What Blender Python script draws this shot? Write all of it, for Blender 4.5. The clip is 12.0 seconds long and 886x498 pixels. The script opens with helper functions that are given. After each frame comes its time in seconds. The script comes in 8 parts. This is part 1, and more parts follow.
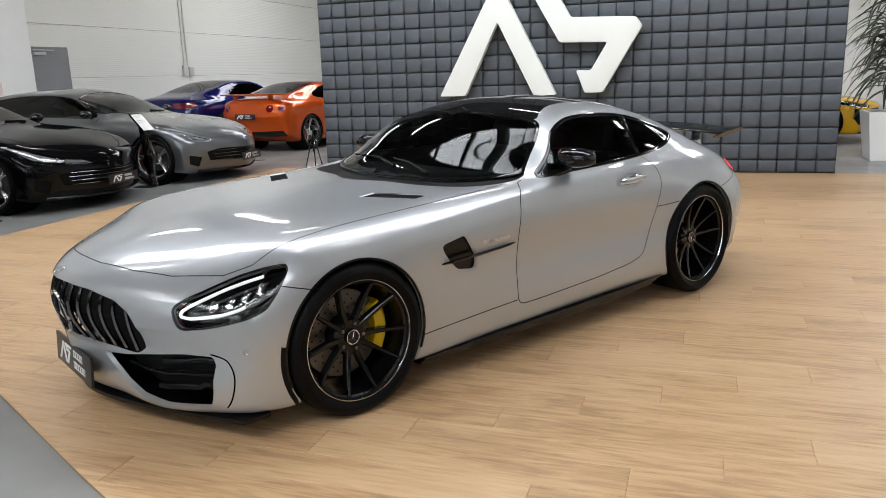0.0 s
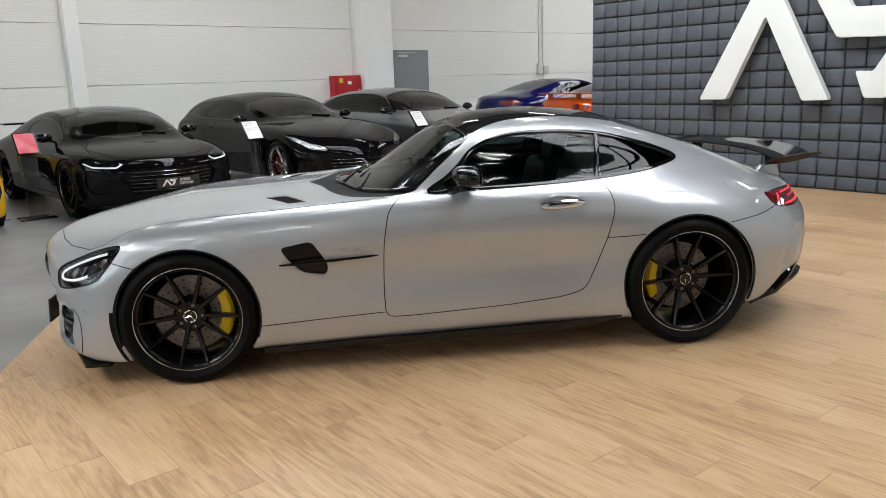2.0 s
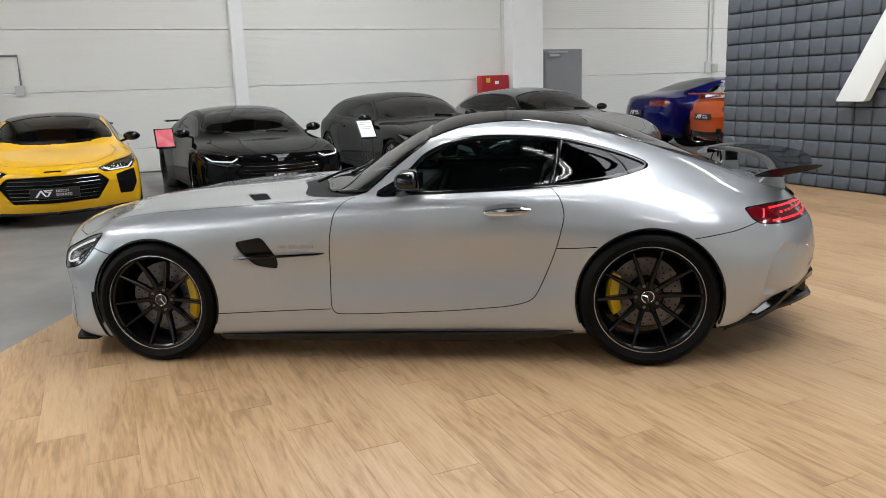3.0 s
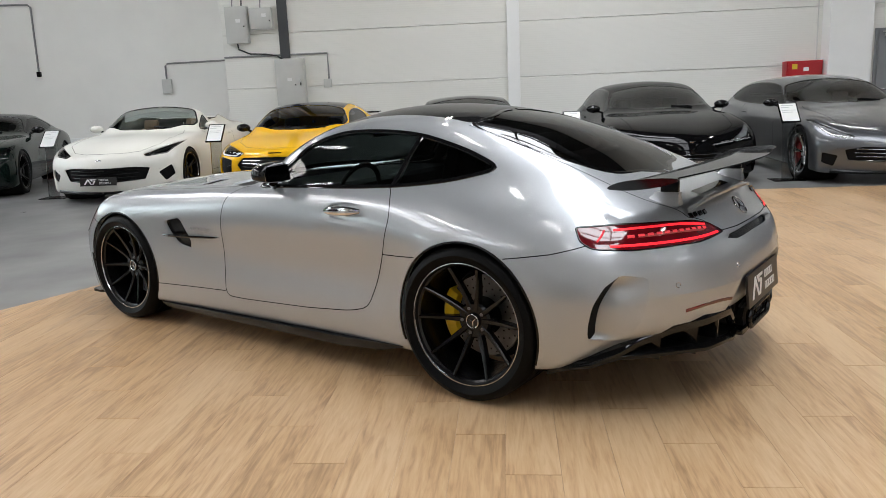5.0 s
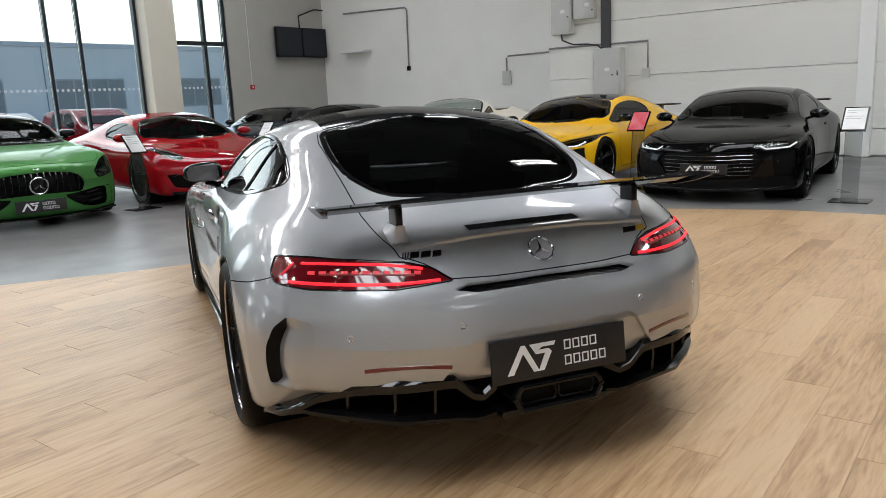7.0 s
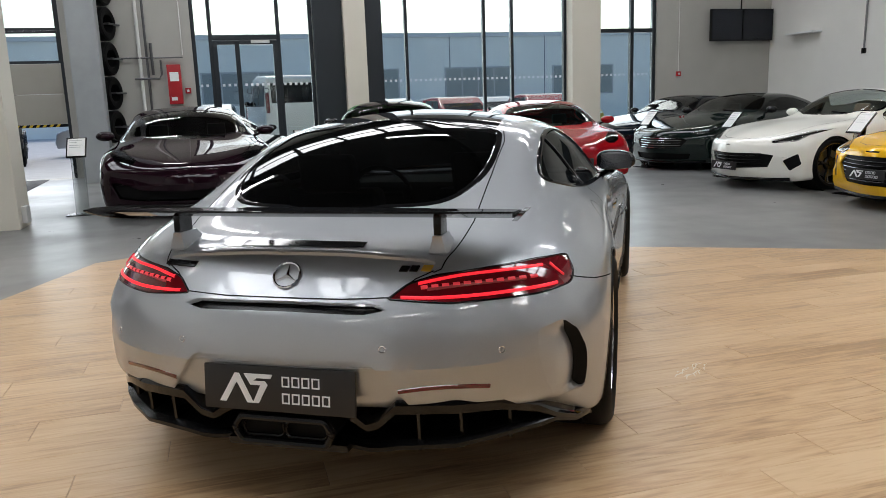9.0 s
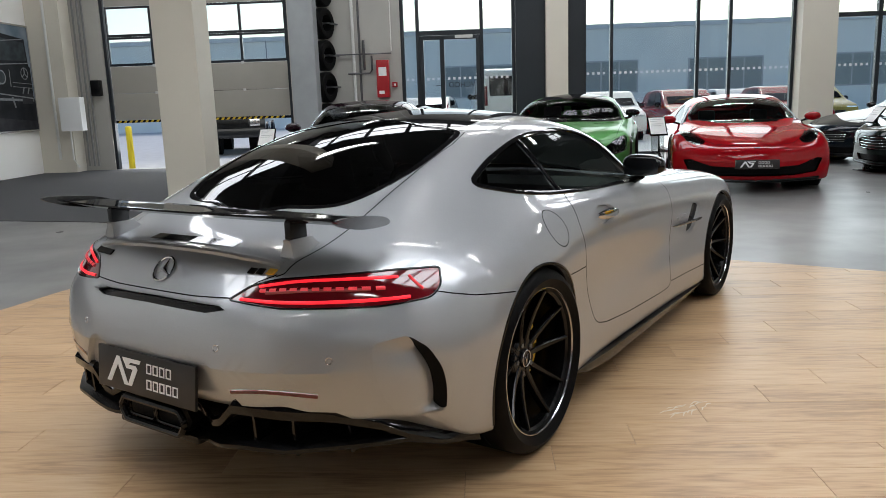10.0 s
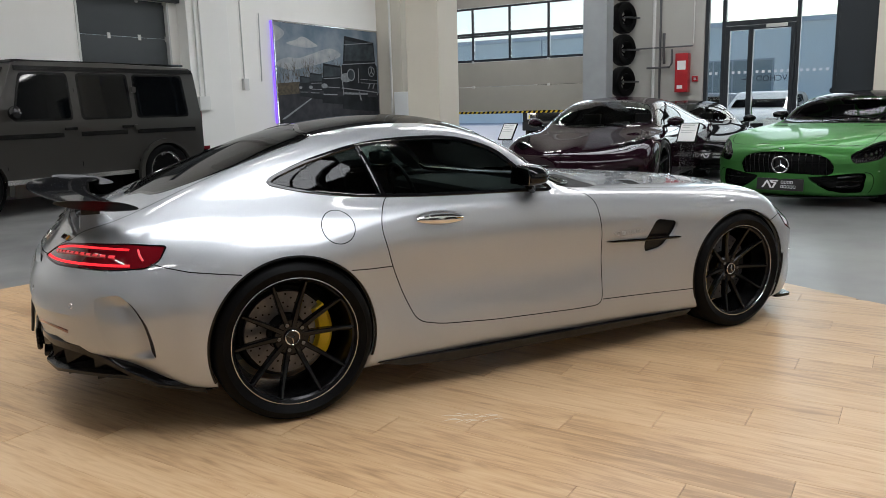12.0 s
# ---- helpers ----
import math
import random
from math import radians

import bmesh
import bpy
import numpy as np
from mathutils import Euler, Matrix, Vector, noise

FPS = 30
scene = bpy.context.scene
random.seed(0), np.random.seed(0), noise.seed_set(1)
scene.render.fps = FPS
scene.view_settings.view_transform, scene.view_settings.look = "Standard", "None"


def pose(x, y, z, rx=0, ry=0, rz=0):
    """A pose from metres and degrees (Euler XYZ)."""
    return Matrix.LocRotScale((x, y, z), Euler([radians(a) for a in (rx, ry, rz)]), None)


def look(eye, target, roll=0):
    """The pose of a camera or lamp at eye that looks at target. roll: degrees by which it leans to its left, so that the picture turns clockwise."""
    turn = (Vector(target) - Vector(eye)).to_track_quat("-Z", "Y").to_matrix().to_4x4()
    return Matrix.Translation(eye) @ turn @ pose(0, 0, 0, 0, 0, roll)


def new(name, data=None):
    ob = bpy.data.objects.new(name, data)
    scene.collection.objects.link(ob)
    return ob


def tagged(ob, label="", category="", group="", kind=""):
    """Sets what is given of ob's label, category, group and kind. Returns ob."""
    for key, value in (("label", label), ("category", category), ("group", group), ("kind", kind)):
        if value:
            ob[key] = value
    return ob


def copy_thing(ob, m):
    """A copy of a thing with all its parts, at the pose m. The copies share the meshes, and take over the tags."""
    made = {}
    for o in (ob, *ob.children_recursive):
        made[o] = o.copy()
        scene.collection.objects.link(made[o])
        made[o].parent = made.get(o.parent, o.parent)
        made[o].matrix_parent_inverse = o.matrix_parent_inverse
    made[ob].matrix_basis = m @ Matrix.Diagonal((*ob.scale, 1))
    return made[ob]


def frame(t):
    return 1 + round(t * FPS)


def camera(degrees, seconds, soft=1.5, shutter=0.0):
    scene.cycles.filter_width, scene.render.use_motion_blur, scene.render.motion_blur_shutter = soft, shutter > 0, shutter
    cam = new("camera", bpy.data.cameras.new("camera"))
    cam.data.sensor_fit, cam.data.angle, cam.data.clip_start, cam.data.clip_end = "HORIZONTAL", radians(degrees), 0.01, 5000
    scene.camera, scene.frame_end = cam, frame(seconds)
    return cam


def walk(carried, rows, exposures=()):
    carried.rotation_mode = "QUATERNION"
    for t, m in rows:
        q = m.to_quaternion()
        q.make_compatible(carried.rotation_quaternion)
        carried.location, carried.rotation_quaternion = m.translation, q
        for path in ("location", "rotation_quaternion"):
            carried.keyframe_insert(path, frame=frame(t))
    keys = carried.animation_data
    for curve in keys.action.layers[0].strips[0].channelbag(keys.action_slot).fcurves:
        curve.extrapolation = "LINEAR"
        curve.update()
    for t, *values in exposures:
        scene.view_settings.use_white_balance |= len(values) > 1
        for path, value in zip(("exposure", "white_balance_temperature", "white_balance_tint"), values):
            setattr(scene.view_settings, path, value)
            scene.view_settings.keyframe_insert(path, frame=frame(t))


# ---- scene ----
cam = camera(60.5, 12.0, 0.85)
PATH = [
    (0, (-3.022, -3.523, 1.431), (-1.76, -2.038, 0.981), -1.8),
    (0.5, (-2.44, -3.932, 1.438), (-1.403, -2.281, 0.99), -1.9),
    (1, (-1.831, -4.286, 1.453), (-1.042, -2.503, 1.008), -2.0),
    (1.5, (-1.19, -4.531, 1.441), (-0.657, -2.654, 1.003), -2.0),
    (2, (-0.552, -4.711, 1.449), (-0.282, -2.776, 1.019), -1.9),
    (2.5, (0.098, -4.784, 1.433), (0.107, -2.829, 1.011), -2.0),
    (3, (0.742, -4.745, 1.437), (0.503, -2.804, 1.02), -2.0),
    (3.2, (1.002, -4.702, 1.433), (0.667, -2.774, 1.02), -2.0),
    (4.8, (2.922, -3.738, 1.366), (1.848, -2.1, 0.96), -2.5),
    (5, (3.13, -3.569, 1.348), (1.969, -1.991, 0.943), -2.4),
    (5.5, (3.599, -3.075, 1.328), (2.234, -1.669, 0.926), -2.4),
    (6, (3.981, -2.508, 1.344), (2.432, -1.307, 0.946), -2.6),
    (6.5, (4.287, -1.92, 1.328), (2.586, -0.946, 0.932), -2.5),
    (6.7, (4.371, -1.651, 1.313), (2.616, -0.777, 0.92), -2.6),
    (8.3, (4.606, 0.317, 1.323), (2.644, 0.255, 0.939), -2.2),
    (8.5, (4.549, 0.554, 1.319), (2.596, 0.361, 0.938), -2.2),
    (9, (4.353, 1.114, 1.315), (2.46, 0.593, 0.936), -2.0),
    (9.5, (4.11, 1.665, 1.315), (2.33, 0.837, 0.936), -1.9),
    (10, (3.752, 2.185, 1.308), (2.123, 1.088, 0.93), -1.9),
    (10.5, (3.409, 2.707, 1.305), (1.956, 1.385, 0.927), -1.8),
    (11, (3.003, 3.199, 1.306), (1.739, 1.695, 0.929), -1.7),
    (11.5, (2.587, 3.648, 1.324), (1.515, 2.002, 0.949), -1.6),
    (12, (2.15, 4.021, 1.319), (1.264, 2.267, 0.948), -1.5),
]
walk(cam, [(t, look(e, g, r)) for t, e, g, r in PATH], [(0, 0.20), (3.2, 0.20), (6.0, 0.08), (8.3, -0.06), (10, -0.06), (12, 0.05)])

# ---- world and light ----
world = bpy.data.worlds.new("sky")
scene.world = world
world.use_nodes = True
wn = world.node_tree.nodes
sky = wn.new("ShaderNodeTexSky")
sky.sky_type = "NISHITA"
sky.sun_disc = False
sky.sun_elevation = radians(38)
sky.sun_rotation = radians(250)
sky.air_density, sky.dust_density, sky.ozone_density = 1.0, 1.5, 2.0
world.node_tree.links.new(sky.outputs[0], wn["Background"].inputs[0])
wn["Background"].inputs[1].default_value = 0.2

# the hall stands turned to the display car: B takes hall plan metres (u, v) into the world
TURN = 31.0
B = pose(0, 0, 0, 0, 0, TURN)
WEST, NORTH, SOUTH, EAST, HIGH = -13.4, 11.6, -10.2, 24.0, 7.2


def at(u, v, z=0.0, turn=0.0):
    """A pose in the hall's plan."""
    return B @ pose(u, v, z, 0, 0, turn)


sun = new("sun", bpy.data.lights.new("sun", "SUN"))
sun.data.energy, sun.data.angle, sun.data.color = 1.4, radians(12), (1.0, 0.96, 0.9)
sun.matrix_world = look((0, 0, 20), Vector((0, 0, 20)) + Vector((0.55, 0.35, -0.75)))
tagged(sun, kind="structure")


def area_lamp(name, m, sx, sy, watts, colour):
    lamp = new(name, bpy.data.lights.new(name, "AREA"))
    lamp.data.shape, lamp.data.size, lamp.data.size_y = "RECTANGLE", sx, sy
    lamp.data.energy, lamp.data.color = watts, colour
    lamp.matrix_world = m
    return tagged(lamp, kind="structure")


# daylight through the rooflights and the glass front
# the third strip is unseen, set by spacing and raised to light the tail
ROOFLIGHTS = [(-9.5, 1.2, 780), (2.2, 1.2, 1080), (15.5, 1.2, 1450)]   # u centre, half width, watts
SKY_V = (-8.0, 9.6)
for u, half, watts in ROOFLIGHTS:
    area_lamp("rooflight_daylight", B @ pose(u, (SKY_V[0] + SKY_V[1]) / 2, HIGH + 0.12), 2 * half, SKY_V[1] - SKY_V[0], watts, (0.955, 0.975, 1.0))
area_lamp("window_daylight", B @ pose(WEST - 0.5, 4.0, 2.4, 0, -90, 0), 4.6, 11.0, 400, (0.90, 0.955, 1.0))
area_lamp("gate_daylight", B @ pose(WEST - 0.5, -6.5, 2.2, 0, -90, 0), 3.6, 4.2, 220, (0.90, 0.955, 1.0))

# ---- materials ----
def mat(name, colour, rough=0.5, metal=0.0, coat=0.0, spec=0.5, noise_scale=0.0, noise_mix=0.0, colour2=None, bump=0.0, bump_scale=200.0, rough_var=0.0, trans=0.0, ior=1.45, detail_scale=0.0):
    m = bpy.data.materials.new(name)
    m.use_nodes = True
    nt = m.node_tree
    b = nt.nodes["Principled BSDF"]
    b.inputs["Base Color"].default_value = (*colour, 1)
    b.inputs["Roughness"].default_value = rough
    b.inputs["Metallic"].default_value = metal
    b.inputs["Coat Weight"].default_value = coat
    b.inputs["Coat Roughness"].default_value = 0.03
    b.inputs["Specular IOR Level"].default_value = spec
    b.inputs["Transmission Weight"].default_value = trans
    b.inputs["IOR"].default_value = ior
    tc = nt.nodes.new("ShaderNodeTexCoord")
    if noise_mix:
        n1 = nt.nodes.new("ShaderNodeTexNoise")
        n1.inputs["Scale"].default_value = noise_scale
        n1.inputs["Detail"].default_value = 6
        nt.links.new(tc.outputs["Object"], n1.inputs["Vector"])
        mix = nt.nodes.new("ShaderNodeMix")
        mix.data_type = "RGBA"
        ramp = nt.nodes.new("ShaderNodeMapRange")
        ramp.inputs[1].default_value, ramp.inputs[2].default_value = 0.35, 0.65
        ramp.inputs[4].default_value = noise_mix
        nt.links.new(n1.outputs[0], ramp.inputs[0])
        nt.links.new(ramp.outputs[0], mix.inputs[0])
        mix.inputs[6].default_value = (*colour, 1)
        mix.inputs[7].default_value = (*(colour2 or [c * 0.7 for c in colour]), 1)
        nt.links.new(mix.outputs[2], b.inputs["Base Color"])
        if rough_var:
            rr = nt.nodes.new("ShaderNodeMapRange")
            rr.inputs[1].default_value, rr.inputs[2].default_value = 0.3, 0.7
            rr.inputs[3].default_value, rr.inputs[4].default_value = rough - rough_var, rough + rough_var
            nt.links.new(n1.outputs[0], rr.inputs[0])
            nt.links.new(rr.outputs[0], b.inputs["Roughness"])
    if bump:
        n2 = nt.nodes.new("ShaderNodeTexNoise")
        n2.inputs["Scale"].default_value = bump_scale
        n2.inputs["Detail"].default_value = 3
        nt.links.new(tc.outputs["Object"], n2.inputs["Vector"])
        bp = nt.nodes.new("ShaderNodeBump")
        bp.inputs["Strength"].default_value = bump
        bp.inputs["Distance"].default_value = 0.002
        nt.links.new(n2.outputs[0], bp.inputs["Height"])
        nt.links.new(bp.outputs[0], b.inputs["Normal"])
    return m


def paint(name, colour, metal=0.0, rough=0.35, flake=0.0, gloss=1.42):
    """Car paint under a clear coat; flake: metallic grains."""
    m = mat(name, colour, rough, metal, coat=1.0, spec=0.0)
    m.node_tree.nodes["Principled BSDF"].inputs["Coat IOR"].default_value = gloss
    if flake:
        nt = m.node_tree
        b = nt.nodes["Principled BSDF"]
        tc = nt.nodes["Texture Coordinate"]
        vo = nt.nodes.new("ShaderNodeTexVoronoi")
        vo.inputs["Scale"].default_value = 1400
        nt.links.new(tc.outputs["Object"], vo.inputs["Vector"])
        mx = nt.nodes.new("ShaderNodeMix")
        mx.data_type = "RGBA"
        mx.inputs[6].default_value = (*[c * (1 - flake) for c in colour], 1)
        mx.inputs[7].default_value = (*[min(1, c * (1 + flake)) for c in colour], 1)
        nt.links.new(vo.outputs["Color"], mx.inputs[0])
        nt.links.new(mx.outputs[2], b.inputs["Base Color"])
    return m


def glow(name, colour, strength):
    m = mat(name, colour, 0.4)
    b = m.node_tree.nodes["Principled BSDF"]
    b.inputs["Emission Color"].default_value = (*colour, 1)
    b.inputs["Emission Strength"].default_value = strength
    return m


def tinted(name, colour, alpha, ior=1.46):
    """Thin tinted glass: clear film over a glossy face."""
    m = bpy.data.materials.new(name)
    m.use_nodes = True
    nt = m.node_tree
    nt.nodes.remove(nt.nodes["Principled BSDF"])
    out = nt.nodes["Material Output"]
    tr = nt.nodes.new("ShaderNodeBsdfTransparent")
    tr.inputs[0].default_value = (*[c * alpha for c in colour], 1)
    gl = nt.nodes.new("ShaderNodeBsdfGlossy")
    gl.inputs["Roughness"].default_value = 0.01
    fr = nt.nodes.new("ShaderNodeFresnel")
    fr.inputs[0].default_value = ior
    mx = nt.nodes.new("ShaderNodeMixShader")
    nt.links.new(fr.outputs[0], mx.inputs[0])
    nt.links.new(tr.outputs[0], mx.inputs[1])
    nt.links.new(gl.outputs[0], mx.inputs[2])
    nt.links.new(mx.outputs[0], out.inputs[0])
    return m


SILVER = paint("silver_paint", (0.415, 0.43, 0.447), 0.58, 0.36, 0.22, 1.58)
SILVER.node_tree.nodes["Principled BSDF"].inputs["Coat Roughness"].default_value = 0.05
BLACK_GLOSS = mat("gloss_black", (0.004, 0.004, 0.0045), 0.05)
BLACK_SATIN = mat("satin_black", (0.003, 0.003, 0.0033), 0.24, spec=0.35, noise_scale=30, noise_mix=0.4)
BLACK_MATT = mat("matt_black_plastic", (0.0035, 0.0035, 0.0038), 0.55, spec=0.15, bump=0.2, bump_scale=900)
CARBON = mat("carbon_fibre", (0.005, 0.005, 0.0055), 0.22, coat=0.6, spec=0.0, noise_scale=260, noise_mix=1.0, colour2=(0.014, 0.014, 0.015))
RUBBER = mat("tyre_rubber", (0.0018, 0.0018, 0.002), 0.5, spec=0.12, noise_scale=25, noise_mix=0.5, colour2=(0.003, 0.003, 0.003), bump=0.25, bump_scale=300)
VOID = mat("seam_black", (0.0015, 0.0015, 0.0015), 0.8, spec=0.1)
DARK_CHROME = mat("dark_chrome", (0.20, 0.20, 0.21), 0.12, 1.0)
CHROME = mat("chrome", (0.75, 0.75, 0.76), 0.09, 1.0)
ALLOY = mat("machined_alloy", (0.62, 0.62, 0.63), 0.22, 1.0)
STEEL = mat("brake_steel", (0.16, 0.16, 0.165), 0.36, 1.0, noise_scale=60, noise_mix=0.5, colour2=(0.12, 0.12, 0.125))
YELLOW_CAL = mat("caliper_yellow", (0.80, 0.52, 0.01), 0.35, coat=0.5)
GLASS_DARK = tinted("privacy_glass", (0.85, 0.92, 0.95), 0.10, 1.34)
GLASS_MID = tinted("side_glass", (0.80, 0.97, 0.93), 0.52, 1.38)
GLASS_CLEAR = tinted("windscreen_glass", (0.86, 0.95, 0.92), 0.50, 1.33)
GLASS_CAR = tinted("parked_car_windscreen", (0.86, 0.97, 0.94), 0.62, 1.75)
GLASS_LAMP = tinted("lamp_glass", (1, 1, 1), 0.85)
GLASS_WINDOW = tinted("window_glass", (0.96, 1, 0.99), 0.9)
RED_LENS = mat("red_lens", (0.13, 0.003, 0.007), 0.08, coat=1.0)
RED_GLOW = glow("tail_light_on", (1.0, 0.02, 0.035), 0.95)
WHITE_GLOW = glow("daytime_running_light", (0.95, 0.97, 1.0), 0.6)
PLATE_BLACK = mat("plate_black", (0.016, 0.015, 0.015), 0.35)
PLATE_WHITE = mat("plate_white", (0.8, 0.8, 0.8), 0.5)
WALL_WHITE = mat("white_panel_wall", (0.82, 0.81, 0.765), 0.6, noise_scale=0.8, noise_mix=0.25, colour2=(0.77, 0.76, 0.715), bump=0.15, bump_scale=60)
ribs = WALL_WHITE.node_tree.nodes.new("ShaderNodeTexWave")     # fine pressed lines along the panels
ribs.bands_direction, ribs.inputs["Scale"].default_value, ribs.inputs["Distortion"].default_value = "Z", 7.0, 0.0
rib_bump = WALL_WHITE.node_tree.nodes.new("ShaderNodeBump")
rib_bump.inputs["Strength"].default_value, rib_bump.inputs["Distance"].default_value = 0.35, 0.004
WALL_WHITE.node_tree.links.new(WALL_WHITE.node_tree.nodes["Texture Coordinate"].outputs["Object"], ribs.inputs["Vector"])
WALL_WHITE.node_tree.links.new(ribs.outputs["Fac"], rib_bump.inputs["Height"])
WALL_WHITE.node_tree.links.new(rib_bump.outputs[0], WALL_WHITE.node_tree.nodes["Principled BSDF"].inputs["Normal"])
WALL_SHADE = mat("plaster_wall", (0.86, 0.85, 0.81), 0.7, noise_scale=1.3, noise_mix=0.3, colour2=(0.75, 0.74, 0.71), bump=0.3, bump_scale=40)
CONCRETE = mat("sealed_concrete_floor", (0.215, 0.215, 0.21), 0.34, noise_scale=1.1, noise_mix=0.8, colour2=(0.145, 0.145, 0.14), rough_var=0.07, bump=0.05, bump_scale=20)
CARPET = mat("dark_carpet", (0.06, 0.06, 0.063), 0.95, noise_scale=90, noise_mix=0.8, colour2=(0.035, 0.035, 0.037), bump=0.8, bump_scale=250)
CEILING = mat("ceiling_paint", (0.065, 0.066, 0.068), 0.8, noise_scale=2, noise_mix=0.2)
FRAME_DARK = mat("anthracite_frame", (0.012, 0.017, 0.022), 0.4)
PAD = mat("grey_padding", (0.074, 0.086, 0.104), 0.58, noise_scale=6, noise_mix=0.5, colour2=(0.060, 0.070, 0.085), bump=0.35, bump_scale=420)
LOGO_WHITE = mat("white_acrylic", (0.82, 0.83, 0.82), 0.35)
# sign acrylic: faint emission added to lift its white
SIGN_GLOW = glow("lit_white_acrylic", (0.72, 0.755, 0.75), 0.04)
ASPHALT = mat("pale_concrete_paving", (0.56, 0.56, 0.55), 0.9, noise_scale=3, noise_mix=0.6, colour2=(0.48, 0.48, 0.47), bump=0.5, bump_scale=120)
RED_PAINT = mat("red_enamel", (0.40, 0.010, 0.016), 0.35, noise_scale=3, noise_mix=0.15)
GREY_DOOR = mat("grey_door_paint", (0.24, 0.245, 0.255), 0.5, noise_scale=3, noise_mix=0.15)
GREY_BOX = mat("grey_cabinet", (0.58, 0.58, 0.555), 0.45, noise_scale=4, noise_mix=0.2)
LEATHER = mat("black_leather", (0.02, 0.02, 0.021), 0.5, bump=0.3, bump_scale=350)
PAPER = mat("paper", (0.8, 0.8, 0.79), 0.7)

# ---- mesh helpers ----
def link(name, me, parent=None, m=None):
    ob = new(name, me)
    if parent is not None:
        ob.parent = parent
    if m is not None:
        ob.matrix_basis = m
    return ob


def mesh_of(name, bm, material, smooth=False):
    me = bpy.data.meshes.new(name)
    bm.to_mesh(me)
    bm.free()
    for one in material if isinstance(material, (list, tuple)) else [material]:
        me.materials.append(one)
    if smooth:
        me.polygons.foreach_set("use_smooth", [True] * len(me.polygons))
        if smooth != "all":
            me.set_sharp_from_angle(angle=radians(35))
    return me


def part(name, bm, material, parent, label="", smooth=True, m=None):
    ob = link(name, mesh_of(name, bm, material, smooth), parent, m)
    return tagged(ob, label=label)


def box_into(bm, lo, hi, bevel=0.0, segments=2, m=None):
    """An axis-aligned block with rounded edges, added to bm."""
    r = bmesh.ops.create_cube(bm, size=1.0)
    vs = r["verts"]
    size = Vector(hi) - Vector(lo)
    mid = (Vector(hi) + Vector(lo)) / 2
    for v in vs:
        v.co = Vector((v.co.x * size.x, v.co.y * size.y, v.co.z * size.z)) + mid
    if bevel:
        es = list({e for v in vs for e in v.link_edges})
        r2 = bmesh.ops.bevel(bm, geom=es, offset=bevel, segments=segments, profile=0.7, affect="EDGES")
        vs = list({v for f in r2["faces"] for v in f.verts} | {v for v in vs if v.is_valid})
    if m is not None:
        for v in vs:
            v.co = m @ v.co
    return vs


def block(lo, hi, bevel=0.0, segments=2):
    bm = bmesh.new()
    box_into(bm, lo, hi, bevel, segments)
    return bm


def tube(points, radius, sides=8, closed=False):
    """A round bar along points."""
    bm = bmesh.new()
    tube_into(bm, points, radius, sides, closed)
    return bm


def tube_into(bm, points, radius, sides=8, closed=False, flat=1.0):
    pts = [Vector(p) for p in points]
    n = len(pts)
    rings = []
    for i, p in enumerate(pts):
        a = pts[i - 1] if (i or closed) else p
        b = pts[(i + 1) % n] if (i < n - 1 or closed) else p
        t = (b - a).normalized()
        ref = Vector((0, 0, 1)) if abs(t.z) < 0.95 else Vector((1, 0, 0))
        s = t.cross(ref).normalized()
        w = s.cross(t)
        r = radius[i] if isinstance(radius, (list, tuple)) else radius
        rings.append([bm.verts.new(p + s * (math.cos(k * 2 * math.pi / sides) * r) + w * (math.sin(k * 2 * math.pi / sides) * r * flat)) for k in range(sides)])
    m = n if closed else n - 1
    for i in range(m):
        a, b = rings[i], rings[(i + 1) % n]
        for k in range(sides):
            bm.faces.new((a[k], a[(k + 1) % sides], b[(k + 1) % sides], b[k]))
    if not closed:
        bm.faces.new(list(reversed(rings[0])))
        bm.faces.new(rings[-1])


def lathe(profile, segments=64, axis="y"):
    """A turned body: profile of (radius, along)."""
    bm = bmesh.new()
    rows = []
    for r, a in profile:
        row = []
        for k in range(segments):
            c, s = math.cos(k * 2 * math.pi / segments), math.sin(k * 2 * math.pi / segments)
            row.append(bm.verts.new((r * c, a, r * s) if axis == "y" else (r * c, r * s, a)))
        rows.append(row)
    for p, q in zip(rows, rows[1:]):
        for k in range(segments):
            bm.faces.new((p[k], p[(k + 1) % segments], q[(k + 1) % segments], q[k]))
    bmesh.ops.recalc_face_normals(bm, faces=bm.faces)
    return bm


def prism(outline, depth, bevel=0.0, plane="xz"):
    """An extruded outline: (a, b) points, thick along the third axis from 0 to depth."""
    bm = bmesh.new()

    def lift(a, b, d):
        return {"xz": (a, d, b), "xy": (a, b, d), "yz": (d, a, b)}[plane]
    low = [bm.verts.new(lift(a, b, 0)) for a, b in outline]
    top = [bm.verts.new(lift(a, b, depth)) for a, b in outline]
    bm.faces.new(low)
    bm.faces.new(list(reversed(top)))
    n = len(outline)
    for i in range(n):
        bm.faces.new((low[i], top[i], top[(i + 1) % n], low[(i + 1) % n]))
    bmesh.ops.recalc_face_normals(bm, faces=bm.faces)
    if bevel:
        bmesh.ops.bevel(bm, geom=list(bm.edges), offset=bevel, segments=2, profile=0.7, affect="EDGES", clamp_overlap=True)
    return bm


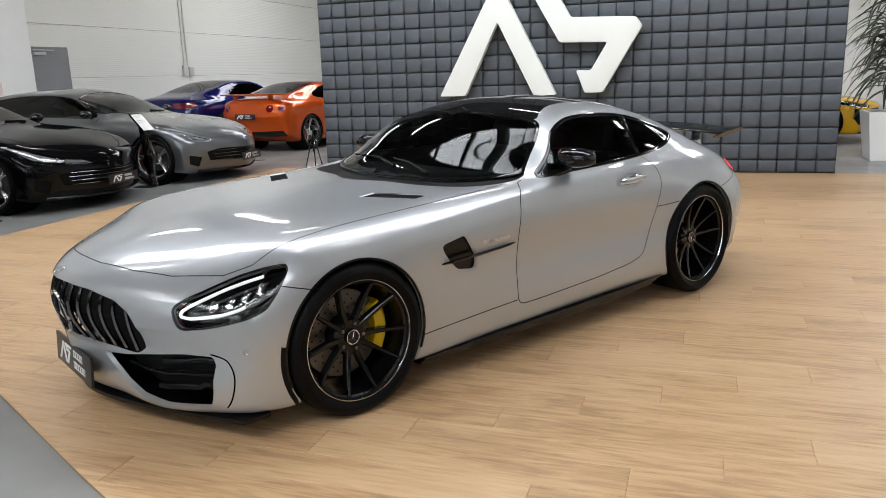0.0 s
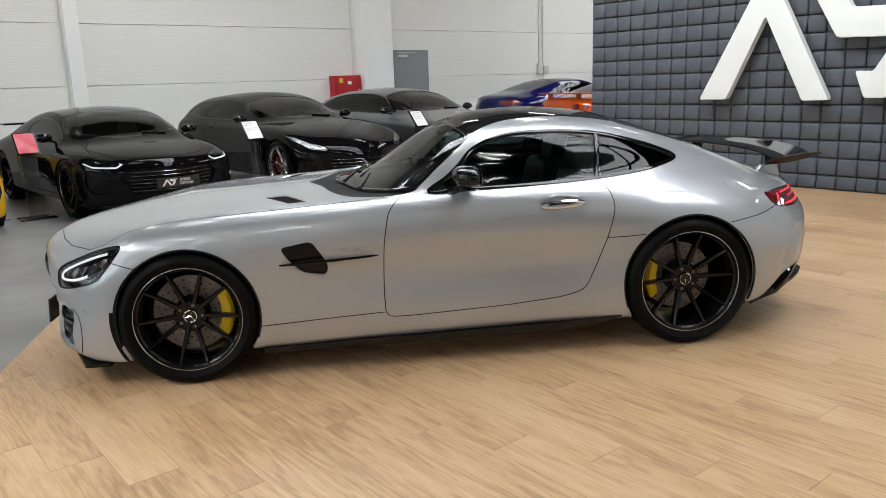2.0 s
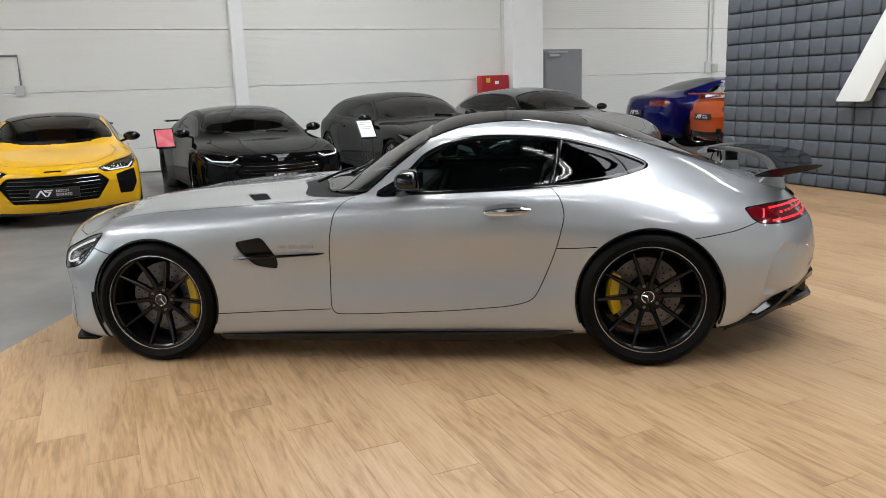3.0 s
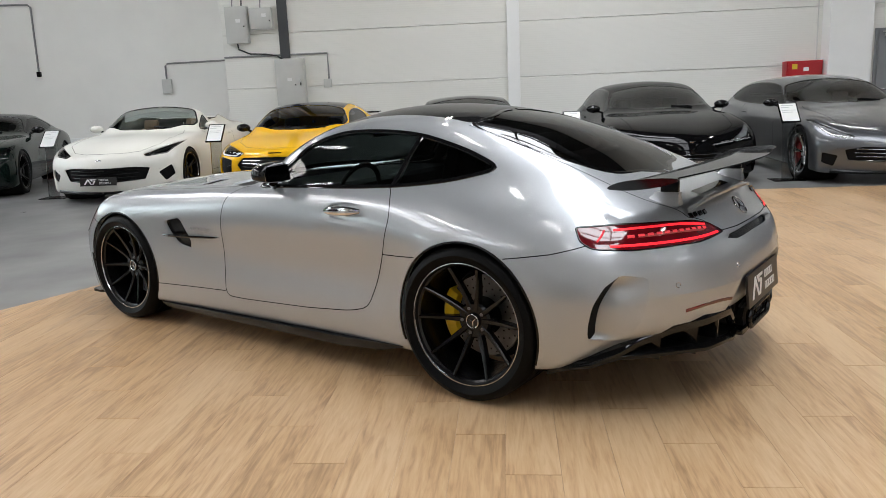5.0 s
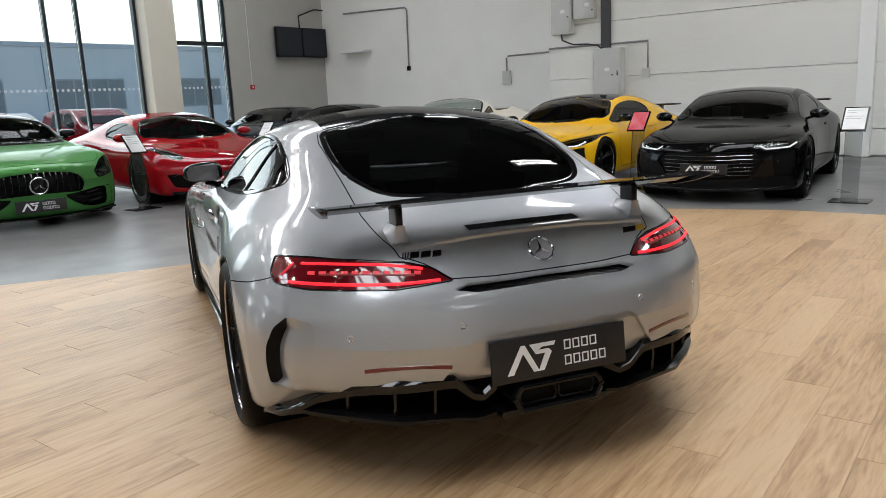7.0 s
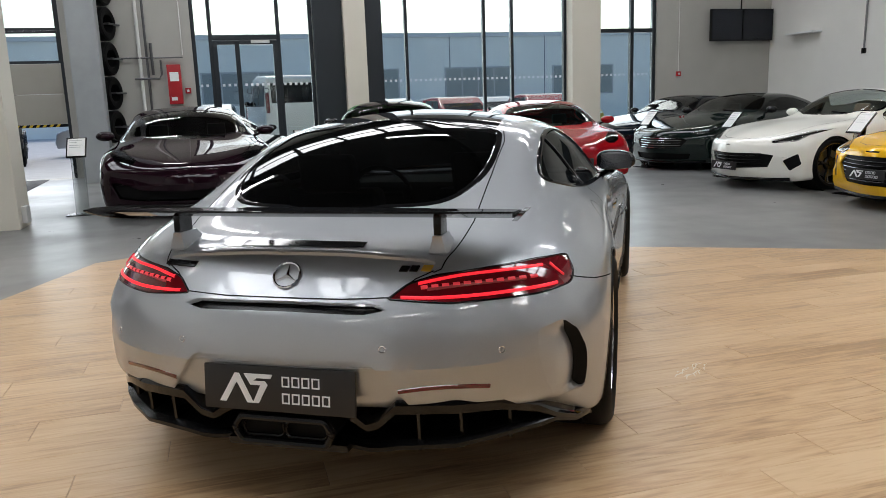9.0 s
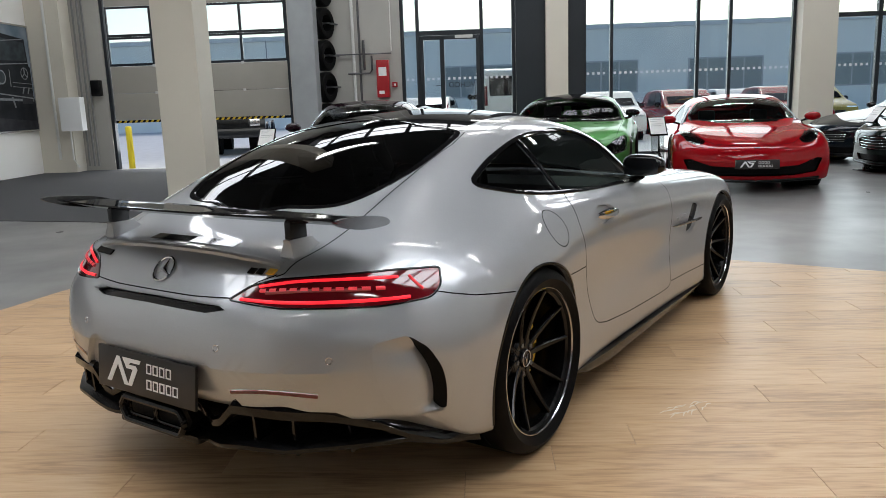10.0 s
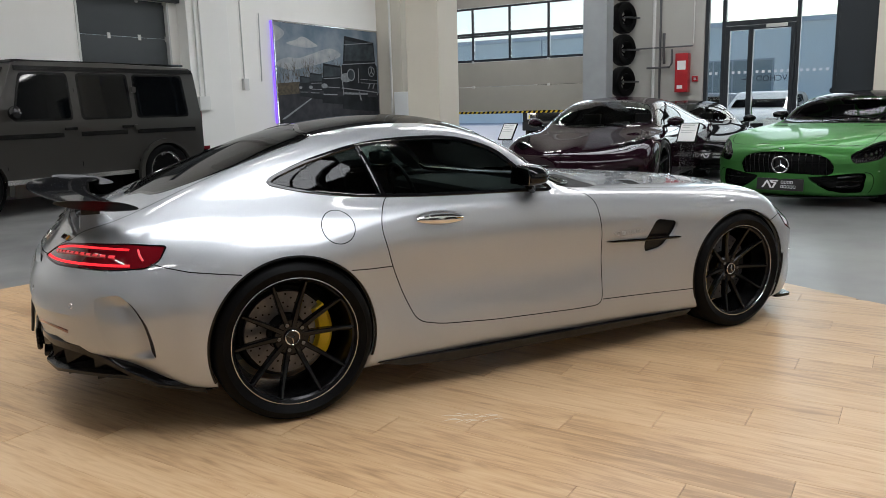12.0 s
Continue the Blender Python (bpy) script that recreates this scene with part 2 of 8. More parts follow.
def rounded(points, seg=6, closed=True):
    """A smooth curve through the points (Catmull-Rom)."""
    pts = [Vector(p) for p in points]
    n = len(pts)
    out = []
    for i in range(n if closed else n - 1):
        p0 = pts[(i - 1) % n] if (closed or i) else pts[0]
        p1, p2 = pts[i], pts[(i + 1) % n]
        p3 = pts[(i + 2) % n] if (closed or i + 2 < n) else pts[-1]
        for k in range(seg):
            t = k / seg
            out.append(0.5 * ((2 * p1) + (p2 - p0) * t + (2 * p0 - 5 * p1 + 4 * p2 - p3) * t * t + (3 * p1 - p0 - 3 * p2 + p3) * t ** 3))
    if not closed:
        out.append(pts[-1])
    return [tuple(p) for p in out]


def corner_round(points, r, seg=4):
    """A polygon with its corners rounded by r."""
    pts = [Vector(p) for p in points]
    n = len(pts)
    out = []
    for i in range(n):
        a, b, c = pts[i - 1], pts[i], pts[(i + 1) % n]
        ra = min(r, (a - b).length * 0.45, (c - b).length * 0.45)
        p, q = b + (a - b).normalized() * ra, b + (c - b).normalized() * ra
        for k in range(seg + 1):
            t = k / seg
            out.append(tuple((1 - t) ** 2 * p + 2 * t * (1 - t) * b + t * t * q))
    return out


def structure(name, bm, material, label="", category="", m=None, smooth=False):
    ob = link(name, mesh_of(name, bm, material, smooth), None, m if m is not None else B)
    return tagged(ob, label=label, category=category, kind="structure")


def empty(name, m, label, category, group=""):
    ob = new(name)
    ob.matrix_basis = m
    return tagged(ob, label=label, category=category, group=group)

# ---- car bodies: a skin drawn through cross-sections, then cut into panels ----
from mathutils.bvhtree import BVHTree


def slopes(xs, ys):
    h = np.diff(xs)
    d = np.diff(ys, axis=0) / h[:, None]
    m = np.zeros_like(ys)
    m[0], m[-1] = d[0], d[-1]
    for i in range(1, len(xs) - 1):
        w1, w2 = 2 * h[i] + h[i - 1], h[i] + 2 * h[i - 1]
        same = d[i - 1] * d[i] > 0
        with np.errstate(divide="ignore", invalid="ignore"):
            hm = (w1 + w2) / (w1 / d[i - 1] + w2 / d[i])
        m[i] = np.where(same, hm, 0)
    return m


def through_points(xs, ys, q, level=False):
    """Monotone cubic through rows ys at xs, at q; level: the last column runs level at both ends."""
    xs, ys = np.asarray(xs, float), np.asarray(ys, float)
    m = slopes(xs, ys)
    if level:
        m[0, -1] = m[-1, -1] = 0
    i = np.clip(np.searchsorted(xs, q, side="right") - 1, 0, len(xs) - 2)
    h = (xs[i + 1] - xs[i])[:, None]
    t = ((q - xs[i])[:, None]) / h
    return ((1 + 2 * t) * (1 - t) ** 2) * ys[i] + t * (1 - t) ** 2 * h * m[i] + t * t * (3 - 2 * t) * ys[i + 1] + t * t * (t - 1) * h * m[i + 1]


def blur(g, axis, times):
    for _ in range(times):
        n = g.shape[axis]
        a = np.take(g, np.clip(np.arange(n) - 1, 0, n - 1), axis)
        b = np.take(g, np.clip(np.arange(n) + 1, 0, n - 1), axis)
        s = 0.25 * a + 0.5 * g + 0.25 * b
        keep = [slice(None)] * g.ndim
        for end in (0, n - 1):
            keep[axis] = end
            s[tuple(keep)] = g[tuple(keep)]
        g = s
    return g


def skin(rows, bow, along=200, across=64, soft=3, flow=14):
    """Half a car's skin (y <= 0). rows: (x, z of the bottom centre, eight (y, z) from the bottom out and up, z of the top centre);
    bow: (x, dx) by which a section's outer end lies behind its middle."""
    net = []
    for x, zb, *mid, zt in rows:
        net.append([(0.0, zb), *mid, (0.0, zt)])
    net = np.array(net, float)
    xs = np.array([r[0] for r in rows])
    # dense along the length, closer where sections change fast
    u = np.concatenate([[0], np.cumsum(np.maximum(np.diff(xs), 0.035))])
    us = np.linspace(0, u[-1], along)
    dense = through_points(u, np.concatenate([net.reshape(len(rows), -1), xs[:, None]], 1), us)
    xq = dense[:, -1]
    sec = dense[:, :-1].reshape(along, -1, 2)
    grid = np.zeros((along, across, 3))
    for i in range(along):
        p = sec[i]
        s = np.concatenate([[0], np.cumsum(np.sqrt(np.maximum(np.linalg.norm(np.diff(p, axis=0), axis=1), 1e-4)))])
        grid[i, :, 1:] = through_points(s, p, np.linspace(0, s[-1], across), True)
        grid[i, :, 0] = xq[i]
    bx = np.interp(xq, [b[0] for b in bow], [b[1] for b in bow])
    bx = blur(bx[:, None], 0, 20)[:, 0]
    far = np.abs(grid[:, :, 1])
    round_nose = (np.sqrt(far ** 2 + 0.0625) - 0.25) / 0.732
    grid[:, :, 0] += bx[:, None] * np.where(bx[:, None] > 0, round_nose, (far / 0.95) ** 3)
    grid = blur(blur(grid, 0, soft), 1, soft)
    # away from nose and tail the lines flow through the stations without kinks
    ends = np.clip(np.minimum(xq - xq[0], xq[-1] - xq) / 0.5 - 0.7, 0, 1)[:, None, None]
    grid += (blur(grid, 0, flow) - grid) * ends
    grid[:, 0, 1] = grid[:, -1, 1] = 0
    grid[:, :, 1] *= -1
    bm = bmesh.new()
    vs = [[bm.verts.new(p) for p in row] for row in grid]
    for i in range(along - 1):
        for k in range(across - 1):
            bm.faces.new((vs[i][k], vs[i][k + 1], vs[i + 1][k + 1], vs[i + 1][k]))
    bmesh.ops.remove_doubles(bm, verts=bm.verts, dist=0.0004)
    bmesh.ops.recalc_face_normals(bm, faces=bm.faces)
    up = max(bm.faces, key=lambda f: f.calc_center_median().z)
    if up.normal.z < 0:
        bmesh.ops.reverse_faces(bm, faces=bm.faces)
    bm.normal_update()
    return bm


AX = {"xz": (0, 2), "xy": (0, 1), "yz": (1, 2)}


def inside(p, poly):
    x, y = p
    hit = False
    n = len(poly)
    for i in range(n):
        (x0, y0), (x1, y1) = poly[i], poly[i - 1]
        if (y0 > y) != (y1 > y) and x < (x1 - x0) * (y - y0) / (y1 - y0) + x0:
            hit = not hit
    return hit


def cut(bm, poly, plane, mark, where=None, only=None):
    """Cuts the outline poly into the skin, seen along the third axis, and marks the faces inside it.
    where: a test on (centre, normal) that keeps to one side of the car; only: marks that may be cut."""
    a, b = AX[plane]
    layer = bm.faces.layers.int["panel"]
    lo = (min(p[0] for p in poly) - 0.03, min(p[1] for p in poly) - 0.03)
    hi = (max(p[0] for p in poly) + 0.03, max(p[1] for p in poly) + 0.03)

    def fits(f):
        c = f.calc_center_median()
        return lo[0] - .05 < c[a] < hi[0] + .05 and lo[1] - .05 < c[b] < hi[1] + .05 and (where is None or where(c, f.normal)) and (only is None or f[layer] in only)
    n = len(poly)
    pool = [f for f in bm.faces if fits(f)]
    for i in range(n):
        p, q = Vector(poly[i - 1]), Vector(poly[i])
        d = q - p
        if d.length < 1e-5:
            continue
        x0, x1 = min(p.x, q.x) - 1e-4, max(p.x, q.x) + 1e-4
        y0, y1 = min(p.y, q.y) - 1e-4, max(p.y, q.y) + 1e-4
        near = []
        for f in pool:
            if not f.is_valid:
                continue
            fa = [v.co[a] for v in f.verts]
            fb = [v.co[b] for v in f.verts]
            if max(fa) >= x0 and min(fa) <= x1 and max(fb) >= y0 and min(fb) <= y1:
                near.append(f)
        if not near:
            continue
        co, no = [0, 0, 0], [0, 0, 0]
        co[a], co[b] = p
        no[a], no[b] = -d.y, d.x
        geom = set(near)
        for f in near:
            geom.update(f.edges)
            geom.update(f.verts)
        r = bmesh.ops.bisect_plane(bm, geom=list(geom), dist=1e-5, plane_co=co, plane_no=no)
        fresh = {g for g in r["geom"] if isinstance(g, bmesh.types.BMFace)}
        pool = [f for f in pool if f.is_valid] + [f for f in fresh if f not in geom]
    got = []
    for f in set(pool):
        if f.is_valid and fits(f):
            c = f.calc_center_median()
            if inside((c[a], c[b]), poly):
                f[layer] = mark
                got.append(f)
    return got


def panels(bm):
    """The cut skin's faces by mark, with the whole skin's normals."""
    bm.normal_update()
    layer = bm.faces.layers.int["panel"]
    groups = {}
    for f in bm.faces:
        groups.setdefault(f[layer], []).append(f)
    return groups


def panel_mesh(name, faces, material, mirrored="", sink=0.0, thick=0.0):
    """A mesh of some of the skin's faces. mirrored: '' as it is, 'flip' for the other side, 'both' joined over the middle."""
    index, co, no, polys = {}, [], [], []
    for f in faces:
        for v in f.verts:
            if v not in index:
                index[v] = len(co)
                co.append(v.co - v.normal * sink)
                no.append(v.normal.copy())
        polys.append([index[v] for v in f.verts])
    n = len(co)
    if thick:
        count = {}
        for f in faces:
            ids = [index[v] for v in f.verts]
            for i in range(len(ids)):
                count[(ids[i - 1], ids[i])] = 1
        rim = [e for e in count if (e[1], e[0]) not in count]
        base = len(co)
        used = {}
        for e in rim:
            for i in e:
                if i not in used:
                    used[i] = len(co)
                    co.append(co[i] - no[i] * thick)
                    no.append(no[i])
        for i, k in rim:
            if abs(co[i].y) > 0.002 or abs(co[k].y) > 0.002:
                polys.append([k, i, used[i], used[k]])
        n = len(co)

    def flip(v):
        return Vector((v.x, -v.y, v.z))
    if mirrored == "flip":
        co, no, polys = [flip(c) for c in co], [flip(c) for c in no], [p[::-1] for p in polys]
    elif mirrored == "both":
        co2, no2 = [flip(c) for c in co], [flip(c) for c in no]
        polys = polys + [[i + n for i in p[::-1]] for p in polys]
        co, no = co + co2, no + no2
        for i, c in enumerate(co):
            if abs(c.y) < 1e-4:
                no[i] = Vector((no[i].x, 0, no[i].z)).normalized()
    me = bpy.data.meshes.new(name)
    me.from_pydata([tuple(c) for c in co], [], polys)
    me.materials.append(material)
    me.polygons.foreach_set("use_smooth", [True] * len(me.polygons))
    me.normals_split_custom_set_from_vertices([tuple(c) for c in no])
    return me


class Skin:
    """Finds points of the outer skin seen along an axis."""

    def __init__(self, bm):
        self.tree = BVHTree.FromBMesh(bm)

    def hit(self, plane, a, b, sign=-1):
        if plane == "xz":
            o, d = Vector((a, -3 if sign < 0 else 3, b)), Vector((0, 1 if sign < 0 else -1, 0))
        elif plane == "xy":
            o, d = Vector((a, b, 3)), Vector((0, 0, -1))
        else:
            o, d = Vector((-5 if sign < 0 else 5, a, b)), Vector((1 if sign < 0 else -1, 0, 0))
        p, n, _, _ = self.tree.ray_cast(o, d)
        if p is None:
            p, n, _, _ = self.tree.find_nearest(o + d * 2.5)
        if n.dot(d) > 0:
            n = -n
        return p, n

    def line(self, pts, plane, sign=-1, step=0.02, closed=False):
        out = []
        m = len(pts)
        for i in range(m if closed else m - 1):
            p, q = Vector(pts[i]), Vector(pts[(i + 1) % m])
            k = max(1, int((q - p).length / step))
            for j in range(k):
                c = p.lerp(q, j / k)
                out.append(self.hit(plane, c.x, c.y, sign))
        if not closed:
            out.append(self.hit(plane, *pts[-1], sign))
        return out


def ribbon(hits, width, lift=0.0012, closed=False, tall=0.0, both=False):
    """A band lying on the skin along hits; tall: a raised half-round moulding."""
    bm = bmesh.new()
    sides = (1, -1) if both else (1,)
    for side in sides:
        rows = []
        n = len(hits)
        for i, (p, nn) in enumerate(hits):
            a = hits[i - 1][0] if (i or closed) else p
            b = hits[(i + 1) % n][0] if (i < n - 1 or closed) else p
            t = (b - a).normalized()
            s = t.cross(nn).normalized() * (width / 2)
            row = [p - s + nn * (-0.002 if tall else lift)]
            if tall:
                row += [p - s * 0.7 + nn * tall * 0.75, p + nn * tall, p + s * 0.7 + nn * tall * 0.75]
            row.append(p + s + nn * (-0.002 if tall else lift))
            rows.append([bm.verts.new((c.x, c.y * side, c.z)) for c in row])
        for i in range(n if closed else n - 1):
            r, q = rows[i], rows[(i + 1) % n]
            for k in range(len(r) - 1):
                bm.faces.new((r[k], r[k + 1], q[k + 1], q[k]) if side > 0 else (r[k + 1], r[k], q[k], q[k + 1]))
    bmesh.ops.recalc_face_normals(bm, faces=bm.faces) if tall else None
    return bm


def mirror_bm(bm):
    """A copy on the car's other side."""
    other = bm.copy()
    for v in other.verts:
        v.co.y = -v.co.y
    bmesh.ops.reverse_faces(other, faces=other.faces)
    return other


def circle(cx, cz, r, n=40):
    return [(cx + r * math.cos(i * 2 * math.pi / n), cz + r * math.sin(i * 2 * math.pi / n)) for i in range(n)]

# ---- the hall ----
def slab(lo, hi, holes=(), axis="u"):
    """A wall between two corners with rectangular openings through it. axis: the wall runs along u or v; holes: (from, to, low, high)."""
    bm = bmesh.new()
    run = 0 if axis == "u" else 1
    cuts = sorted({lo[run], hi[run], *[h[0] for h in holes], *[h[1] for h in holes]})
    ups = sorted({lo[2], hi[2], *[h[2] for h in holes], *[h[3] for h in holes]})
    for a, b in zip(cuts, cuts[1:]):
        z0 = None
        for c, d in zip(ups, ups[1:]):
            solid = not any(h[0] < (a + b) / 2 < h[1] and h[2] < (c + d) / 2 < h[3] for h in holes)
            if solid and z0 is None:
                z0 = c
            if z0 is not None and (not solid or d == ups[-1]):
                top = d if solid else c
                l, g = list(lo), list(hi)
                l[run], g[run], l[2], g[2] = a, b, z0, top
                box_into(bm, l, g)
                z0 = None
    return bm


BAY, STEP = 12.9, -5.2      # the plastered bay in the north-west corner
structure("floor", block((WEST - 0.3, SOUTH - 0.3, -0.3), (EAST + 0.3, BAY + 0.3, -0.012)), CONCRETE, "sealed grey concrete showroom floor, worn and slightly glossy", "floor")
structure("ground", block((-160, -110, -0.6), (WEST - 0.3, 120, -0.05)), ASPHALT, "pale concrete car park outside the showroom", "ground")

# ceiling with rooflights
bm = bmesh.new()
edges = [WEST - 0.3]
for u, half, watts in ROOFLIGHTS:
    edges += [u - half, u + half]
edges.append(EAST + 0.3)
for i in range(0, len(edges), 2):
    box_into(bm, (edges[i], SOUTH - 0.3, HIGH), (edges[i + 1], BAY + 0.3, HIGH + 0.3))
for u, half, watts in ROOFLIGHTS:
    box_into(bm, (u - half, SOUTH - 0.3, HIGH), (u + half, SKY_V[0], HIGH + 0.3))
    box_into(bm, (u - half, SKY_V[1], HIGH), (u + half, BAY + 0.3, HIGH + 0.3))
    k = SKY_V[0] + 1.25
    while k < SKY_V[1] - 0.2:
        box_into(bm, (u - half, k - 0.06, HIGH - 0.02), (u + half, k + 0.06, HIGH + 0.08))
        k += 1.25
    box_into(bm, (u - 0.04, SKY_V[0], HIGH - 0.02), (u + 0.04, SKY_V[1], HIGH + 0.07))
for v in (-5.0, 2.0, 8.5):
    box_into(bm, (WEST, v - 0.15, HIGH - 0.55), (EAST, v + 0.15, HIGH - 0.02))
structure("ceiling", bm, CEILING, "dark grey steel ceiling with glazed rooflight strips", "ceiling")

# hanging strip lights, two tubes each
TUBE_ON = glow("fluorescent_tube", (1.0, 0.99, 0.97), 34.0)


def strip_light(u, v):
    e = empty("strip_light", at(u, v, 6.3), "white hanging strip light with two lit tubes", "lamp", "strip lights")
    part("housing", block((-.11, -.80, 0), (.11, .80, .06), .01), LOGO_WHITE, e)
    for s in (-.06, .06):
        part("lamp_tube", tube([(s, -.74, -.025), (s, .74, -.025)], .017, 8), TUBE_ON, e, "lit tube")
    for y in (-.6, .6):
        part("hanger", tube([(0, y, .05), (0, y, HIGH - 6.3 + .02)], .005, 5), BLACK_SATIN, e)
    return e


lamp0 = strip_light(-12.3, -6.5)
for u in (-12.3, -5.6, -0.3, 7.0, 11.5):
    for v in (-6.5, -3.0, 1.0, 5.6, 9.3):
        if (u, v) != (-12.3, -6.5):
            copy_thing(lamp0, at(u, v, 6.3))

# north wall: a core, the plastered bay and the sandwich panels on it
GATE = (-8.7, -4.35)
wall_n = structure("wall_north", slab((STEP, NORTH + .06, -0.3), (EAST + 0.3, NORTH + 0.36, HIGH)), WALL_SHADE, "white sandwich-panel wall with horizontal joints", "wall")
PANEL_LOW = [0.0, 0.46, 1.58, 2.70, 3.82, 4.94, 6.06, HIGH - .02]
for u0, u1 in ((STEP, .955), (.955, 7.45), (7.45, 13.4), (13.4, EAST)):
    for z0, z1 in zip(PANEL_LOW, PANEL_LOW[1:]):
        part("wall_panel", block((u0 + .003, NORTH, z0 + .005), (u1 - .003, NORTH + .062, z1 - .005), .006, 1), WALL_WHITE, wall_n, smooth=False)
structure("wall_north_bay", slab((WEST - .3, BAY, -.3), (STEP, BAY + .3, HIGH)), WALL_SHADE, "white plastered wall of the corner bay", "wall")
structure("wall_bay_return", block((STEP, NORTH + .36, -.3), (STEP + .3, BAY + .3, HIGH)), WALL_SHADE, "white plastered return of the corner bay", "wall")
# south plaster is set whiter in colour, in place of light washing it
structure("wall_south", slab((WEST - 0.3, SOUTH - 0.3, -0.3), (EAST + 0.3, SOUTH, HIGH), [(-6.25, -4.3, -0.01, 3.4)]), mat("white_washed_wall", (.87, .855, .81), .7, noise_scale=1.3, noise_mix=.3, colour2=(.82, .80, .76), bump=.3, bump_scale=40), "white plastered wall", "wall")
structure("wall_east", slab((EAST, SOUTH, -0.3), (EAST + 0.3, NORTH, HIGH), axis="v"), WALL_WHITE, "white hall end wall", "wall")
structure("wall_west", slab((WEST - 0.3, SOUTH, -0.3), (WEST, BAY, HIGH),
                            [(GATE[0], GATE[1], -0.01, 4.4), (-1.79, .81, -0.01, 5.4), (2.33, 7.01, -0.01, 5.4), (7.77, 9.5, -0.01, 5.4)], axis="v"),
          mat("grey_beige_wall", (.42, .41, .375), .7, noise_scale=1.2, noise_mix=.5, colour2=(.36, .35, .32), bump=.3, bump_scale=30), "grey-beige outer wall with tall glazed openings", "wall")
# white paint brighter than the panels; on the pilaster it stands for stronger light
COLUMN_WHITE = mat("white_column_paint", (.88, .88, .86), .5, noise_scale=2, noise_mix=.1)
structure("pilaster", block((.83, NORTH - .22, 0), (1.08, NORTH + .0, HIGH), .01), COLUMN_WHITE, "white painted steel pilaster", "pillar")
structure("pillar", block((7.07, NORTH - .4, 0), (7.88, NORTH + .0, HIGH), .02), COLUMN_WHITE, "broad white square pillar", "pillar")
structure("pillar_grey", block((-12.42, -4.0, -.012), (-12.02, -3.47, HIGH), .01), mat("galvanised_column", (.36, .38, .39), .5, .2, noise_scale=3, noise_mix=.3), "grey painted steel column beside the gate", "pillar")
CREAM = mat("cream_paint", (.66, .62, .53), .6, noise_scale=1.5, noise_mix=.3, colour2=(.60, .56, .48), bump=.1, bump_scale=60)
for a, b, m_, d in ((.81, 1.47, FRAME_DARK, .12), (1.47, 1.96, CREAM, .3), (1.96, 2.33, FRAME_DARK, .12), (7.01, 7.77, CREAM, .3)):
    structure("window_pier", block((WEST, a + .002, 0), (WEST + d, b - .002, HIGH), .008), m_, "anthracite clad pier between windows" if m_ is FRAME_DARK else "cream painted pier between windows", "pillar")
structure("free_pillar", block((-6.28, -4.28, -.012), (-5.72, -3.72, HIGH), .012), CREAM, "cream painted free-standing square pillar", "pillar")
structure("wall_pier", block((-7.5, SOUTH, -.012), (-6.45, SOUTH + .28, HIGH), .01), WALL_SHADE, "plastered pier beside the garage door", "pillar")
structure("wall_corner_pier", block((WEST, SOUTH, -.012), (WEST + .45, SOUTH + .8, HIGH), .01), CREAM, "cream painted corner pier beside the gate", "pillar")
bb = mat("grey_skirting", (.30, .30, .30), .5)
structure("baseboard_bay", block((WEST, BAY - .015, -.012), (STEP, BAY, .08)), bb, "grey skirting strip", "baseboard")


# glass front
def glazing(name, v0, v1, top, mullions, transoms=(), label="", w=.07, strip=True):
    e = empty(name, at(WEST - .12, 0, 0), label, "window")
    e["kind"] = "structure"
    tagged(e, label=label, category="window", kind="structure")

    def bar(nm, lo, hi):
        part(nm, block((-.05, lo[0], lo[1]), (.07, hi[0], hi[1]), .006, 1), FRAME_DARK, e)
    bar("window_frame", (v0, 0), (v0 + w, top))
    bar("window_frame", (v1 - w, 0), (v1, top))
    bar("window_frame", (v0 + w, top - w), (v1 - w, top))
    bar("window_frame", (v0 + w, -.01), (v1 - w, .06))
    posts = [v0 + w / 2, *mullions, v1 - w / 2]
    for m_ in mullions:
        bar("mullion", (m_ - w / 2, .06), (m_ + w / 2, top - w))
    for a, b in zip(posts, posts[1:]):
        lows = [.06, *[z for z, s in transoms if s is None or s[0] - .05 < a and b < s[1] + .05], top - w]
        for z in lows[1:-1]:
            bar("transom", (a + w / 2, z - .05), (b - w / 2, z + .05))
        for k, (c, d) in enumerate(zip(lows, lows[1:])):
            pane = part("pane", block((0, a + w / 2, c + (.05 if k else 0)), (.008, b - w / 2, d - (.05 if d != top - w else 0))), GLASS_WINDOW, e, smooth=False)
            pane.visible_shadow = False
        if strip:
            bm = bmesh.new()
            y = a + w / 2 + .05
            while y < b - w / 2 - .04:
                box_into(bm, (.010, y - .028, 1.82), (.012, y + .028, 1.876))
                y += .12
            if len(bm.verts) > 0:
                tagged(part("marking_squares", bm, PAPER, e, "row of small white warning squares", smooth=False), label="row of small white warning squares", kind="stuff")
            else:
                bm.free()
    return e


entrance = glazing("window_1", -1.79, .81, 5.4, [-1.40, .05], [(2.86, (-1.45, .1))], "dark framed glazed entrance with a door", .08)
door = part("door_leaf_frame", block((-.03, -1.36, .01), (.10, -1.27, 2.80), .006, 1), FRAME_DARK, entrance)
part("door_leaf_frame", block((-.03, -.90, .01), (.10, -.80, 2.80), .006, 1), FRAME_DARK, entrance)
part("door_leaf_frame", block((-.03, -.08, .01), (.10, .01, 2.80), .006, 1), FRAME_DARK, entrance)
part("door_leaf_frame", block((-.03, -1.27, 2.71), (.10, -.08, 2.80), .006, 1), FRAME_DARK, entrance)
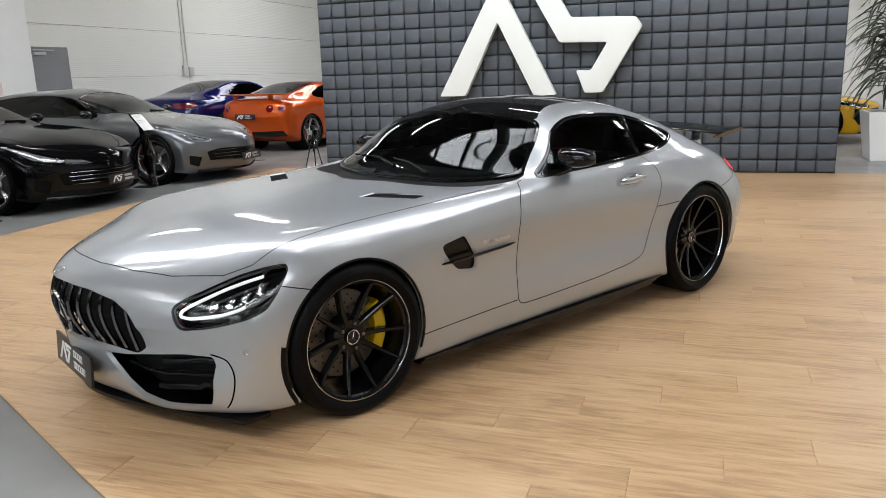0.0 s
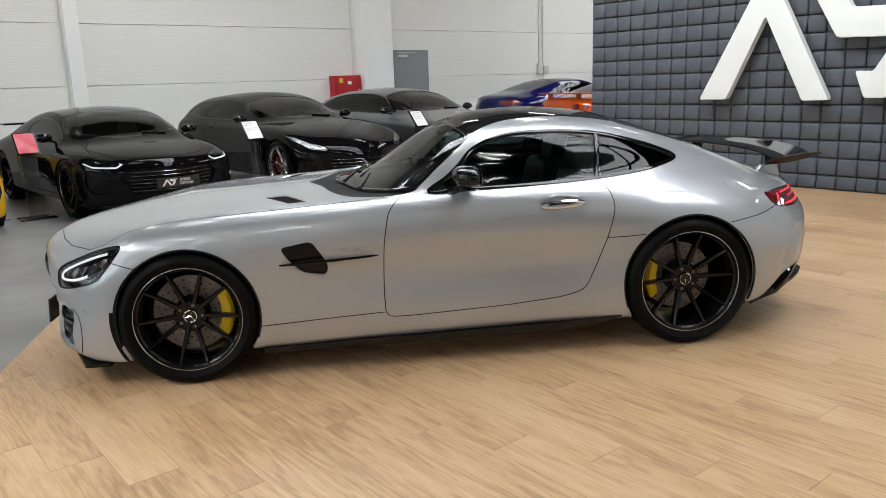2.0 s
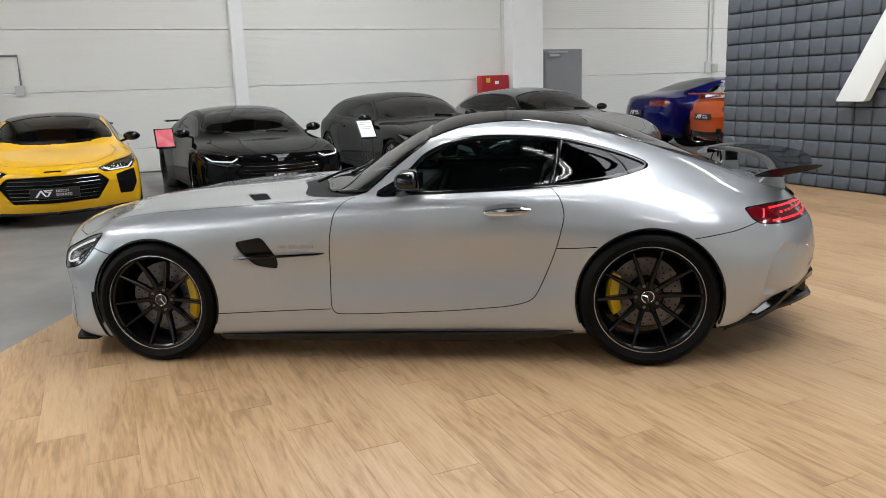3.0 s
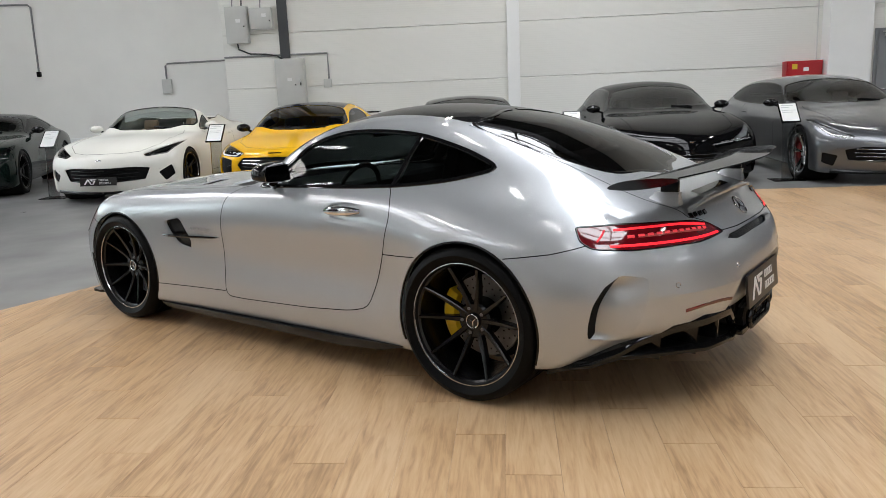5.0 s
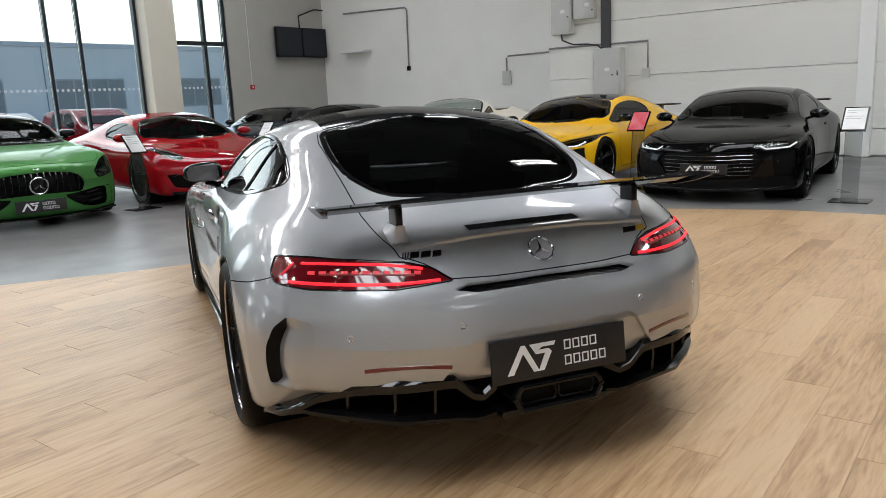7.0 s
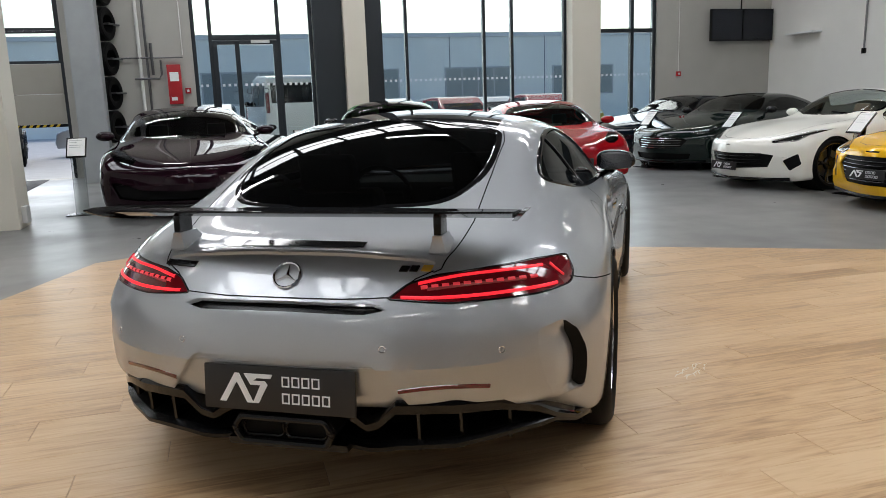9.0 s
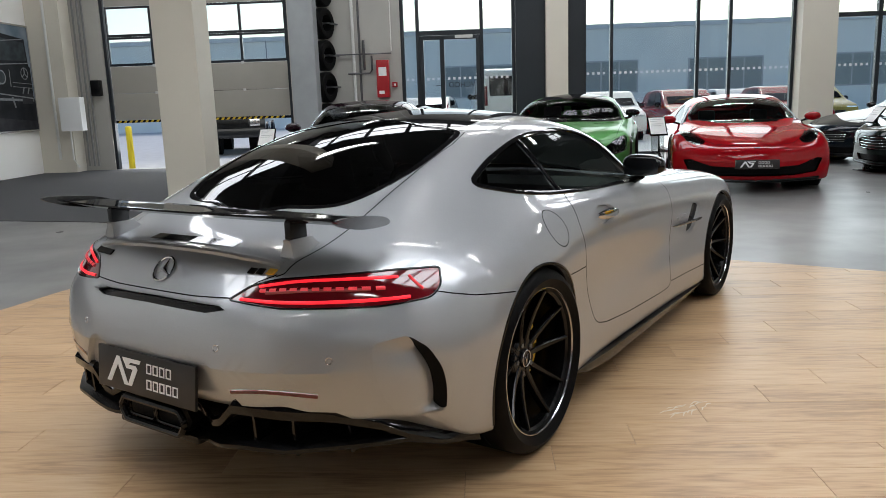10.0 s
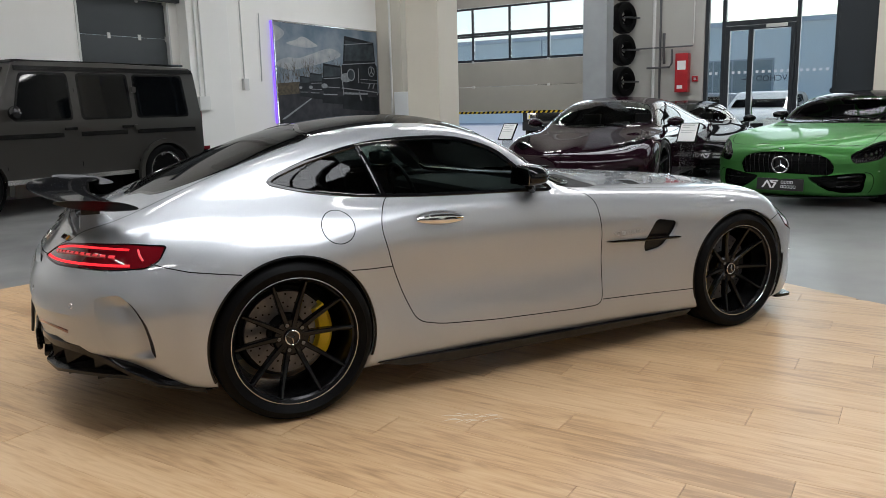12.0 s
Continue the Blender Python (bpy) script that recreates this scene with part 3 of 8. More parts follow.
part("door_leaf_frame", block((-.03, -1.27, .01), (.10, -.08, .12), .006, 1), FRAME_DARK, entrance)
part("door_handle", tube([(.16, -.76, .85), (.16, -.76, 1.35)], .014, 8), CHROME, entrance)
part("door_closer", block((.10, -.55, 2.73), (.16, -.15, 2.80), .01), GREY_BOX, entrance)
glazing("window_2", 2.33, 7.01, 5.4, [2.97, 4.88, 5.59], (), "tall dark framed shop windows")
glazing("window_3", 7.77, 9.5, 5.4, [8.83], [(2.93, None)], "glazed side door with dark frame", .09)

# ---- wheels ----
def tyre_profile(r, width, rim):
    w = width / 2
    return [(rim - 0.006, -w * 0.80), (rim + 0.012, -w * 0.90), (rim + (r - rim) * 0.5, -w * 1.0), (r - 0.022, -w * 0.95), (r - 0.006, -w * 0.84), (r, -w * 0.66),
            (r, -w * 0.36), (r - 0.006, -w * 0.35), (r - 0.006, -w * 0.31), (r, -w * 0.30), (r, -0.03 * w), (r - 0.006, -0.02 * w), (r - 0.006, 0.02 * w), (r, 0.03 * w), (r, w * 0.30), (r - 0.006, w * 0.31), (r - 0.006, w * 0.35), (r, w * 0.36),
            (r, w * 0.66), (r - 0.006, w * 0.84), (r - 0.022, w * 0.95), (rim + (r - rim) * 0.5, w), (rim + 0.012, w * 0.90), (rim - 0.006, w * 0.80)]


def spoke_bm(r0, r1, w0, w1, depth0, depth1, thick, twist=0.0, lean=0.0):
    """One tapered spoke from the hub out along +x, its face at y = -depth."""
    bm = bmesh.new()
    rows = []
    n = 6
    for i in range(n + 1):
        t = i / n
        r = r0 + (r1 - r0) * t
        w = w0 + (w1 - w0) * t
        y = -(depth0 + (depth1 - depth0) * (t ** 1.6))
        z = lean * t
        rows.append([bm.verts.new(p) for p in ((r, y + thick, z - w / 2), (r, y + 0.005, z - w / 2), (r, y, z - w / 2 + 0.004), (r, y, z + w / 2 - 0.004), (r, y + 0.005, z + w / 2), (r, y + thick, z + w / 2))])
    for a, b in zip(rows, rows[1:]):
        for k in range(6):
            bm.faces.new((a[k], a[(k + 1) % 6], b[(k + 1) % 6], b[k]))
    bm.faces.new(rows[0])
    bm.faces.new(rows[-1][::-1])
    bmesh.ops.recalc_face_normals(bm, faces=bm.faces)
    rot = Matrix.Rotation(twist, 4, "Y")
    for v in bm.verts:
        v.co = rot @ v.co
    return bm


def merge(into, other):
    me = bpy.data.meshes.new("tmp")
    other.to_mesh(me)
    other.free()
    into.from_mesh(me)
    bpy.data.meshes.remove(me)
    return into


def star_bm(r, depth, y, ring=0.1):
    """A ring with three tapering arms."""
    bm = bmesh.new()
    tube_into(bm, [(r * math.cos(a * math.pi / 16), y, r * math.sin(a * math.pi / 16)) for a in range(32)], r * ring, 6, True)
    for k in range(3):
        a = math.pi / 2 + k * 2 * math.pi / 3
        d, s = Vector((math.cos(a), 0, math.sin(a))), Vector((-math.sin(a), 0, math.cos(a)))
        c = Vector((0, y, 0))
        v = [bm.verts.new(p) for p in (c + s * r * 0.16, c + d * r * 0.95, c - s * r * 0.16, c + Vector((0, -depth, 0)), c - d * r * 0.10)]
        bm.faces.new((v[0], v[1], v[3]))
        bm.faces.new((v[1], v[2], v[3]))
        bm.faces.new((v[2], v[4], v[3]))
        bm.faces.new((v[4], v[0], v[3]))
    return bm


WHEELS = {}


def wheel_parts(key, r, width, rim, spokes, rim_mat, lip_mat, cal_mat, fine, pairs=False, detail=True, cal_side=1, disc=0.18, star=False):
    """Meshes of a wheel whose outer face looks along -y; built once a kind."""
    if key in WHEELS:
        return WHEELS[key]
    out = []
    seg = 72 if fine else 40
    w = width / 2
    out.append(("tyre", mesh_of("tyre", lathe(tyre_profile(r, width, rim), seg), RUBBER, True), ""))
    barrel = lathe([(rim + 0.008, -w * 0.86), (rim + 0.010, -w * 0.80), (rim - 0.004, -w * 0.80), (rim - 0.014, -w * 0.74), (rim - 0.018, -w * 0.55), (rim - 0.03, w * 0.2), (rim - 0.02, w * 0.8)], seg)
    out.append(("rim", mesh_of("rim", barrel, rim_mat, True), ""))
    lip = lathe([(rim + 0.003, -w * 0.855), (rim + 0.0065, -w * 0.893), (rim + 0.0035, -w * 0.897), (rim + 0.002, -w * 0.87)], seg)
    out.append(("rim_lip", mesh_of("rim_lip", lip, lip_mat, True), "thin machined bright rim edge"))
    sp = bmesh.new()
    face = w * 0.72
    for i in range(spokes):
        a = math.pi / 2 + i * 2 * math.pi / spokes
        if pairs:
            for s in (-1, 1):
                merge(sp, spoke_bm(0.05, rim - 0.012, 0.030, 0.020, face - 0.045, face + 0.012, 0.030, a + s * 0.10, s * 0.052))
        else:
            merge(sp, spoke_bm(0.045, rim - 0.012, 0.026, 0.0155, face - 0.045, face + 0.014, 0.034, a + (0.03 if i % 2 else -0.03)))
    hub = lathe([(0.001, -face + 0.052), (0.045, -face + 0.048), (0.075, -face + 0.048), (0.085, -face + 0.06), (0.085, -face + 0.12)], 40)
    merge(sp, hub)
    out.append(("spokes", mesh_of("spokes", sp, rim_mat, True), ""))
    cap = lathe([(0.001, -face + 0.040), (0.033, -face + 0.041), (0.036, -face + 0.046), (0.036, -face + 0.06)], 28)
    out.append(("hub_cap", mesh_of("hub_cap", cap, BLACK_GLOSS if star else rim_mat, True), ""))
    if star:
        out.append(("hub_emblem", mesh_of("hub_emblem", star_bm(0.031, 0.004, -face + 0.038, 0.09), CHROME, False), "bright round hub emblem"))
    if detail:
        for k in range(5):
            a = k * 2 * math.pi / 5 + 0.3
            c = lathe([(0.001, -0.008), (0.008, -0.008), (0.010, 0.0), (0.010, 0.02)], 6)
            for v in c.verts:
                v.co += Vector((0.058 * math.cos(a), -face + 0.049, 0.058 * math.sin(a)))
            out.append(("wheel_bolt", mesh_of("wheel_bolt", c, STEEL, False), ""))
    d = bmesh.new()
    n = 64 if fine else 32
    deep = 0.035 if fine else 0.0
    for ra, rb, ya, yb in ((0.09, disc, deep - 0.012, deep - 0.012), (disc, disc, deep - 0.012, deep + 0.016), (0.09, disc, deep + 0.016, deep + 0.016)):
        va = [d.verts.new((ra * math.cos(k * 2 * math.pi / n), ya, ra * math.sin(k * 2 * math.pi / n))) for k in range(n)]
        vb = [d.verts.new((rb * math.cos(k * 2 * math.pi / n), yb, rb * math.sin(k * 2 * math.pi / n))) for k in range(n)]
        for k in range(n):
            d.faces.new((va[k], va[(k + 1) % n], vb[(k + 1) % n], vb[k]))
    bmesh.ops.recalc_face_normals(d, faces=d.faces)
    out.append(("brake_disc", mesh_of("brake_disc", d, STEEL, False), "drilled steel brake disc"))
    if fine:
        holes = bmesh.new()
        for ring, rr in enumerate((0.115, 0.135, 0.155, 0.172)):
            for k in range(16):
                a = (k + ring * 0.4) * 2 * math.pi / 16
                bmesh.ops.create_circle(holes, cap_ends=True, segments=8, radius=0.0045, matrix=Matrix.Translation((rr * math.cos(a), deep - 0.0128, rr * math.sin(a))) @ Matrix.Rotation(math.pi / 2, 4, "X"))
        out.append(("drilled_holes", mesh_of("drilled_holes", holes, VOID, False), ""))
    cal = bmesh.new()
    a0, a1 = (-0.62, 0.62)
    rows = []
    for i in range(13):
        a = a0 + (a1 - a0) * i / 12 + (0 if cal_side > 0 else math.pi)
        e = 0.7 + 0.3 * math.sin(math.pi * i / 12) ** 0.5
        rows.append([cal.verts.new((q * math.cos(a), y + deep, q * math.sin(a))) for q, y in ((disc * (1 - 0.26 * e), -0.028), (disc * (1 - 0.23 * e), -0.052 * e), (disc * (1.0), -0.062 * e), (disc * 1.085, -0.045), (disc * 1.085, 0.02), (disc * 0.7, 0.02))])
    for p, q in zip(rows, rows[1:]):
        for k in range(6):
            cal.faces.new((p[k], p[(k + 1) % 6], q[(k + 1) % 6], q[k]))
    cal.faces.new(rows[0])
    cal.faces.new(rows[-1][::-1])
    bmesh.ops.recalc_face_normals(cal, faces=cal.faces)
    out.append(("brake_caliper", mesh_of("brake_caliper", cal, cal_mat, True), "painted brake caliper"))
    back = lathe([(0.001, deep + 0.03), (rim * 0.75, deep + 0.03), (rim * 0.8, deep + 0.06)], 32)
    out.append(("brake_backing", mesh_of("brake_backing", back, BLACK_MATT, False), ""))
    WHEELS[key] = out
    return out


def put_wheel(car, parts, x, y, z, spin=0.0, steer=0.0):
    """A wheel under a car; outer face away from the middle."""
    ob = link("wheel", parts[0][1], car, pose(x, y, z, 0, 0, (180 if y > 0 else 0) + steer))
    ob.data = parts[0][1]
    for name, me, label in parts[1:]:
        turn = Matrix.Rotation(spin, 4, "Y") if name not in ("brake_caliper",) else Matrix.Identity(4)
        if name == "brake_caliper" and y > 0:
            turn = Matrix.Rotation(math.pi, 4, "Y")
        tagged(link(name, me, ob, turn), label=label)
    return ob

# ---- the display car: a silver coupe ----
# section curves along the car: stations, half widths and heights
STATION = [-2.224, -2.213, -2.182, -2.1, -1.9, -1.65, -1.315, -.93, -.6, -.4, -.2, 0, .15, .3, .6, .9, 1.2, 1.5, 1.8, 2, 2.13, 2.2, 2.265, 2.305, 2.318]
UNDER_Z = [.48, .27, .15, .11, .11, .12, .13, .13, .13, .13, .13, .13, .13, .13, .13, .13, .14, .16, .2, .26, .32, .34, .36, .4, .525]
CROWN_Z = [.48, .585, .635, .69, .76, .812, .845, .868, .888, .905, 1.035, 1.155, 1.225, 1.268, 1.285, 1.263, 1.198, 1.088, .957, .883, .848, .775, .7, .64, .525]
FLOOR_Y = [.25, .4, .5, .55, .6, .7, .75, .75, .75, .75, .75, .75, .75, .75, .75, .75, .75, .75, .75, .7, .66, .62, .58, .5, .4]
FLOOR_Z = [.48, .27, .15, .11, .11, .12, .13, .13, .13, .13, .13, .13, .13, .13, .13, .13, .14, .16, .2, .26, .32, .34, .36, .4, .525]
SILL_Y = [.5, .7, .8, .88, .925, .945, .95, .94, .93, .926, .925, .925, .925, .925, .928, .938, .955, .955, .94, .91, .88, .85, .82, .74, .62]
SILL_Z = [.48, .28, .16, .13, .13, .15, .16, .16, .165, .168, .17, .175, .175, .178, .18, .175, .17, .18, .22, .28, .34, .36, .38, .42, .525]
LOWER_DOOR_Y = [.66, .79, .865, .922, .95, .965, .968, .955, .945, .942, .94, .94, .94, .94, .942, .955, .98, .985, .97, .945, .925, .905, .87, .8, .68]
LOWER_DOOR_Z = [.48, .34, .28, .28, .3, .33, .35, .33, .31, .3, .295, .29, .29, .29, .29, .3, .33, .35, .36, .39, .42, .43, .44, .46, .525]
MID_DOOR_Y = [.7, .81, .885, .935, .96, .972, .975, .957, .938, .93, .925, .923, .923, .923, .923, .945, .99, .995, .978, .955, .938, .918, .89, .82, .7]
MID_DOOR_Z = [.48, .42, .42, .42, .45, .5, .53, .52, .5, .5, .5, .5, .5, .5, .5, .5, .53, .53, .52, .52, .52, .52, .52, .52, .525]
UPPER_DOOR_Y = [.7, .81, .88, .925, .95, .963, .965, .957, .95, .947, .946, .946, .946, .946, .946, .958, .985, .98, .945, .92, .9, .885, .86, .8, .68]
UPPER_DOOR_Z = [.48, .49, .5, .525, .575, .63, .67, .68, .69, .7, .705, .71, .71, .71, .71, .71, .69, .685, .67, .655, .64, .625, .595, .57, .525]
SHOULDER_Y = [.66, .77, .835, .88, .905, .915, .91, .908, .908, .907, .907, .907, .908, .91, .908, .905, .915, .895, .845, .8, .775, .76, .745, .7, .6]
SHOULDER_Z = [.48, .53, .56, .6, .665, .738, .778, .8, .818, .832, .845, .853, .857, .862, .865, .86, .835, .825, .81, .785, .75, .7, .655, .61, .525]
BELT_LINE_Y = [.45, .58, .65, .7, .73, .745, .748, .755, .77, .8, .825, .85, .855, .853, .845, .825, .785, .735, .69, .64, .6, .58, .56, .52, .45]
BELT_LINE_Z = [.48, .56, .6, .65, .725, .785, .822, .845, .862, .871, .88, .89, .895, .898, .905, .922, .955, .94, .892, .848, .815, .755, .69, .635, .525]
ROOF_RAIL_Y = [.25, .32, .36, .38, .4, .42, .43, .44, .45, .5, .68, .69, .645, .61, .59, .575, .555, .525, .48, .42, .4, .385, .37, .34, .3]
ROOF_RAIL_Z = [.48, .58, .625, .68, .752, .8, .833, .855, .872, .885, .93, 1.055, 1.138, 1.18, 1.207, 1.195, 1.14, 1.052, .942, .872, .838, .77, .7, .64, .525]
ROWS = list(zip(STATION, UNDER_Z, zip(FLOOR_Y, FLOOR_Z), zip(SILL_Y, SILL_Z), zip(LOWER_DOOR_Y, LOWER_DOOR_Z), zip(MID_DOOR_Y, MID_DOOR_Z), zip(UPPER_DOOR_Y, UPPER_DOOR_Z), zip(SHOULDER_Y, SHOULDER_Z), zip(BELT_LINE_Y, BELT_LINE_Z), zip(ROOF_RAIL_Y, ROOF_RAIL_Z), CROWN_Z))
BOW = [(-2.3, .43), (-2.1, .37), (-1.9, .25), (-1.6, .07), (-1.315, 0), (1.6, 0), (1.8, -.06), (2.0, -.19), (2.2, -.32), (2.32, -.42)]

DLO = rounded([(-.075, .893), (.02, .957), (.098, 1.018), (.19, 1.099), (.368, 1.158), (.61, 1.169), (.864, 1.151), (1.083, 1.102), (1.228, 1.055), (1.322, 1.009), (1.249, .98), (1.073, .947), (.786, .920), (.467, .907), (.143, .899)], 4)
COWL = rounded([(-.70, .03), (-.63, -.25), (-.56, -.54), (-.46, -.725), (-.27, -.805), (-.10, -.775), (-.12, -.55), (-.30, .03)], 3)
SCREEN = rounded([(-.50, .03), (-.47, -.30), (-.37, -.57), (-.18, -.765), (-.03, -.735), (.10, -.675), (.172, -.59), (.155, -.40), (.128, -.116), (.12, .03)], 4)
ROOF = rounded([(.128, .03), (.136, -.116), (.163, -.40), (.185, -.575), (.28, -.53), (.44, -.47), (.76, -.45), (1.0, -.465), (1.045, -.44), (1.052, -.30), (1.056, .03)], 4)
BACK = rounded([(1.066, .03), (1.062, -.3), (1.062, -.46), (1.2, -.505), (1.45, -.515), (1.62, -.48), (1.75, -.39), (1.795, -.2), (1.802, .03)], 4)
DOOR = corner_round([(-.23, .88), (-.297, .82), (-.327, .66), (-.336, .442), (-.335, .271), (-.175, .27), (.31, .288), (.606, .312), (.735, .343), (.796, .469), (.853, .619), (.896, .79), (.872, .875), (.81, .93)], .05)
VENT = corner_round([(-.848, .668), (-.69, .695), (-.612, .574), (-.618, .513), (-.743, .534), (-.815, .608)], .03)
HOODVENT = corner_round([(-.94, -.44), (-.83, -.43), (-.70, -.70), (-.80, -.715)], .015)
HEAD = corner_round([(-1.989, .562), (-1.992, .526), (-1.982, .486), (-1.922, .497), (-1.862, .514), (-1.784, .535), (-1.724, .561), (-1.667, .625), (-1.61, .70), (-1.61, .716), (-1.67, .705), (-1.759, .677), (-1.852, .64), (-1.936, .605), (-1.974, .58)], .02)
TAIL = corner_round([(-.345, .728), (-.40, .768), (-.48, .789), (-.63, .80), (-.75, .802), (-.845, .795), (-.872, .745), (-.87, .716), (-.78, .708), (-.63, .712), (-.53, .712)], .012)
GRILLE = corner_round([(.03, .622), (-.09, .621), (-.267, .608), (-.41, .578), (-.484, .528), (-.525, .451), (-.511, .378), (-.459, .352), (-.294, .358), (.03, .37)], .03)
INTAKE = corner_round([(-.275, .335), (-.404, .345), (-.534, .362), (-.686, .380), (-.79, .378), (-.805, .35), (-.80, .22), (-.775, .158), (-.6, .150), (-.48, .180), (-.38, .235), (-.30, .295)], .025)
SLOT = corner_round([(.03, .719), (-.302, .716), (-.350, .700), (-.28, .687), (.03, .691)], .006)
RECESS = corner_round([(.03, .552), (-.30, .552), (-.42, .40), (-.40, .34), (.03, .34)], .03)
LOW = [(1.62, .205), (1.80, .218), (1.92, .245), (2.0, .285), (2.07, .345), (2.14, .395), (2.22, .402), (2.5, .402), (2.5, .05), (1.62, .05)]
OUTLET = corner_round([(1.985, .622), (1.935, .575), (1.897, .50), (1.878, .42), (1.870, .352), (2.00, .352), (2.05, .43), (2.075, .53), (2.07, .605)], .02)
GRIP = [(.607 + .125 * math.cos(a * math.pi / 14), .805 + .043 * math.sin(a * math.pi / 14)) for a in range(28)]

half = skin(ROWS, BOW, 280, 88, 3, 26)


def ease(t):
    t = min(1, max(0, t))
    return t * t * (3 - 2 * t)


# the nose leans forward over the grille, and the lower bumper corners stand out
for v in half.verts:
    x, y, z = v.co
    f = ease((-1.72 - x) / .35)
    v.co.x -= f * (.045 * ease((z - .34) / .16) + .105 * ease((.42 - z) / .2) * ease((abs(y) - .2) / .5))
half.normal_update()
half.faces.layers.int.new("panel")
shape = Skin(half)


def out_side(c, n):
    return n.y < -0.12


def on_top(c, n):
    return n.z > 0.1 and c.z > 0.5


def in_front(c, n):
    return c.x < -1.4 and n.x < 0.15


def behind(c, n):
    return c.x > 1.7 and n.x > -0.1


cut(half, DOOR, "xz", 1, out_side)
cut(half, COWL, "xy", 17, on_top)
cut(half, SCREEN, "xy", 3, on_top)
cut(half, ROOF, "xy", 4, on_top)
cut(half, BACK, "xy", 5, on_top)
cut(half, DLO, "xz", 2, out_side)
cut(half, [(.842, .80), (.90, 1.25), (1.5, 1.25), (1.5, .80)], "xz", 21, out_side, (2,))
cut(half, VENT, "xz", 6, out_side)
cut(half, GRIP, "xz", 16, out_side)
cut(half, HOODVENT, "xy", 7, on_top)
cut(half, HEAD, "xz", 8, lambda c, n: c.x < -1.55 and c.y < -.5 and c.z > .45)
cut(half, LOW, "xz", 14, lambda c, n: c.x > 1.5)
cut(half, TAIL, "yz", 9, behind)
cut(half, SLOT, "yz", 13, behind)
cut(half, RECESS, "yz", 18, lambda c, n: c.x > 2.0)
cut(half, OUTLET, "xz", 15, lambda c, n: c.x > 1.7 and c.y < -.6)
cut(half, GRILLE, "yz", 10, in_front)
cut(half, INTAKE, "yz", 11, in_front)
cut(half, circle(-1.315, .338, .352, 56), "xz", 20, lambda c, n: c.y < -0.5)
cut(half, circle(1.315, .352, .366, 56), "xz", 20, lambda c, n: c.y < -0.5)
got = panels(half)

car = empty("sports_coupe", pose(0, 0, 0), "polished silver two-door sports coupe with black roof and rear wing", "car")


def skin_part(name, marks, material, mode, parent=None, sink=0.0, thick=0.0, label=""):
    faces = [f for k in marks for f in got.get(k, [])]
    if not faces:
        return None
    if mode == "both":
        return tagged(link(name, panel_mesh(name, faces, material, "both", sink, thick), parent or car), label=label)
    return [tagged(link(name, panel_mesh(name, faces, material, f, sink, thick), parent or car), label=label) for f in ("", "flip")]


def on_car(name, bm, material, label="", smooth=True, parent=None):
    return part(name, bm, material, parent or car, label, smooth)


def both_sides(name, bm, material, label="", smooth=True):
    """The part and its mirror image, as two parts."""
    other = mirror_bm(bm)
    return [part(name, bm, material, car, label, smooth), part(name, other, material, car, label, smooth)]


skin_part("body_shell", [0], SILVER, "both", thick=0.022, label="silver metallic painted body")
doors = skin_part("door", [1], SILVER, "pair", thick=0.02)
skin_part("side_window", [2], GLASS_MID, "pair", sink=0.004)
skin_part("quarter_window", [21], GLASS_DARK, "pair", sink=0.004)
skin_part("windscreen", [3], GLASS_CLEAR, "both", sink=0.003)
skin_part("cowl_panel", [17], BLACK_MATT, "both", sink=0.014, label="black plastic wiper cowl")
skin_part("roof_panel", [4], CARBON, "both", sink=0.001, label="gloss black carbon roof panel")
skin_part("rear_window", [5], GLASS_DARK, "both", sink=0.002)
skin_part("fender_vent", [6], BLACK_SATIN, "pair", sink=0.02, label="gloss black fender vent")
skin_part("handle_recess", [16], SILVER, "pair", sink=0.022)
skin_part("bonnet_vent", [7], VOID, "pair", sink=0.006, label="black bonnet vent")
lamps = skin_part("headlight", [8], BLACK_GLOSS, "pair", sink=0.045)
for ob, flip in zip(lamps, ("", "flip")):
    tagged(link("lens", panel_mesh("lens", got[8], GLASS_LAMP, flip, 0.001), ob), label="clear headlight cover")
tails = skin_part("tail_light", [9], RED_LENS, "pair", sink=0.001, label="red tail light, lit")
skin_part("trunk_slot", [13], BLACK_SATIN, "both", sink=0.03)
skin_part("plate_recess", [18], SILVER, "both", sink=0.022)
skin_part("rear_valance", [14], BLACK_MATT, "both", label="black lower rear valance")
EDGE = [(1.985, .622), (1.935, .575), (1.897, .50), (1.878, .42), (1.870, .352)]
for ob in skin_part("bumper_outlet", [15], SILVER, "pair", sink=0.0, label="silver scoop of the bumper air outlet"):
    for v in ob.data.vertices:
        edge = np.interp(v.co.z, [p[1] for p in EDGE[::-1]], [p[0] for p in EDGE[::-1]])
        fade = min(1, max(0, (.622 - v.co.z) / .05)) * min(1, max(0, (v.co.z - .35) / .03) + .15)
        v.co.y -= math.copysign(.048 * fade * max(0, 1 - max(0, v.co.x - edge) / .17) ** 1.6, v.co.y)
bm = bmesh.new()
rows = []
for p, n in shape.line(rounded(EDGE, 4, False), "xz"):
    rows.append([bm.verts.new(p + Vector((.001, .002, 0))), bm.verts.new(p + Vector((.012, .055, 0)))])
for p, q in zip(rows, rows[1:]):
    bm.faces.new((p[0], p[1], q[1], q[0]))
both_sides("outlet_slot", bm, BLACK_MATT, "black slot of the air outlet")
skin_part("grille", [10], BLACK_MATT, "both", sink=0.07)
skin_part("front_intake", [11], BLACK_MATT, "pair", sink=0.10, label="black mesh lower intake")
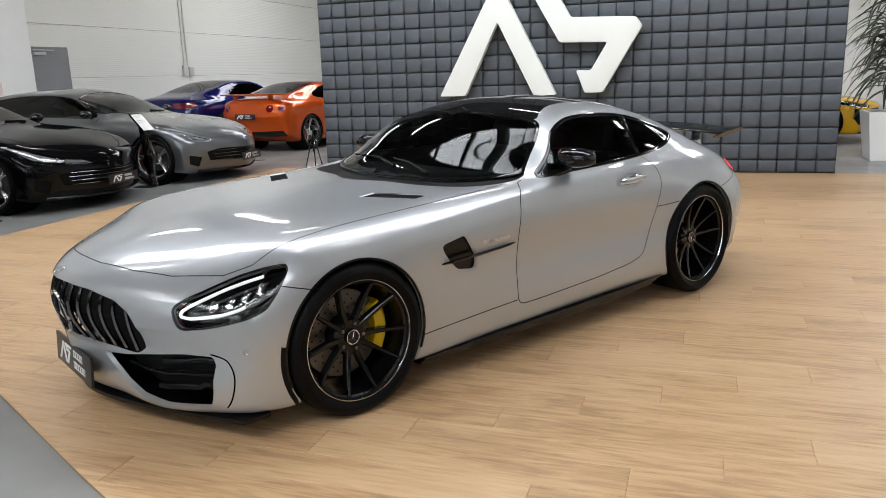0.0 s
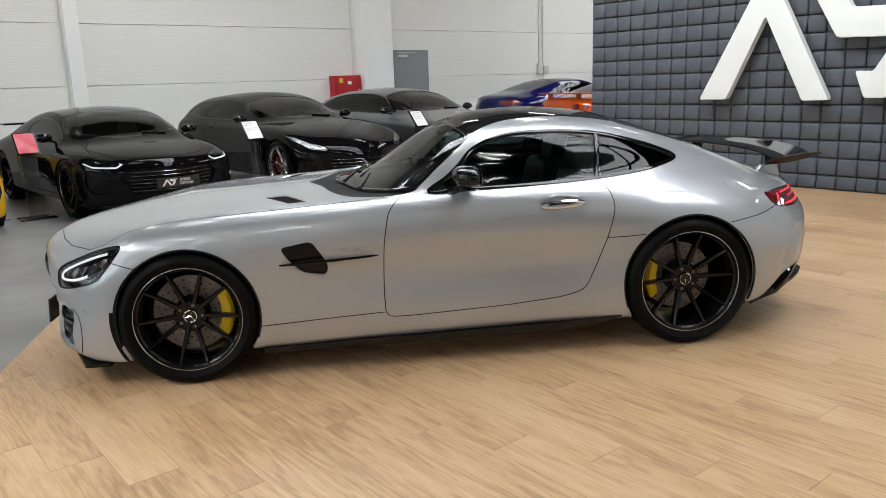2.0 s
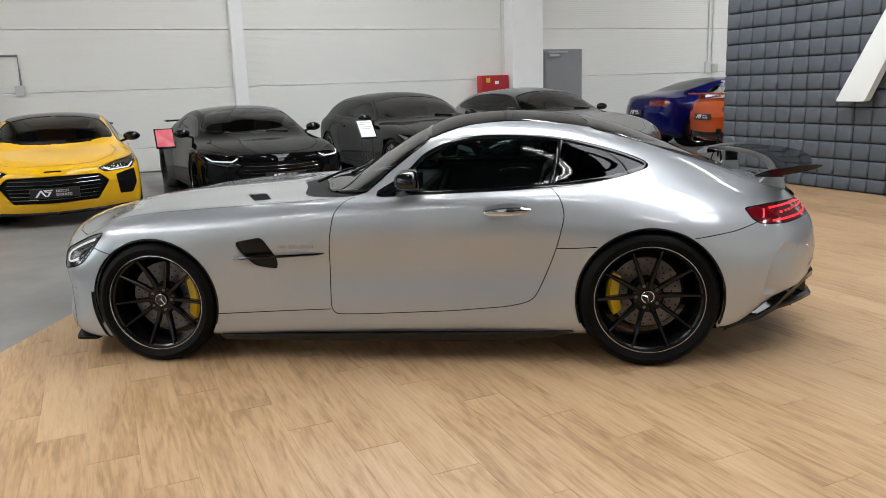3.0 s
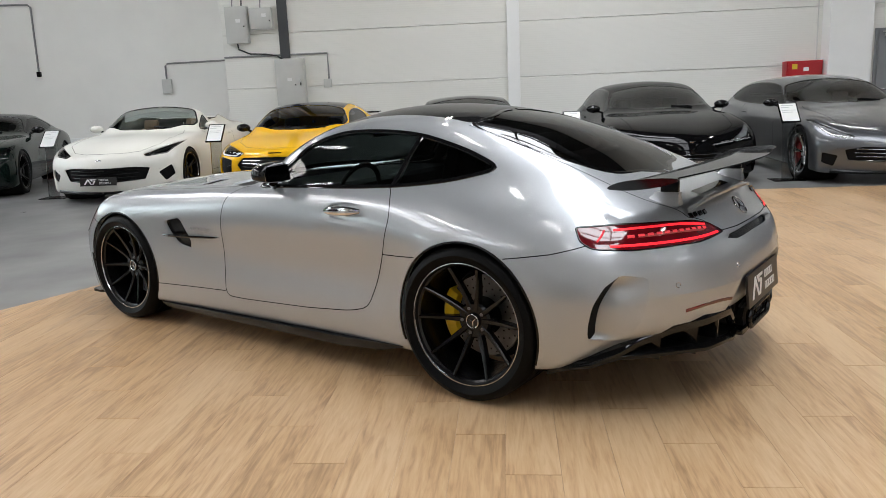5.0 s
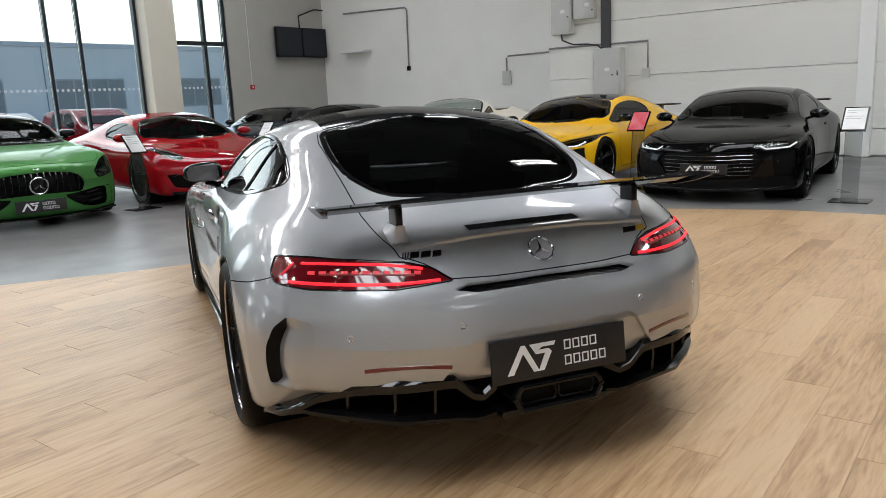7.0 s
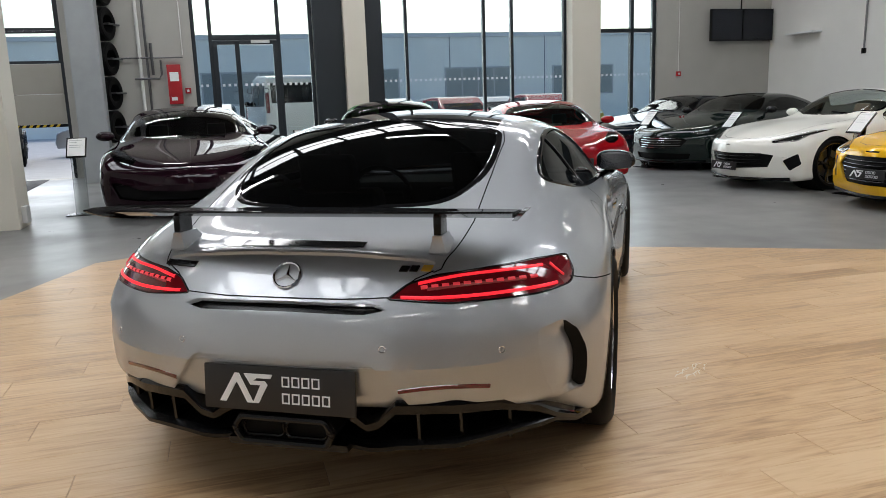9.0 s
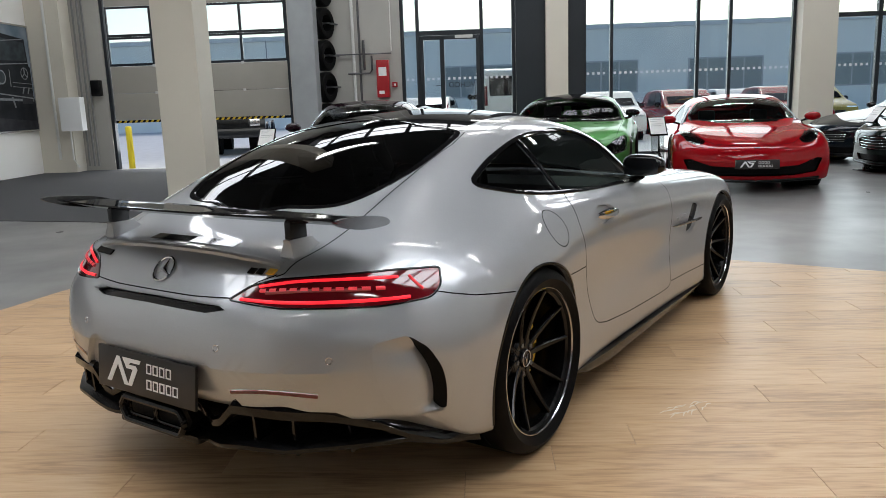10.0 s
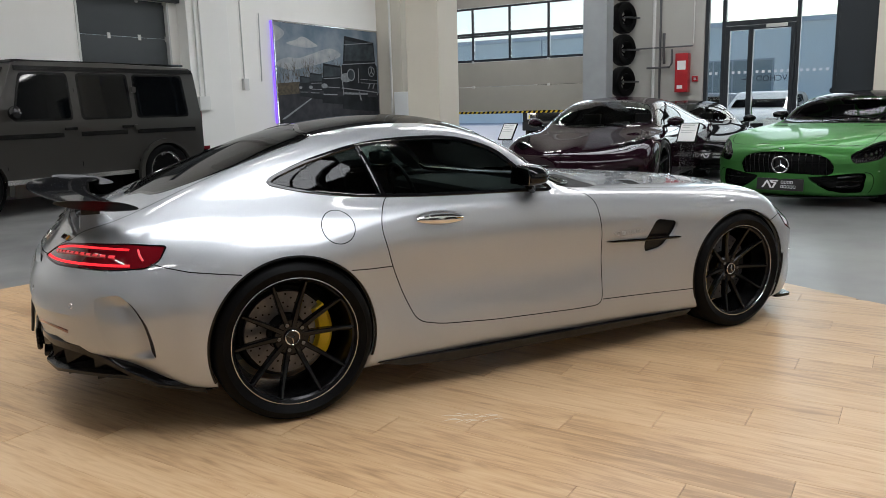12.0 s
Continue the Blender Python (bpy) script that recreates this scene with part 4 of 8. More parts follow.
on_car("grille_backing", block((-2.03, -.45, .34), (-1.99, .45, .61), .01), VOID)
both_sides("intake_backing", block((-1.80, -.84, .12), (-1.76, -.26, .40), .01), VOID)

# joints between panels
for pts, plane, sign, both in ((DOOR[:-1], "xz", -1, True),
                               ([(-2.118, 0), (-2.112, -.10), (-2.097, -.193), (-2.03, -.39), (-1.94, -.56), (-1.80, -.735), (-1.70, -.795), (-1.55, -.81), (-1.2, -.815), (-.85, -.815), (-.5, -.815), (-.30, -.81)], "xy", 0, True),
                               ([(-1.65, .64), (-1.58, .622), (-1.50, .60)], "xz", -1, True),
                               ([(-.965, .275), (-.608, .289), (-.34, .298)], "xz", -1, True),
                               ([(.853, .619), (.955, .621), (1.055, .628)], "xz", -1, True), ([(1.525, .667), (1.72, .695), (1.80, .715), (1.855, .732)], "xz", -1, True),
                               ([(2.135, -.47), (2.12, -.492), (2.037, -.514), (1.84, -.537), (1.51, -.536), (1.2, -.528), (1.06, -.50)], "xy", 0, True),
                               ([(0, .727), (-.20, .727), (-.345, .732)], "yz", 1, True), ([(-.345, .73), (-.42, .78), (-.47, .80)], "yz", 1, True)):
    if 0 in pts[0]:
        on_car("panel_joint", ribbon(shape.line(pts, plane, sign), .0045, .0008, both=both), VOID, smooth=False)
    else:
        both_sides("panel_joint", ribbon(shape.line(pts, plane, sign), .0045, .0008), VOID, smooth=False)
cap = shape.line([(1.09 + .074 * math.cos(a * math.pi / 16), .815 + .068 * math.sin(a * math.pi / 16)) for a in range(32)], "xz", -1, closed=True)
on_car("fuel_cap_joint", mirror_bm(ribbon(cap, .004, .0008, closed=True)), VOID, smooth=False)

# window surrounds
both_sides("window_trim", ribbon(shape.line(DLO, "xz", -1, closed=True), .026, closed=True, tall=.005), BLACK_GLOSS, "gloss black window surround")
both_sides("window_divider", ribbon(shape.line([(.885, 1.142), (.83, .922)], "xz"), .028, tall=.004), BLACK_GLOSS)
both_sides("rear_window_edge", ribbon(shape.line([p for p in BACK if p[1] < .001], "xy", 0), .03, tall=.002), BLACK_GLOSS)
both_sides("windscreen_edge", ribbon(shape.line([p for p in SCREEN if p[1] < .001], "xy", 0), .022, tall=.002), BLACK_GLOSS)

# headlights: light bar and lenses behind the cover
def sunk(hits, d):
    return [(p - n * d, n) for p, n in hits]


bar = sunk(shape.line(rounded([(-1.69, .683), (-1.77, .657), (-1.862, .622), (-1.936, .585), (-1.972, .555), (-1.972, .533), (-1.93, .535), (-1.85, .555), (-1.79, .578)], 4, False), "xz"), .014)
for ob, bm in zip(lamps, (ribbon(bar, .013, tall=.006), mirror_bm(ribbon(bar, .013, tall=.006)))):
    part("light_bar", bm, WHITE_GLOW, ob, "white daytime running light bar")
for x, z, r in ((-1.885, .583, .022), (-1.83, .60, .022), (-1.775, .62, .022), (-1.72, .645, .018)):
    p, n = shape.hit("xz", x, z)
    for k, ob in enumerate(lamps):
        bm = bmesh.new()
        box_into(bm, (-.024, -.03, -.014), (.024, .0, .014), .006)
        box_into(bm, (-.017, .0, -.008), (.017, .006, .008), .003)
        t = Vector((.85, .35, .38)).normalized()
        u = n.cross(t).normalized()
        t = u.cross(n)
        m = Matrix((t, n, u)).transposed().to_4x4()
        m.translation = p - n * .022
        for v in bm.verts:
            v.co = m @ v.co
        if k:
            for v in bm.verts:
                v.co.y *= -1
            bmesh.ops.reverse_faces(bm, faces=bm.faces)
        part("lamp_module", bm, CHROME, ob, "bright headlight reflector module")
for k, ob in enumerate(lamps):
    rim = ribbon(shape.line(HEAD, "xz", -1, closed=True), .010, closed=True, tall=.003)
    part("lamp_rim", mirror_bm(rim) if k else rim, BLACK_GLOSS, ob)

RED_CELL = glow("tail_light_cell", (.9, .05, .07), .28)
# tail lights: two lit bands and a clear strip between
for pts, w, material, name in (([(-.43, .768), (-.55, .785), (-.68, .788), (-.78, .783)], .011, RED_GLOW, "lit_band"), ([(-.385, .733), (-.50, .729), (-.64, .728), (-.78, .727), (-.83, .727)], .012, RED_GLOW, "lit_band"),
                               ([(-.46, .752), (-.60, .760), (-.74, .757)], .012, mat("clear_red_lens", (.42, .07, .08), .12, coat=1), "clear_strip")):
    hits = shape.line(rounded(pts, 5, False), "yz", 1)
    for k, ob in enumerate(tails):
        bm = ribbon(hits, w, tall=.003)
        part(name, mirror_bm(bm) if k else bm, material, ob)
for i in range(11):
    y = -.44 - .031 * i
    hits = shape.line([(y, .757 + .006 * math.sin(i * .28)), (y - .020, .757 + .006 * math.sin(i * .28 + .2))], "yz", 1)
    for k, ob in enumerate(tails):
        bm = ribbon(hits, .014, tall=.0045)
        part("lamp_cell", mirror_bm(bm) if k else bm, RED_CELL, ob)
for k, ob in enumerate(tails):
    bm = ribbon(shape.line([(-.80, .782), (-.845, .742)], "yz", 1), .009, tall=.0045)
    part("lit_slash", mirror_bm(bm) if k else bm, RED_CELL, ob)
    rim = ribbon(shape.line(TAIL, "yz", 1, closed=True), .008, closed=True, tall=.0025)
    part("lamp_rim", mirror_bm(rim) if k else rim, BLACK_GLOSS, ob)

# grille bars and round emblem
for i in range(-7, 8):
    y = i * .064
    zs = [.362 + .012 * abs(i) * 0, .45, .53, .612 - .0011 * i * i]
    pts = []
    for z in zs:
        p, n = shape.hit("yz", -abs(y), z)
        pts.append((p.x + .012 + .004 * math.sin((z - .36) * 12), y, z))
    bm = bmesh.new()
    tube_into(bm, [Vector(p) for p in rounded(pts, 3, False)], .0065, 6)
    for v in bm.verts:
        v.co.x += (v.co.x - pts[1][0]) * .5 + .004
    on_car("grille_bar", bm, DARK_CHROME if abs(i) > 1 else BLACK_GLOSS, "slim dark chrome vertical grille bar")
bm = star_bm(.092, .012, 0, .09)
for v in bm.verts:
    v.co = Vector((v.co.y - 2.232 - (v.co.z) * .18, -v.co.x, v.co.z + .468))
on_car("grille_emblem", bm, CHROME, "large round chrome grille emblem")
bm = lathe([(.001, 0), (.088, 0), (.094, .008), (.094, .02)], 40)
for v in bm.verts:
    v.co = Vector((v.co.y - 2.225 - (v.co.z) * .18, -v.co.x, v.co.z + .468))
on_car("emblem_disc", bm, BLACK_GLOSS)
bm = star_bm(.024, .003, 0, .12)
p, n = shape.hit("yz", -.001, .645)
for v in bm.verts:
    v.co = Vector((p.x - .004 + v.co.y + v.co.z * .9, -v.co.x, .652 + v.co.z * .45))
on_car("bonnet_emblem", bm, CHROME, "small round bonnet emblem")
for z in (.235, .29, .34):
    both_sides("intake_slat", ribbon([(p + n * -.05, n) for p, n in shape.line([(-.56, z), (-.68, z + .008), (-.78, z + .01)], "yz", -1)], .026, tall=.006), BLACK_SATIN)
# fin beside the intake
both_sides("bumper_fin", ribbon(shape.line(rounded([(-1.905, .388), (-1.865, .365), (-1.85, .30), (-1.86, .21), (-1.875, .165)], 4, False), "xz"), .007, .001), VOID, smooth=False)

# front splitter
front = [(-2.170 + .35 * (math.sqrt(y * y + .0625) - .25) / .732, y) for y in [-.90 + .05 * i for i in range(37)]]
bm = prism(corner_round(front + [(-1.72, .90), (-1.72, -.90)], .03), .016, plane="xy")
for v in bm.verts:
    v.co.z += .092 + .035 * max(0, abs(v.co.y) - .5)
on_car("front_splitter", bm, BLACK_SATIN, "black front splitter")
# rubber flap closing the bumper in front of the wheel
both_sides("bumper_flap", ribbon(shape.line([(-1.315 - .366 * math.cos(a), .338 + .366 * math.sin(a)) for a in [radians(10 - 4 * i) for i in range(12)]], "xz"), .022, tall=.006), BLACK_MATT, "black flap between bumper and wheel")
both_sides("intake_blade", ribbon([(p + n * -.035, n) for p, n in shape.line([(-.40, .305), (-.52, .300), (-.66, .300), (-.79, .305)], "yz", -1)], .012, tall=.012), BLACK_GLOSS)

# sills
bm = prism([(-.962, .112), (.55, .118), (.80, .140), (.945, .178), (.935, .184), (.78, .178), (.55, .168), (-.962, .154)], .10, .008, "xz")
for v in bm.verts:
    v.co.y -= .945 - .03 * (v.co.z < .12)
both_sides("side_skirt", bm, BLACK_GLOSS, "gloss black side skirt")

# fender strake and lettering
p0, n0 = shape.hit("xz", -.60, .592)
bm = bmesh.new()
tube_into(bm, [(-.852, -.962, .583), (-.80, -.968, .586), (-.60, -.962, .592), (-.40, -.948, .599), (-.358, -.942, .601)], [.004, .008, .008, .006, .002], 6)
both_sides("vent_strake", bm, BLACK_GLOSS)


def lettering(text, size, m, material, parent, name="lettering", extrude=.0008):
    """Raised letters in the built-in font."""
    cu = bpy.data.curves.new("letters", "FONT")
    cu.body, cu.size, cu.extrude, cu.align_x, cu.align_y = text, size, extrude, "CENTER", "CENTER"
    tmp = bpy.data.objects.new("letters", cu)
    me = bpy.data.meshes.new_from_object(tmp)
    bpy.data.objects.remove(tmp)
    me.materials.clear()
    me.materials.append(material)
    return link(name, me, parent, m)


lettering("V8 BITURBO", .029, pose(-.50, -.9505, .638, 90, 0, 0) @ Matrix.Diagonal((1.25, 1, 1, 1)), CHROME, car)
lettering("V8 BITURBO", .029, pose(-.50, .9505, .638, 90, 0, 180) @ Matrix.Diagonal((1.25, 1, 1, 1)), CHROME, car)

# door handles
for side in (-1, 1):
    bm = bmesh.new()
    rings = []
    for i in range(13):
        t = i / 12
        w = math.sin(math.pi * (0.04 + 0.92 * t)) ** .5
        c = Vector((.49 + .235 * t, -.945 - .013 * w, .804 + .010 * t))
        rings.append([bm.verts.new(c + Vector((0, -.011 * w * math.cos(k * math.pi / 4), .024 * w * math.sin(k * math.pi / 4)))) for k in range(8)])
    for a, b in zip(rings, rings[1:]):
        for k in range(8):
            bm.faces.new((a[k], a[(k + 1) % 8], b[(k + 1) % 8], b[k]))
    bm.faces.new(rings[0][::-1])
    bm.faces.new(rings[-1])
    bmesh.ops.recalc_face_normals(bm, faces=bm.faces)
    if side > 0:
        bm2 = mirror_bm(bm)
        bm.free()
        bm = bm2
    part("door_handle", bm, CHROME, doors[0 if side < 0 else 1], "bright chrome flush door handle")

# mirrors
def mirror_head(side):
    bm = bmesh.new()
    bmesh.ops.create_uvsphere(bm, u_segments=28, v_segments=16, radius=1.0)
    for v in bm.verts:
        x, y, z = v.co
        sx = .090 if x < 0 else .045
        zz = (.058 if z > 0 else .046) * (1 - .16 * y * side)
        v.co = Vector((.125 + sx * (abs(x) ** .72) * (1 if x > 0 else -1), side * .938 + .104 * (abs(y) ** .74) * (1 if y > 0 else -1), .972 + zz * (abs(z) ** .68) * (1 if z > 0 else -1)))
        v.co.x += .05 * (v.co.y * side - .93)
    return bm


for side in (-1, 1):
    m = part("wing_mirror", mirror_head(side), BLACK_GLOSS, car, "gloss black wing mirror")
    bm = prism([(side * .855, .935), (side * 1.018, .938), (side * 1.026, .980), (side * 1.01, 1.014), (side * .865, 1.018)], .004, plane="yz")
    for v in bm.verts:
        v.co.x += .168
    part("mirror_glass", bm, DARK_CHROME, m)
    part("mirror_arm", tube([(.03, side * .83, .888), (.06, side * .875, .902), (.10, side * .915, .925)], [.026, .018, .022], 10), BLACK_GLOSS, m)

# rear wing
def wing_bm():
    bm = bmesh.new()
    rows = []
    n = 24
    for i in range(n + 1):
        y = -.72 + 1.44 * i / n
        k = 1 - (y / .72) ** 2
        lead, trail = 1.93 + .10 * k, 2.13 + .15 * k
        z = .955 + .02 * k
        prof = [(0, 0), (.08, .012), (.35, .016), (.7, .016), (1.0, .020), (1.0, .014), (.7, -.004), (.35, -.012), (.08, -.008)]
        rows.append([bm.verts.new((lead + (trail - lead) * a, y, z + .012 * a + b)) for a, b in prof])
    for a, b in zip(rows, rows[1:]):
        for k in range(9):
            bm.faces.new((a[k], a[(k + 1) % 9], b[(k + 1) % 9], b[k]))
    bm.faces.new(rows[0])
    bm.faces.new(rows[-1][::-1])
    bmesh.ops.recalc_face_normals(bm, faces=bm.faces)
    return bm


wing = part("rear_wing", wing_bm(), CARBON, car, "gloss black carbon rear wing")
for side in (-1, 1):
    bm = prism(rounded([(1.87, .945), (1.94, .972), (2.06, .990), (2.15, .995), (2.17, .985), (2.10, .958), (1.98, .935), (1.88, .932)], 4), .016, plane="xz")
    for v in bm.verts:
        v.co.y += side * .722 - .008 + side * 1.0 * (v.co.z - .955)
    part("wing_end_plate", bm, BLACK_SATIN, wing, "black leaf-shaped end plate")
    bm = bmesh.new()
    box_into(bm, (1.95, side * .47 - .018, .835), (2.06, side * .47 + .018, .903), .012)
    for v in bm.verts:
        v.co.x += (v.co.z - .85) * .5
        if v.co.z < .86:
            v.co.y += (v.co.y - side * .47) * .8
            v.co.x += (v.co.x - 2.0) * .5
    part("wing_post", bm, SILVER, wing, "silver wing post")
    bm = bmesh.new()
    box_into(bm, (2.00, side * .47 - .013, .895), (2.075, side * .47 + .013, .966), .006)
    part("wing_bracket", bm, BLACK_SATIN, wing)

# tail: lip, emblem, lettering bars, reflectors, sensors
hits = shape.line([(2.105, -.47), (2.118, -.3), (2.123, 0.0)], "xy", 0)
on_car("spoiler_lip", ribbon(hits, .026, tall=.012, both=True), SILVER, "small body-coloured spoiler lip")
on_car("brake_light", ribbon(shape.line([(2.06, -.22), (2.065, -.1), (2.065, 0.0)], "xy", 0), .045, .002, both=True), BLACK_GLOSS, "dark high brake light strip")
p, n = shape.hit("yz", -.001, .786, 1)
bm = star_bm(.045, .006, 0, .10)
tilt = math.atan2(n.x, n.z)
for v in bm.verts:
    q = Vector((v.co.y * -1, v.co.x, v.co.z))
    q = Matrix.Rotation(-(math.pi / 2 - tilt), 3, "Y") @ q
    v.co = q + p + n * .004
on_car("tail_emblem", bm, CHROME, "round chrome boot emblem")


def badge(y0, widths, material, z=.806):
    y = y0
    for w in widths:
        p, n = shape.hit("yz", -abs(y + w / 2), z, 1)
        p.y, n.y = (y + w / 2), -n.y if y + w / 2 > 0 else n.y
        bm = block((.001, -w / 2 + .002, -.011), (.007, w / 2 - .002, .011), .001, 1)
        m = Matrix.Rotation(-(math.pi / 2 - math.atan2(n.x, n.z)), 4, "Y")
        for v in bm.verts:
            v.co.y += v.co.z * .35
            v.co = (m @ v.co) + p
        on_car("badge_bar", bm, material)
        y += w


badge(-.485, (.008, .008, .008, .035, .038, .035), BLACK_GLOSS)
badge(.365, (.032, .03), BLACK_GLOSS)
badge(.432, (.036,), mat("badge_gold", (.7, .42, .05), .3, .6))
both_sides("reflector", ribbon(shape.line(rounded([(-.385, .452), (-.47, .461), (-.56, .460), (-.65, .450)], 4, False), "yz", 1), .017, tall=.003), mat("red_reflector", (.11, .002, .006), .15, coat=1), "red rear reflector")
for y, z in ((-.344, .589), (-.685, .563)):
    p, n = shape.hit("yz", y, z, 1)
    ringp = []
    t = n.cross(Vector((0, 0, 1))).normalized()
    u = n.cross(t)
    both_sides("parking_sensor", tube([p + n * .0005 + (t * math.cos(a * math.pi / 8) + u * math.sin(a * math.pi / 8)) * .010 for a in range(16)], .0016, 5, True), CHROME)
p, n = shape.hit("xz", -1.808, .40)
t = n.cross(Vector((0, 0, 1))).normalized()
u = n.cross(t)
both_sides("parking_sensor", tube([p + n * .0005 + (t * math.cos(a * math.pi / 8) + u * math.sin(a * math.pi / 8)) * .010 for a in range(16)], .0016, 5, True), CHROME)


def dealer_plate(parent, m, w=.52, h=.13):
    """A black plate with an angular white sign and two rows of bars. Faces -y."""
    ob = part("number_plate", block((-w / 2, 0, -h / 2), (w / 2, .012, h / 2), .004), PLATE_BLACK, parent, "black show plate with white sign", True, m)
    k = h / .13
    a = prism([(-.205, -.042), (-.150, .042), (-.135, .042), (-.085, -.042), (-.107, -.042), (-.143, .018), (-.182, -.042)], .002)
    part("plate_sign", a, PLATE_WHITE, ob, "", False, pose(0, -.002, 0) @ Matrix.Diagonal((w / .52, 1, k, 1)))
    a = prism([(-.118, .042), (-.095, .010), (-.060, .010), (-.070, -.008), (-.088, -.042), (-.067, -.042), (-.035, .012), (-.045, .022), (-.085, .022), (-.072, .030), (-.025, .030), (-.018, .042)], .002)
    part("plate_sign", a, PLATE_WHITE, ob, "", False, pose(0, -.002, 0) @ Matrix.Diagonal((w / .52, 1, k, 1)))
    for z, x0, n in ((.024, .01, 4), (-.024, .01, 5)):
        for i in range(n):
            bw = .17 / 5
            a0, a1 = x0 + i * bw + .004, x0 + (i + 1) * bw - .004
            bm = bmesh.new()
            for lo, hi in (((a0, z + .011), (a1, z + .015)), ((a0, z - .015), (a1, z - .011)), ((a0, z - .011), (a0 + .0045, z + .011)), ((a1 - .0045, z - .011), (a1, z + .011))):
                box_into(bm, (lo[0], -.002, lo[1]), (hi[0], 0, hi[1]))
            part("plate_bar", bm, PLATE_WHITE, ob, "", False, Matrix.Diagonal((w / .52, 1, k, 1)))
    return ob


dealer_plate(car, pose(-2.215, 0, .245, -4, 0, -90), .52, .135)
dealer_plate(car, pose(2.315, 0, .447, -6, 0, 90), .52, .145)

# diffuser and exhaust
DIFF = [(0, 2.25, .385, .245), (.20, 2.26, .385, .245), (.27, 2.27, .340, .240), (.31, 2.275, .355, .244), (.37, 2.275, .415, .256), (.55, 2.235, .415, .262), (.68, 2.14, .40, .268), (.78, 2.04, .352, .266), (.83, 1.975, .302, .264), (.89, 1.875, .25, .228), (.915, 1.78, .222, .210), (.925, 1.70, .208, .200)]


def diffuser_loft(line):
    """A strip over the whole tail: line gives the section's points from (x, top, bottom)."""
    bm = bmesh.new()
    rows = [[bm.verts.new((px, y * s, pz)) for px, pz in line(x, zt, zb)] for y, s, x, zt, zb in [(y, -1, x, zt, zb) for y, x, zt, zb in DIFF[::-1]] + [(y, 1, x, zt, zb) for y, x, zt, zb in DIFF[1:]]]
    for p, q in zip(rows, rows[1:]):
        for i in range(len(p) - 1):
            bm.faces.new((p[i], p[i + 1], q[i + 1], q[i]))
    bmesh.ops.recalc_face_normals(bm, faces=bm.faces)
    return bm


def slim(zt):
    return min(1, max(.3, (zt - .17) / .22))


on_car("diffuser_lip", diffuser_loft(lambda x, zt, zb: ((max(x - .30, min(x - .02, 1.72)), zt + .01), (x - .012, zt), (x, zt - .012 * slim(zt)), (x - .002, zt - .040 * slim(zt)), (x - .03, zt - .048 * slim(zt)))), BLACK_GLOSS, "gloss black upper diffuser lip")
on_car("diffuser_edge", diffuser_loft(lambda x, zt, zb: ((x - .03, zb + .026), (x - .002, zb + .014), (x - .004, zb), (max(x - .45, min(x - .01, 1.72)), zb - .02))), BLACK_SATIN, "black lower diffuser edge")
on_car("diffuser", diffuser_loft(lambda x, zt, zb: ((x - .03, zt - .048 * slim(zt)), (max(x - .14, min(x - .031, 1.72)), zt - .052 * slim(zt)), (max(x - .16, min(x - .032, 1.72)), zb + .03), (x - .03, zb + .026))), VOID, "black rear diffuser channel")
for y, x in ((-.44, 2.25), (-.565, 2.205), (-.70, 2.10)):
    bm = prism([(x - .15, .25), (x - .015, .245), (x - .004, .40 - max(0, -y - .6) * .2), (x - .15, .39)], .010, plane="xz")
    for v in bm.verts:
        v.co.y += y
    both_sides("diffuser_fin", bm, BLACK_GLOSS)
hexa = [(-.172, .305), (-.145, .345), (.145, .345), (.172, .305), (.145, .262), (-.145, .262)]
bm = tube([(2.30, y, z) for y, z in corner_round(hexa, .012, 3)], .012, 8, True)
on_car("exhaust_rim", bm, BLACK_SATIN, "gloss black centre exhaust surround")
bm = prism(hexa, .10, plane="yz")
for v in bm.verts:
    v.co.x += 2.17
    if v.co.x > 2.2:
        v.co.y *= .99
on_car("exhaust_box", bm, BLACK_MATT)
for y in (-.145, .005):
    inner = corner_round([(y, .33), (y + .14, .33), (y + .14, .277), (y, .277)], .02, 3)
    on_car("exhaust_pipe", tube([(2.285, a, b) for a, b in inner], .006, 6, True), BLACK_SATIN)
bm = block((2.05, -.21, .235), (2.285, .21, .262), .01)
on_car("exhaust_shelf", bm, BLACK_GLOSS)

# wheel arches and cabin
for x, z, r in ((-1.315, .338, .356), (1.315, .352, .370)):
    bm = bmesh.new()
    rows = []
    for i in range(37):
        a = -0.35 + (math.pi + 0.7) * i / 36
        rows.append([bm.verts.new((x + r * math.cos(a), y, z + r * math.sin(a))) for y in (-.94, -.60)])
    for a, b in zip(rows, rows[1:]):
        bm.faces.new((a[0], a[1], b[1], b[0]))
    bm.faces.new([q[1] for q in rows])
    both_sides("arch_liner", bm, BLACK_MATT)
    lip = shape.line([(x + (r - .004) * math.cos(a), z + (r - .004) * math.sin(a)) for a in [-.35 + (math.pi + .7) * i / 60 for i in range(61)] if z + r * math.sin(a) > .17], "xz")
    both_sides("arch_lip", ribbon(lip, .012, tall=.0025), BLACK_SATIN)

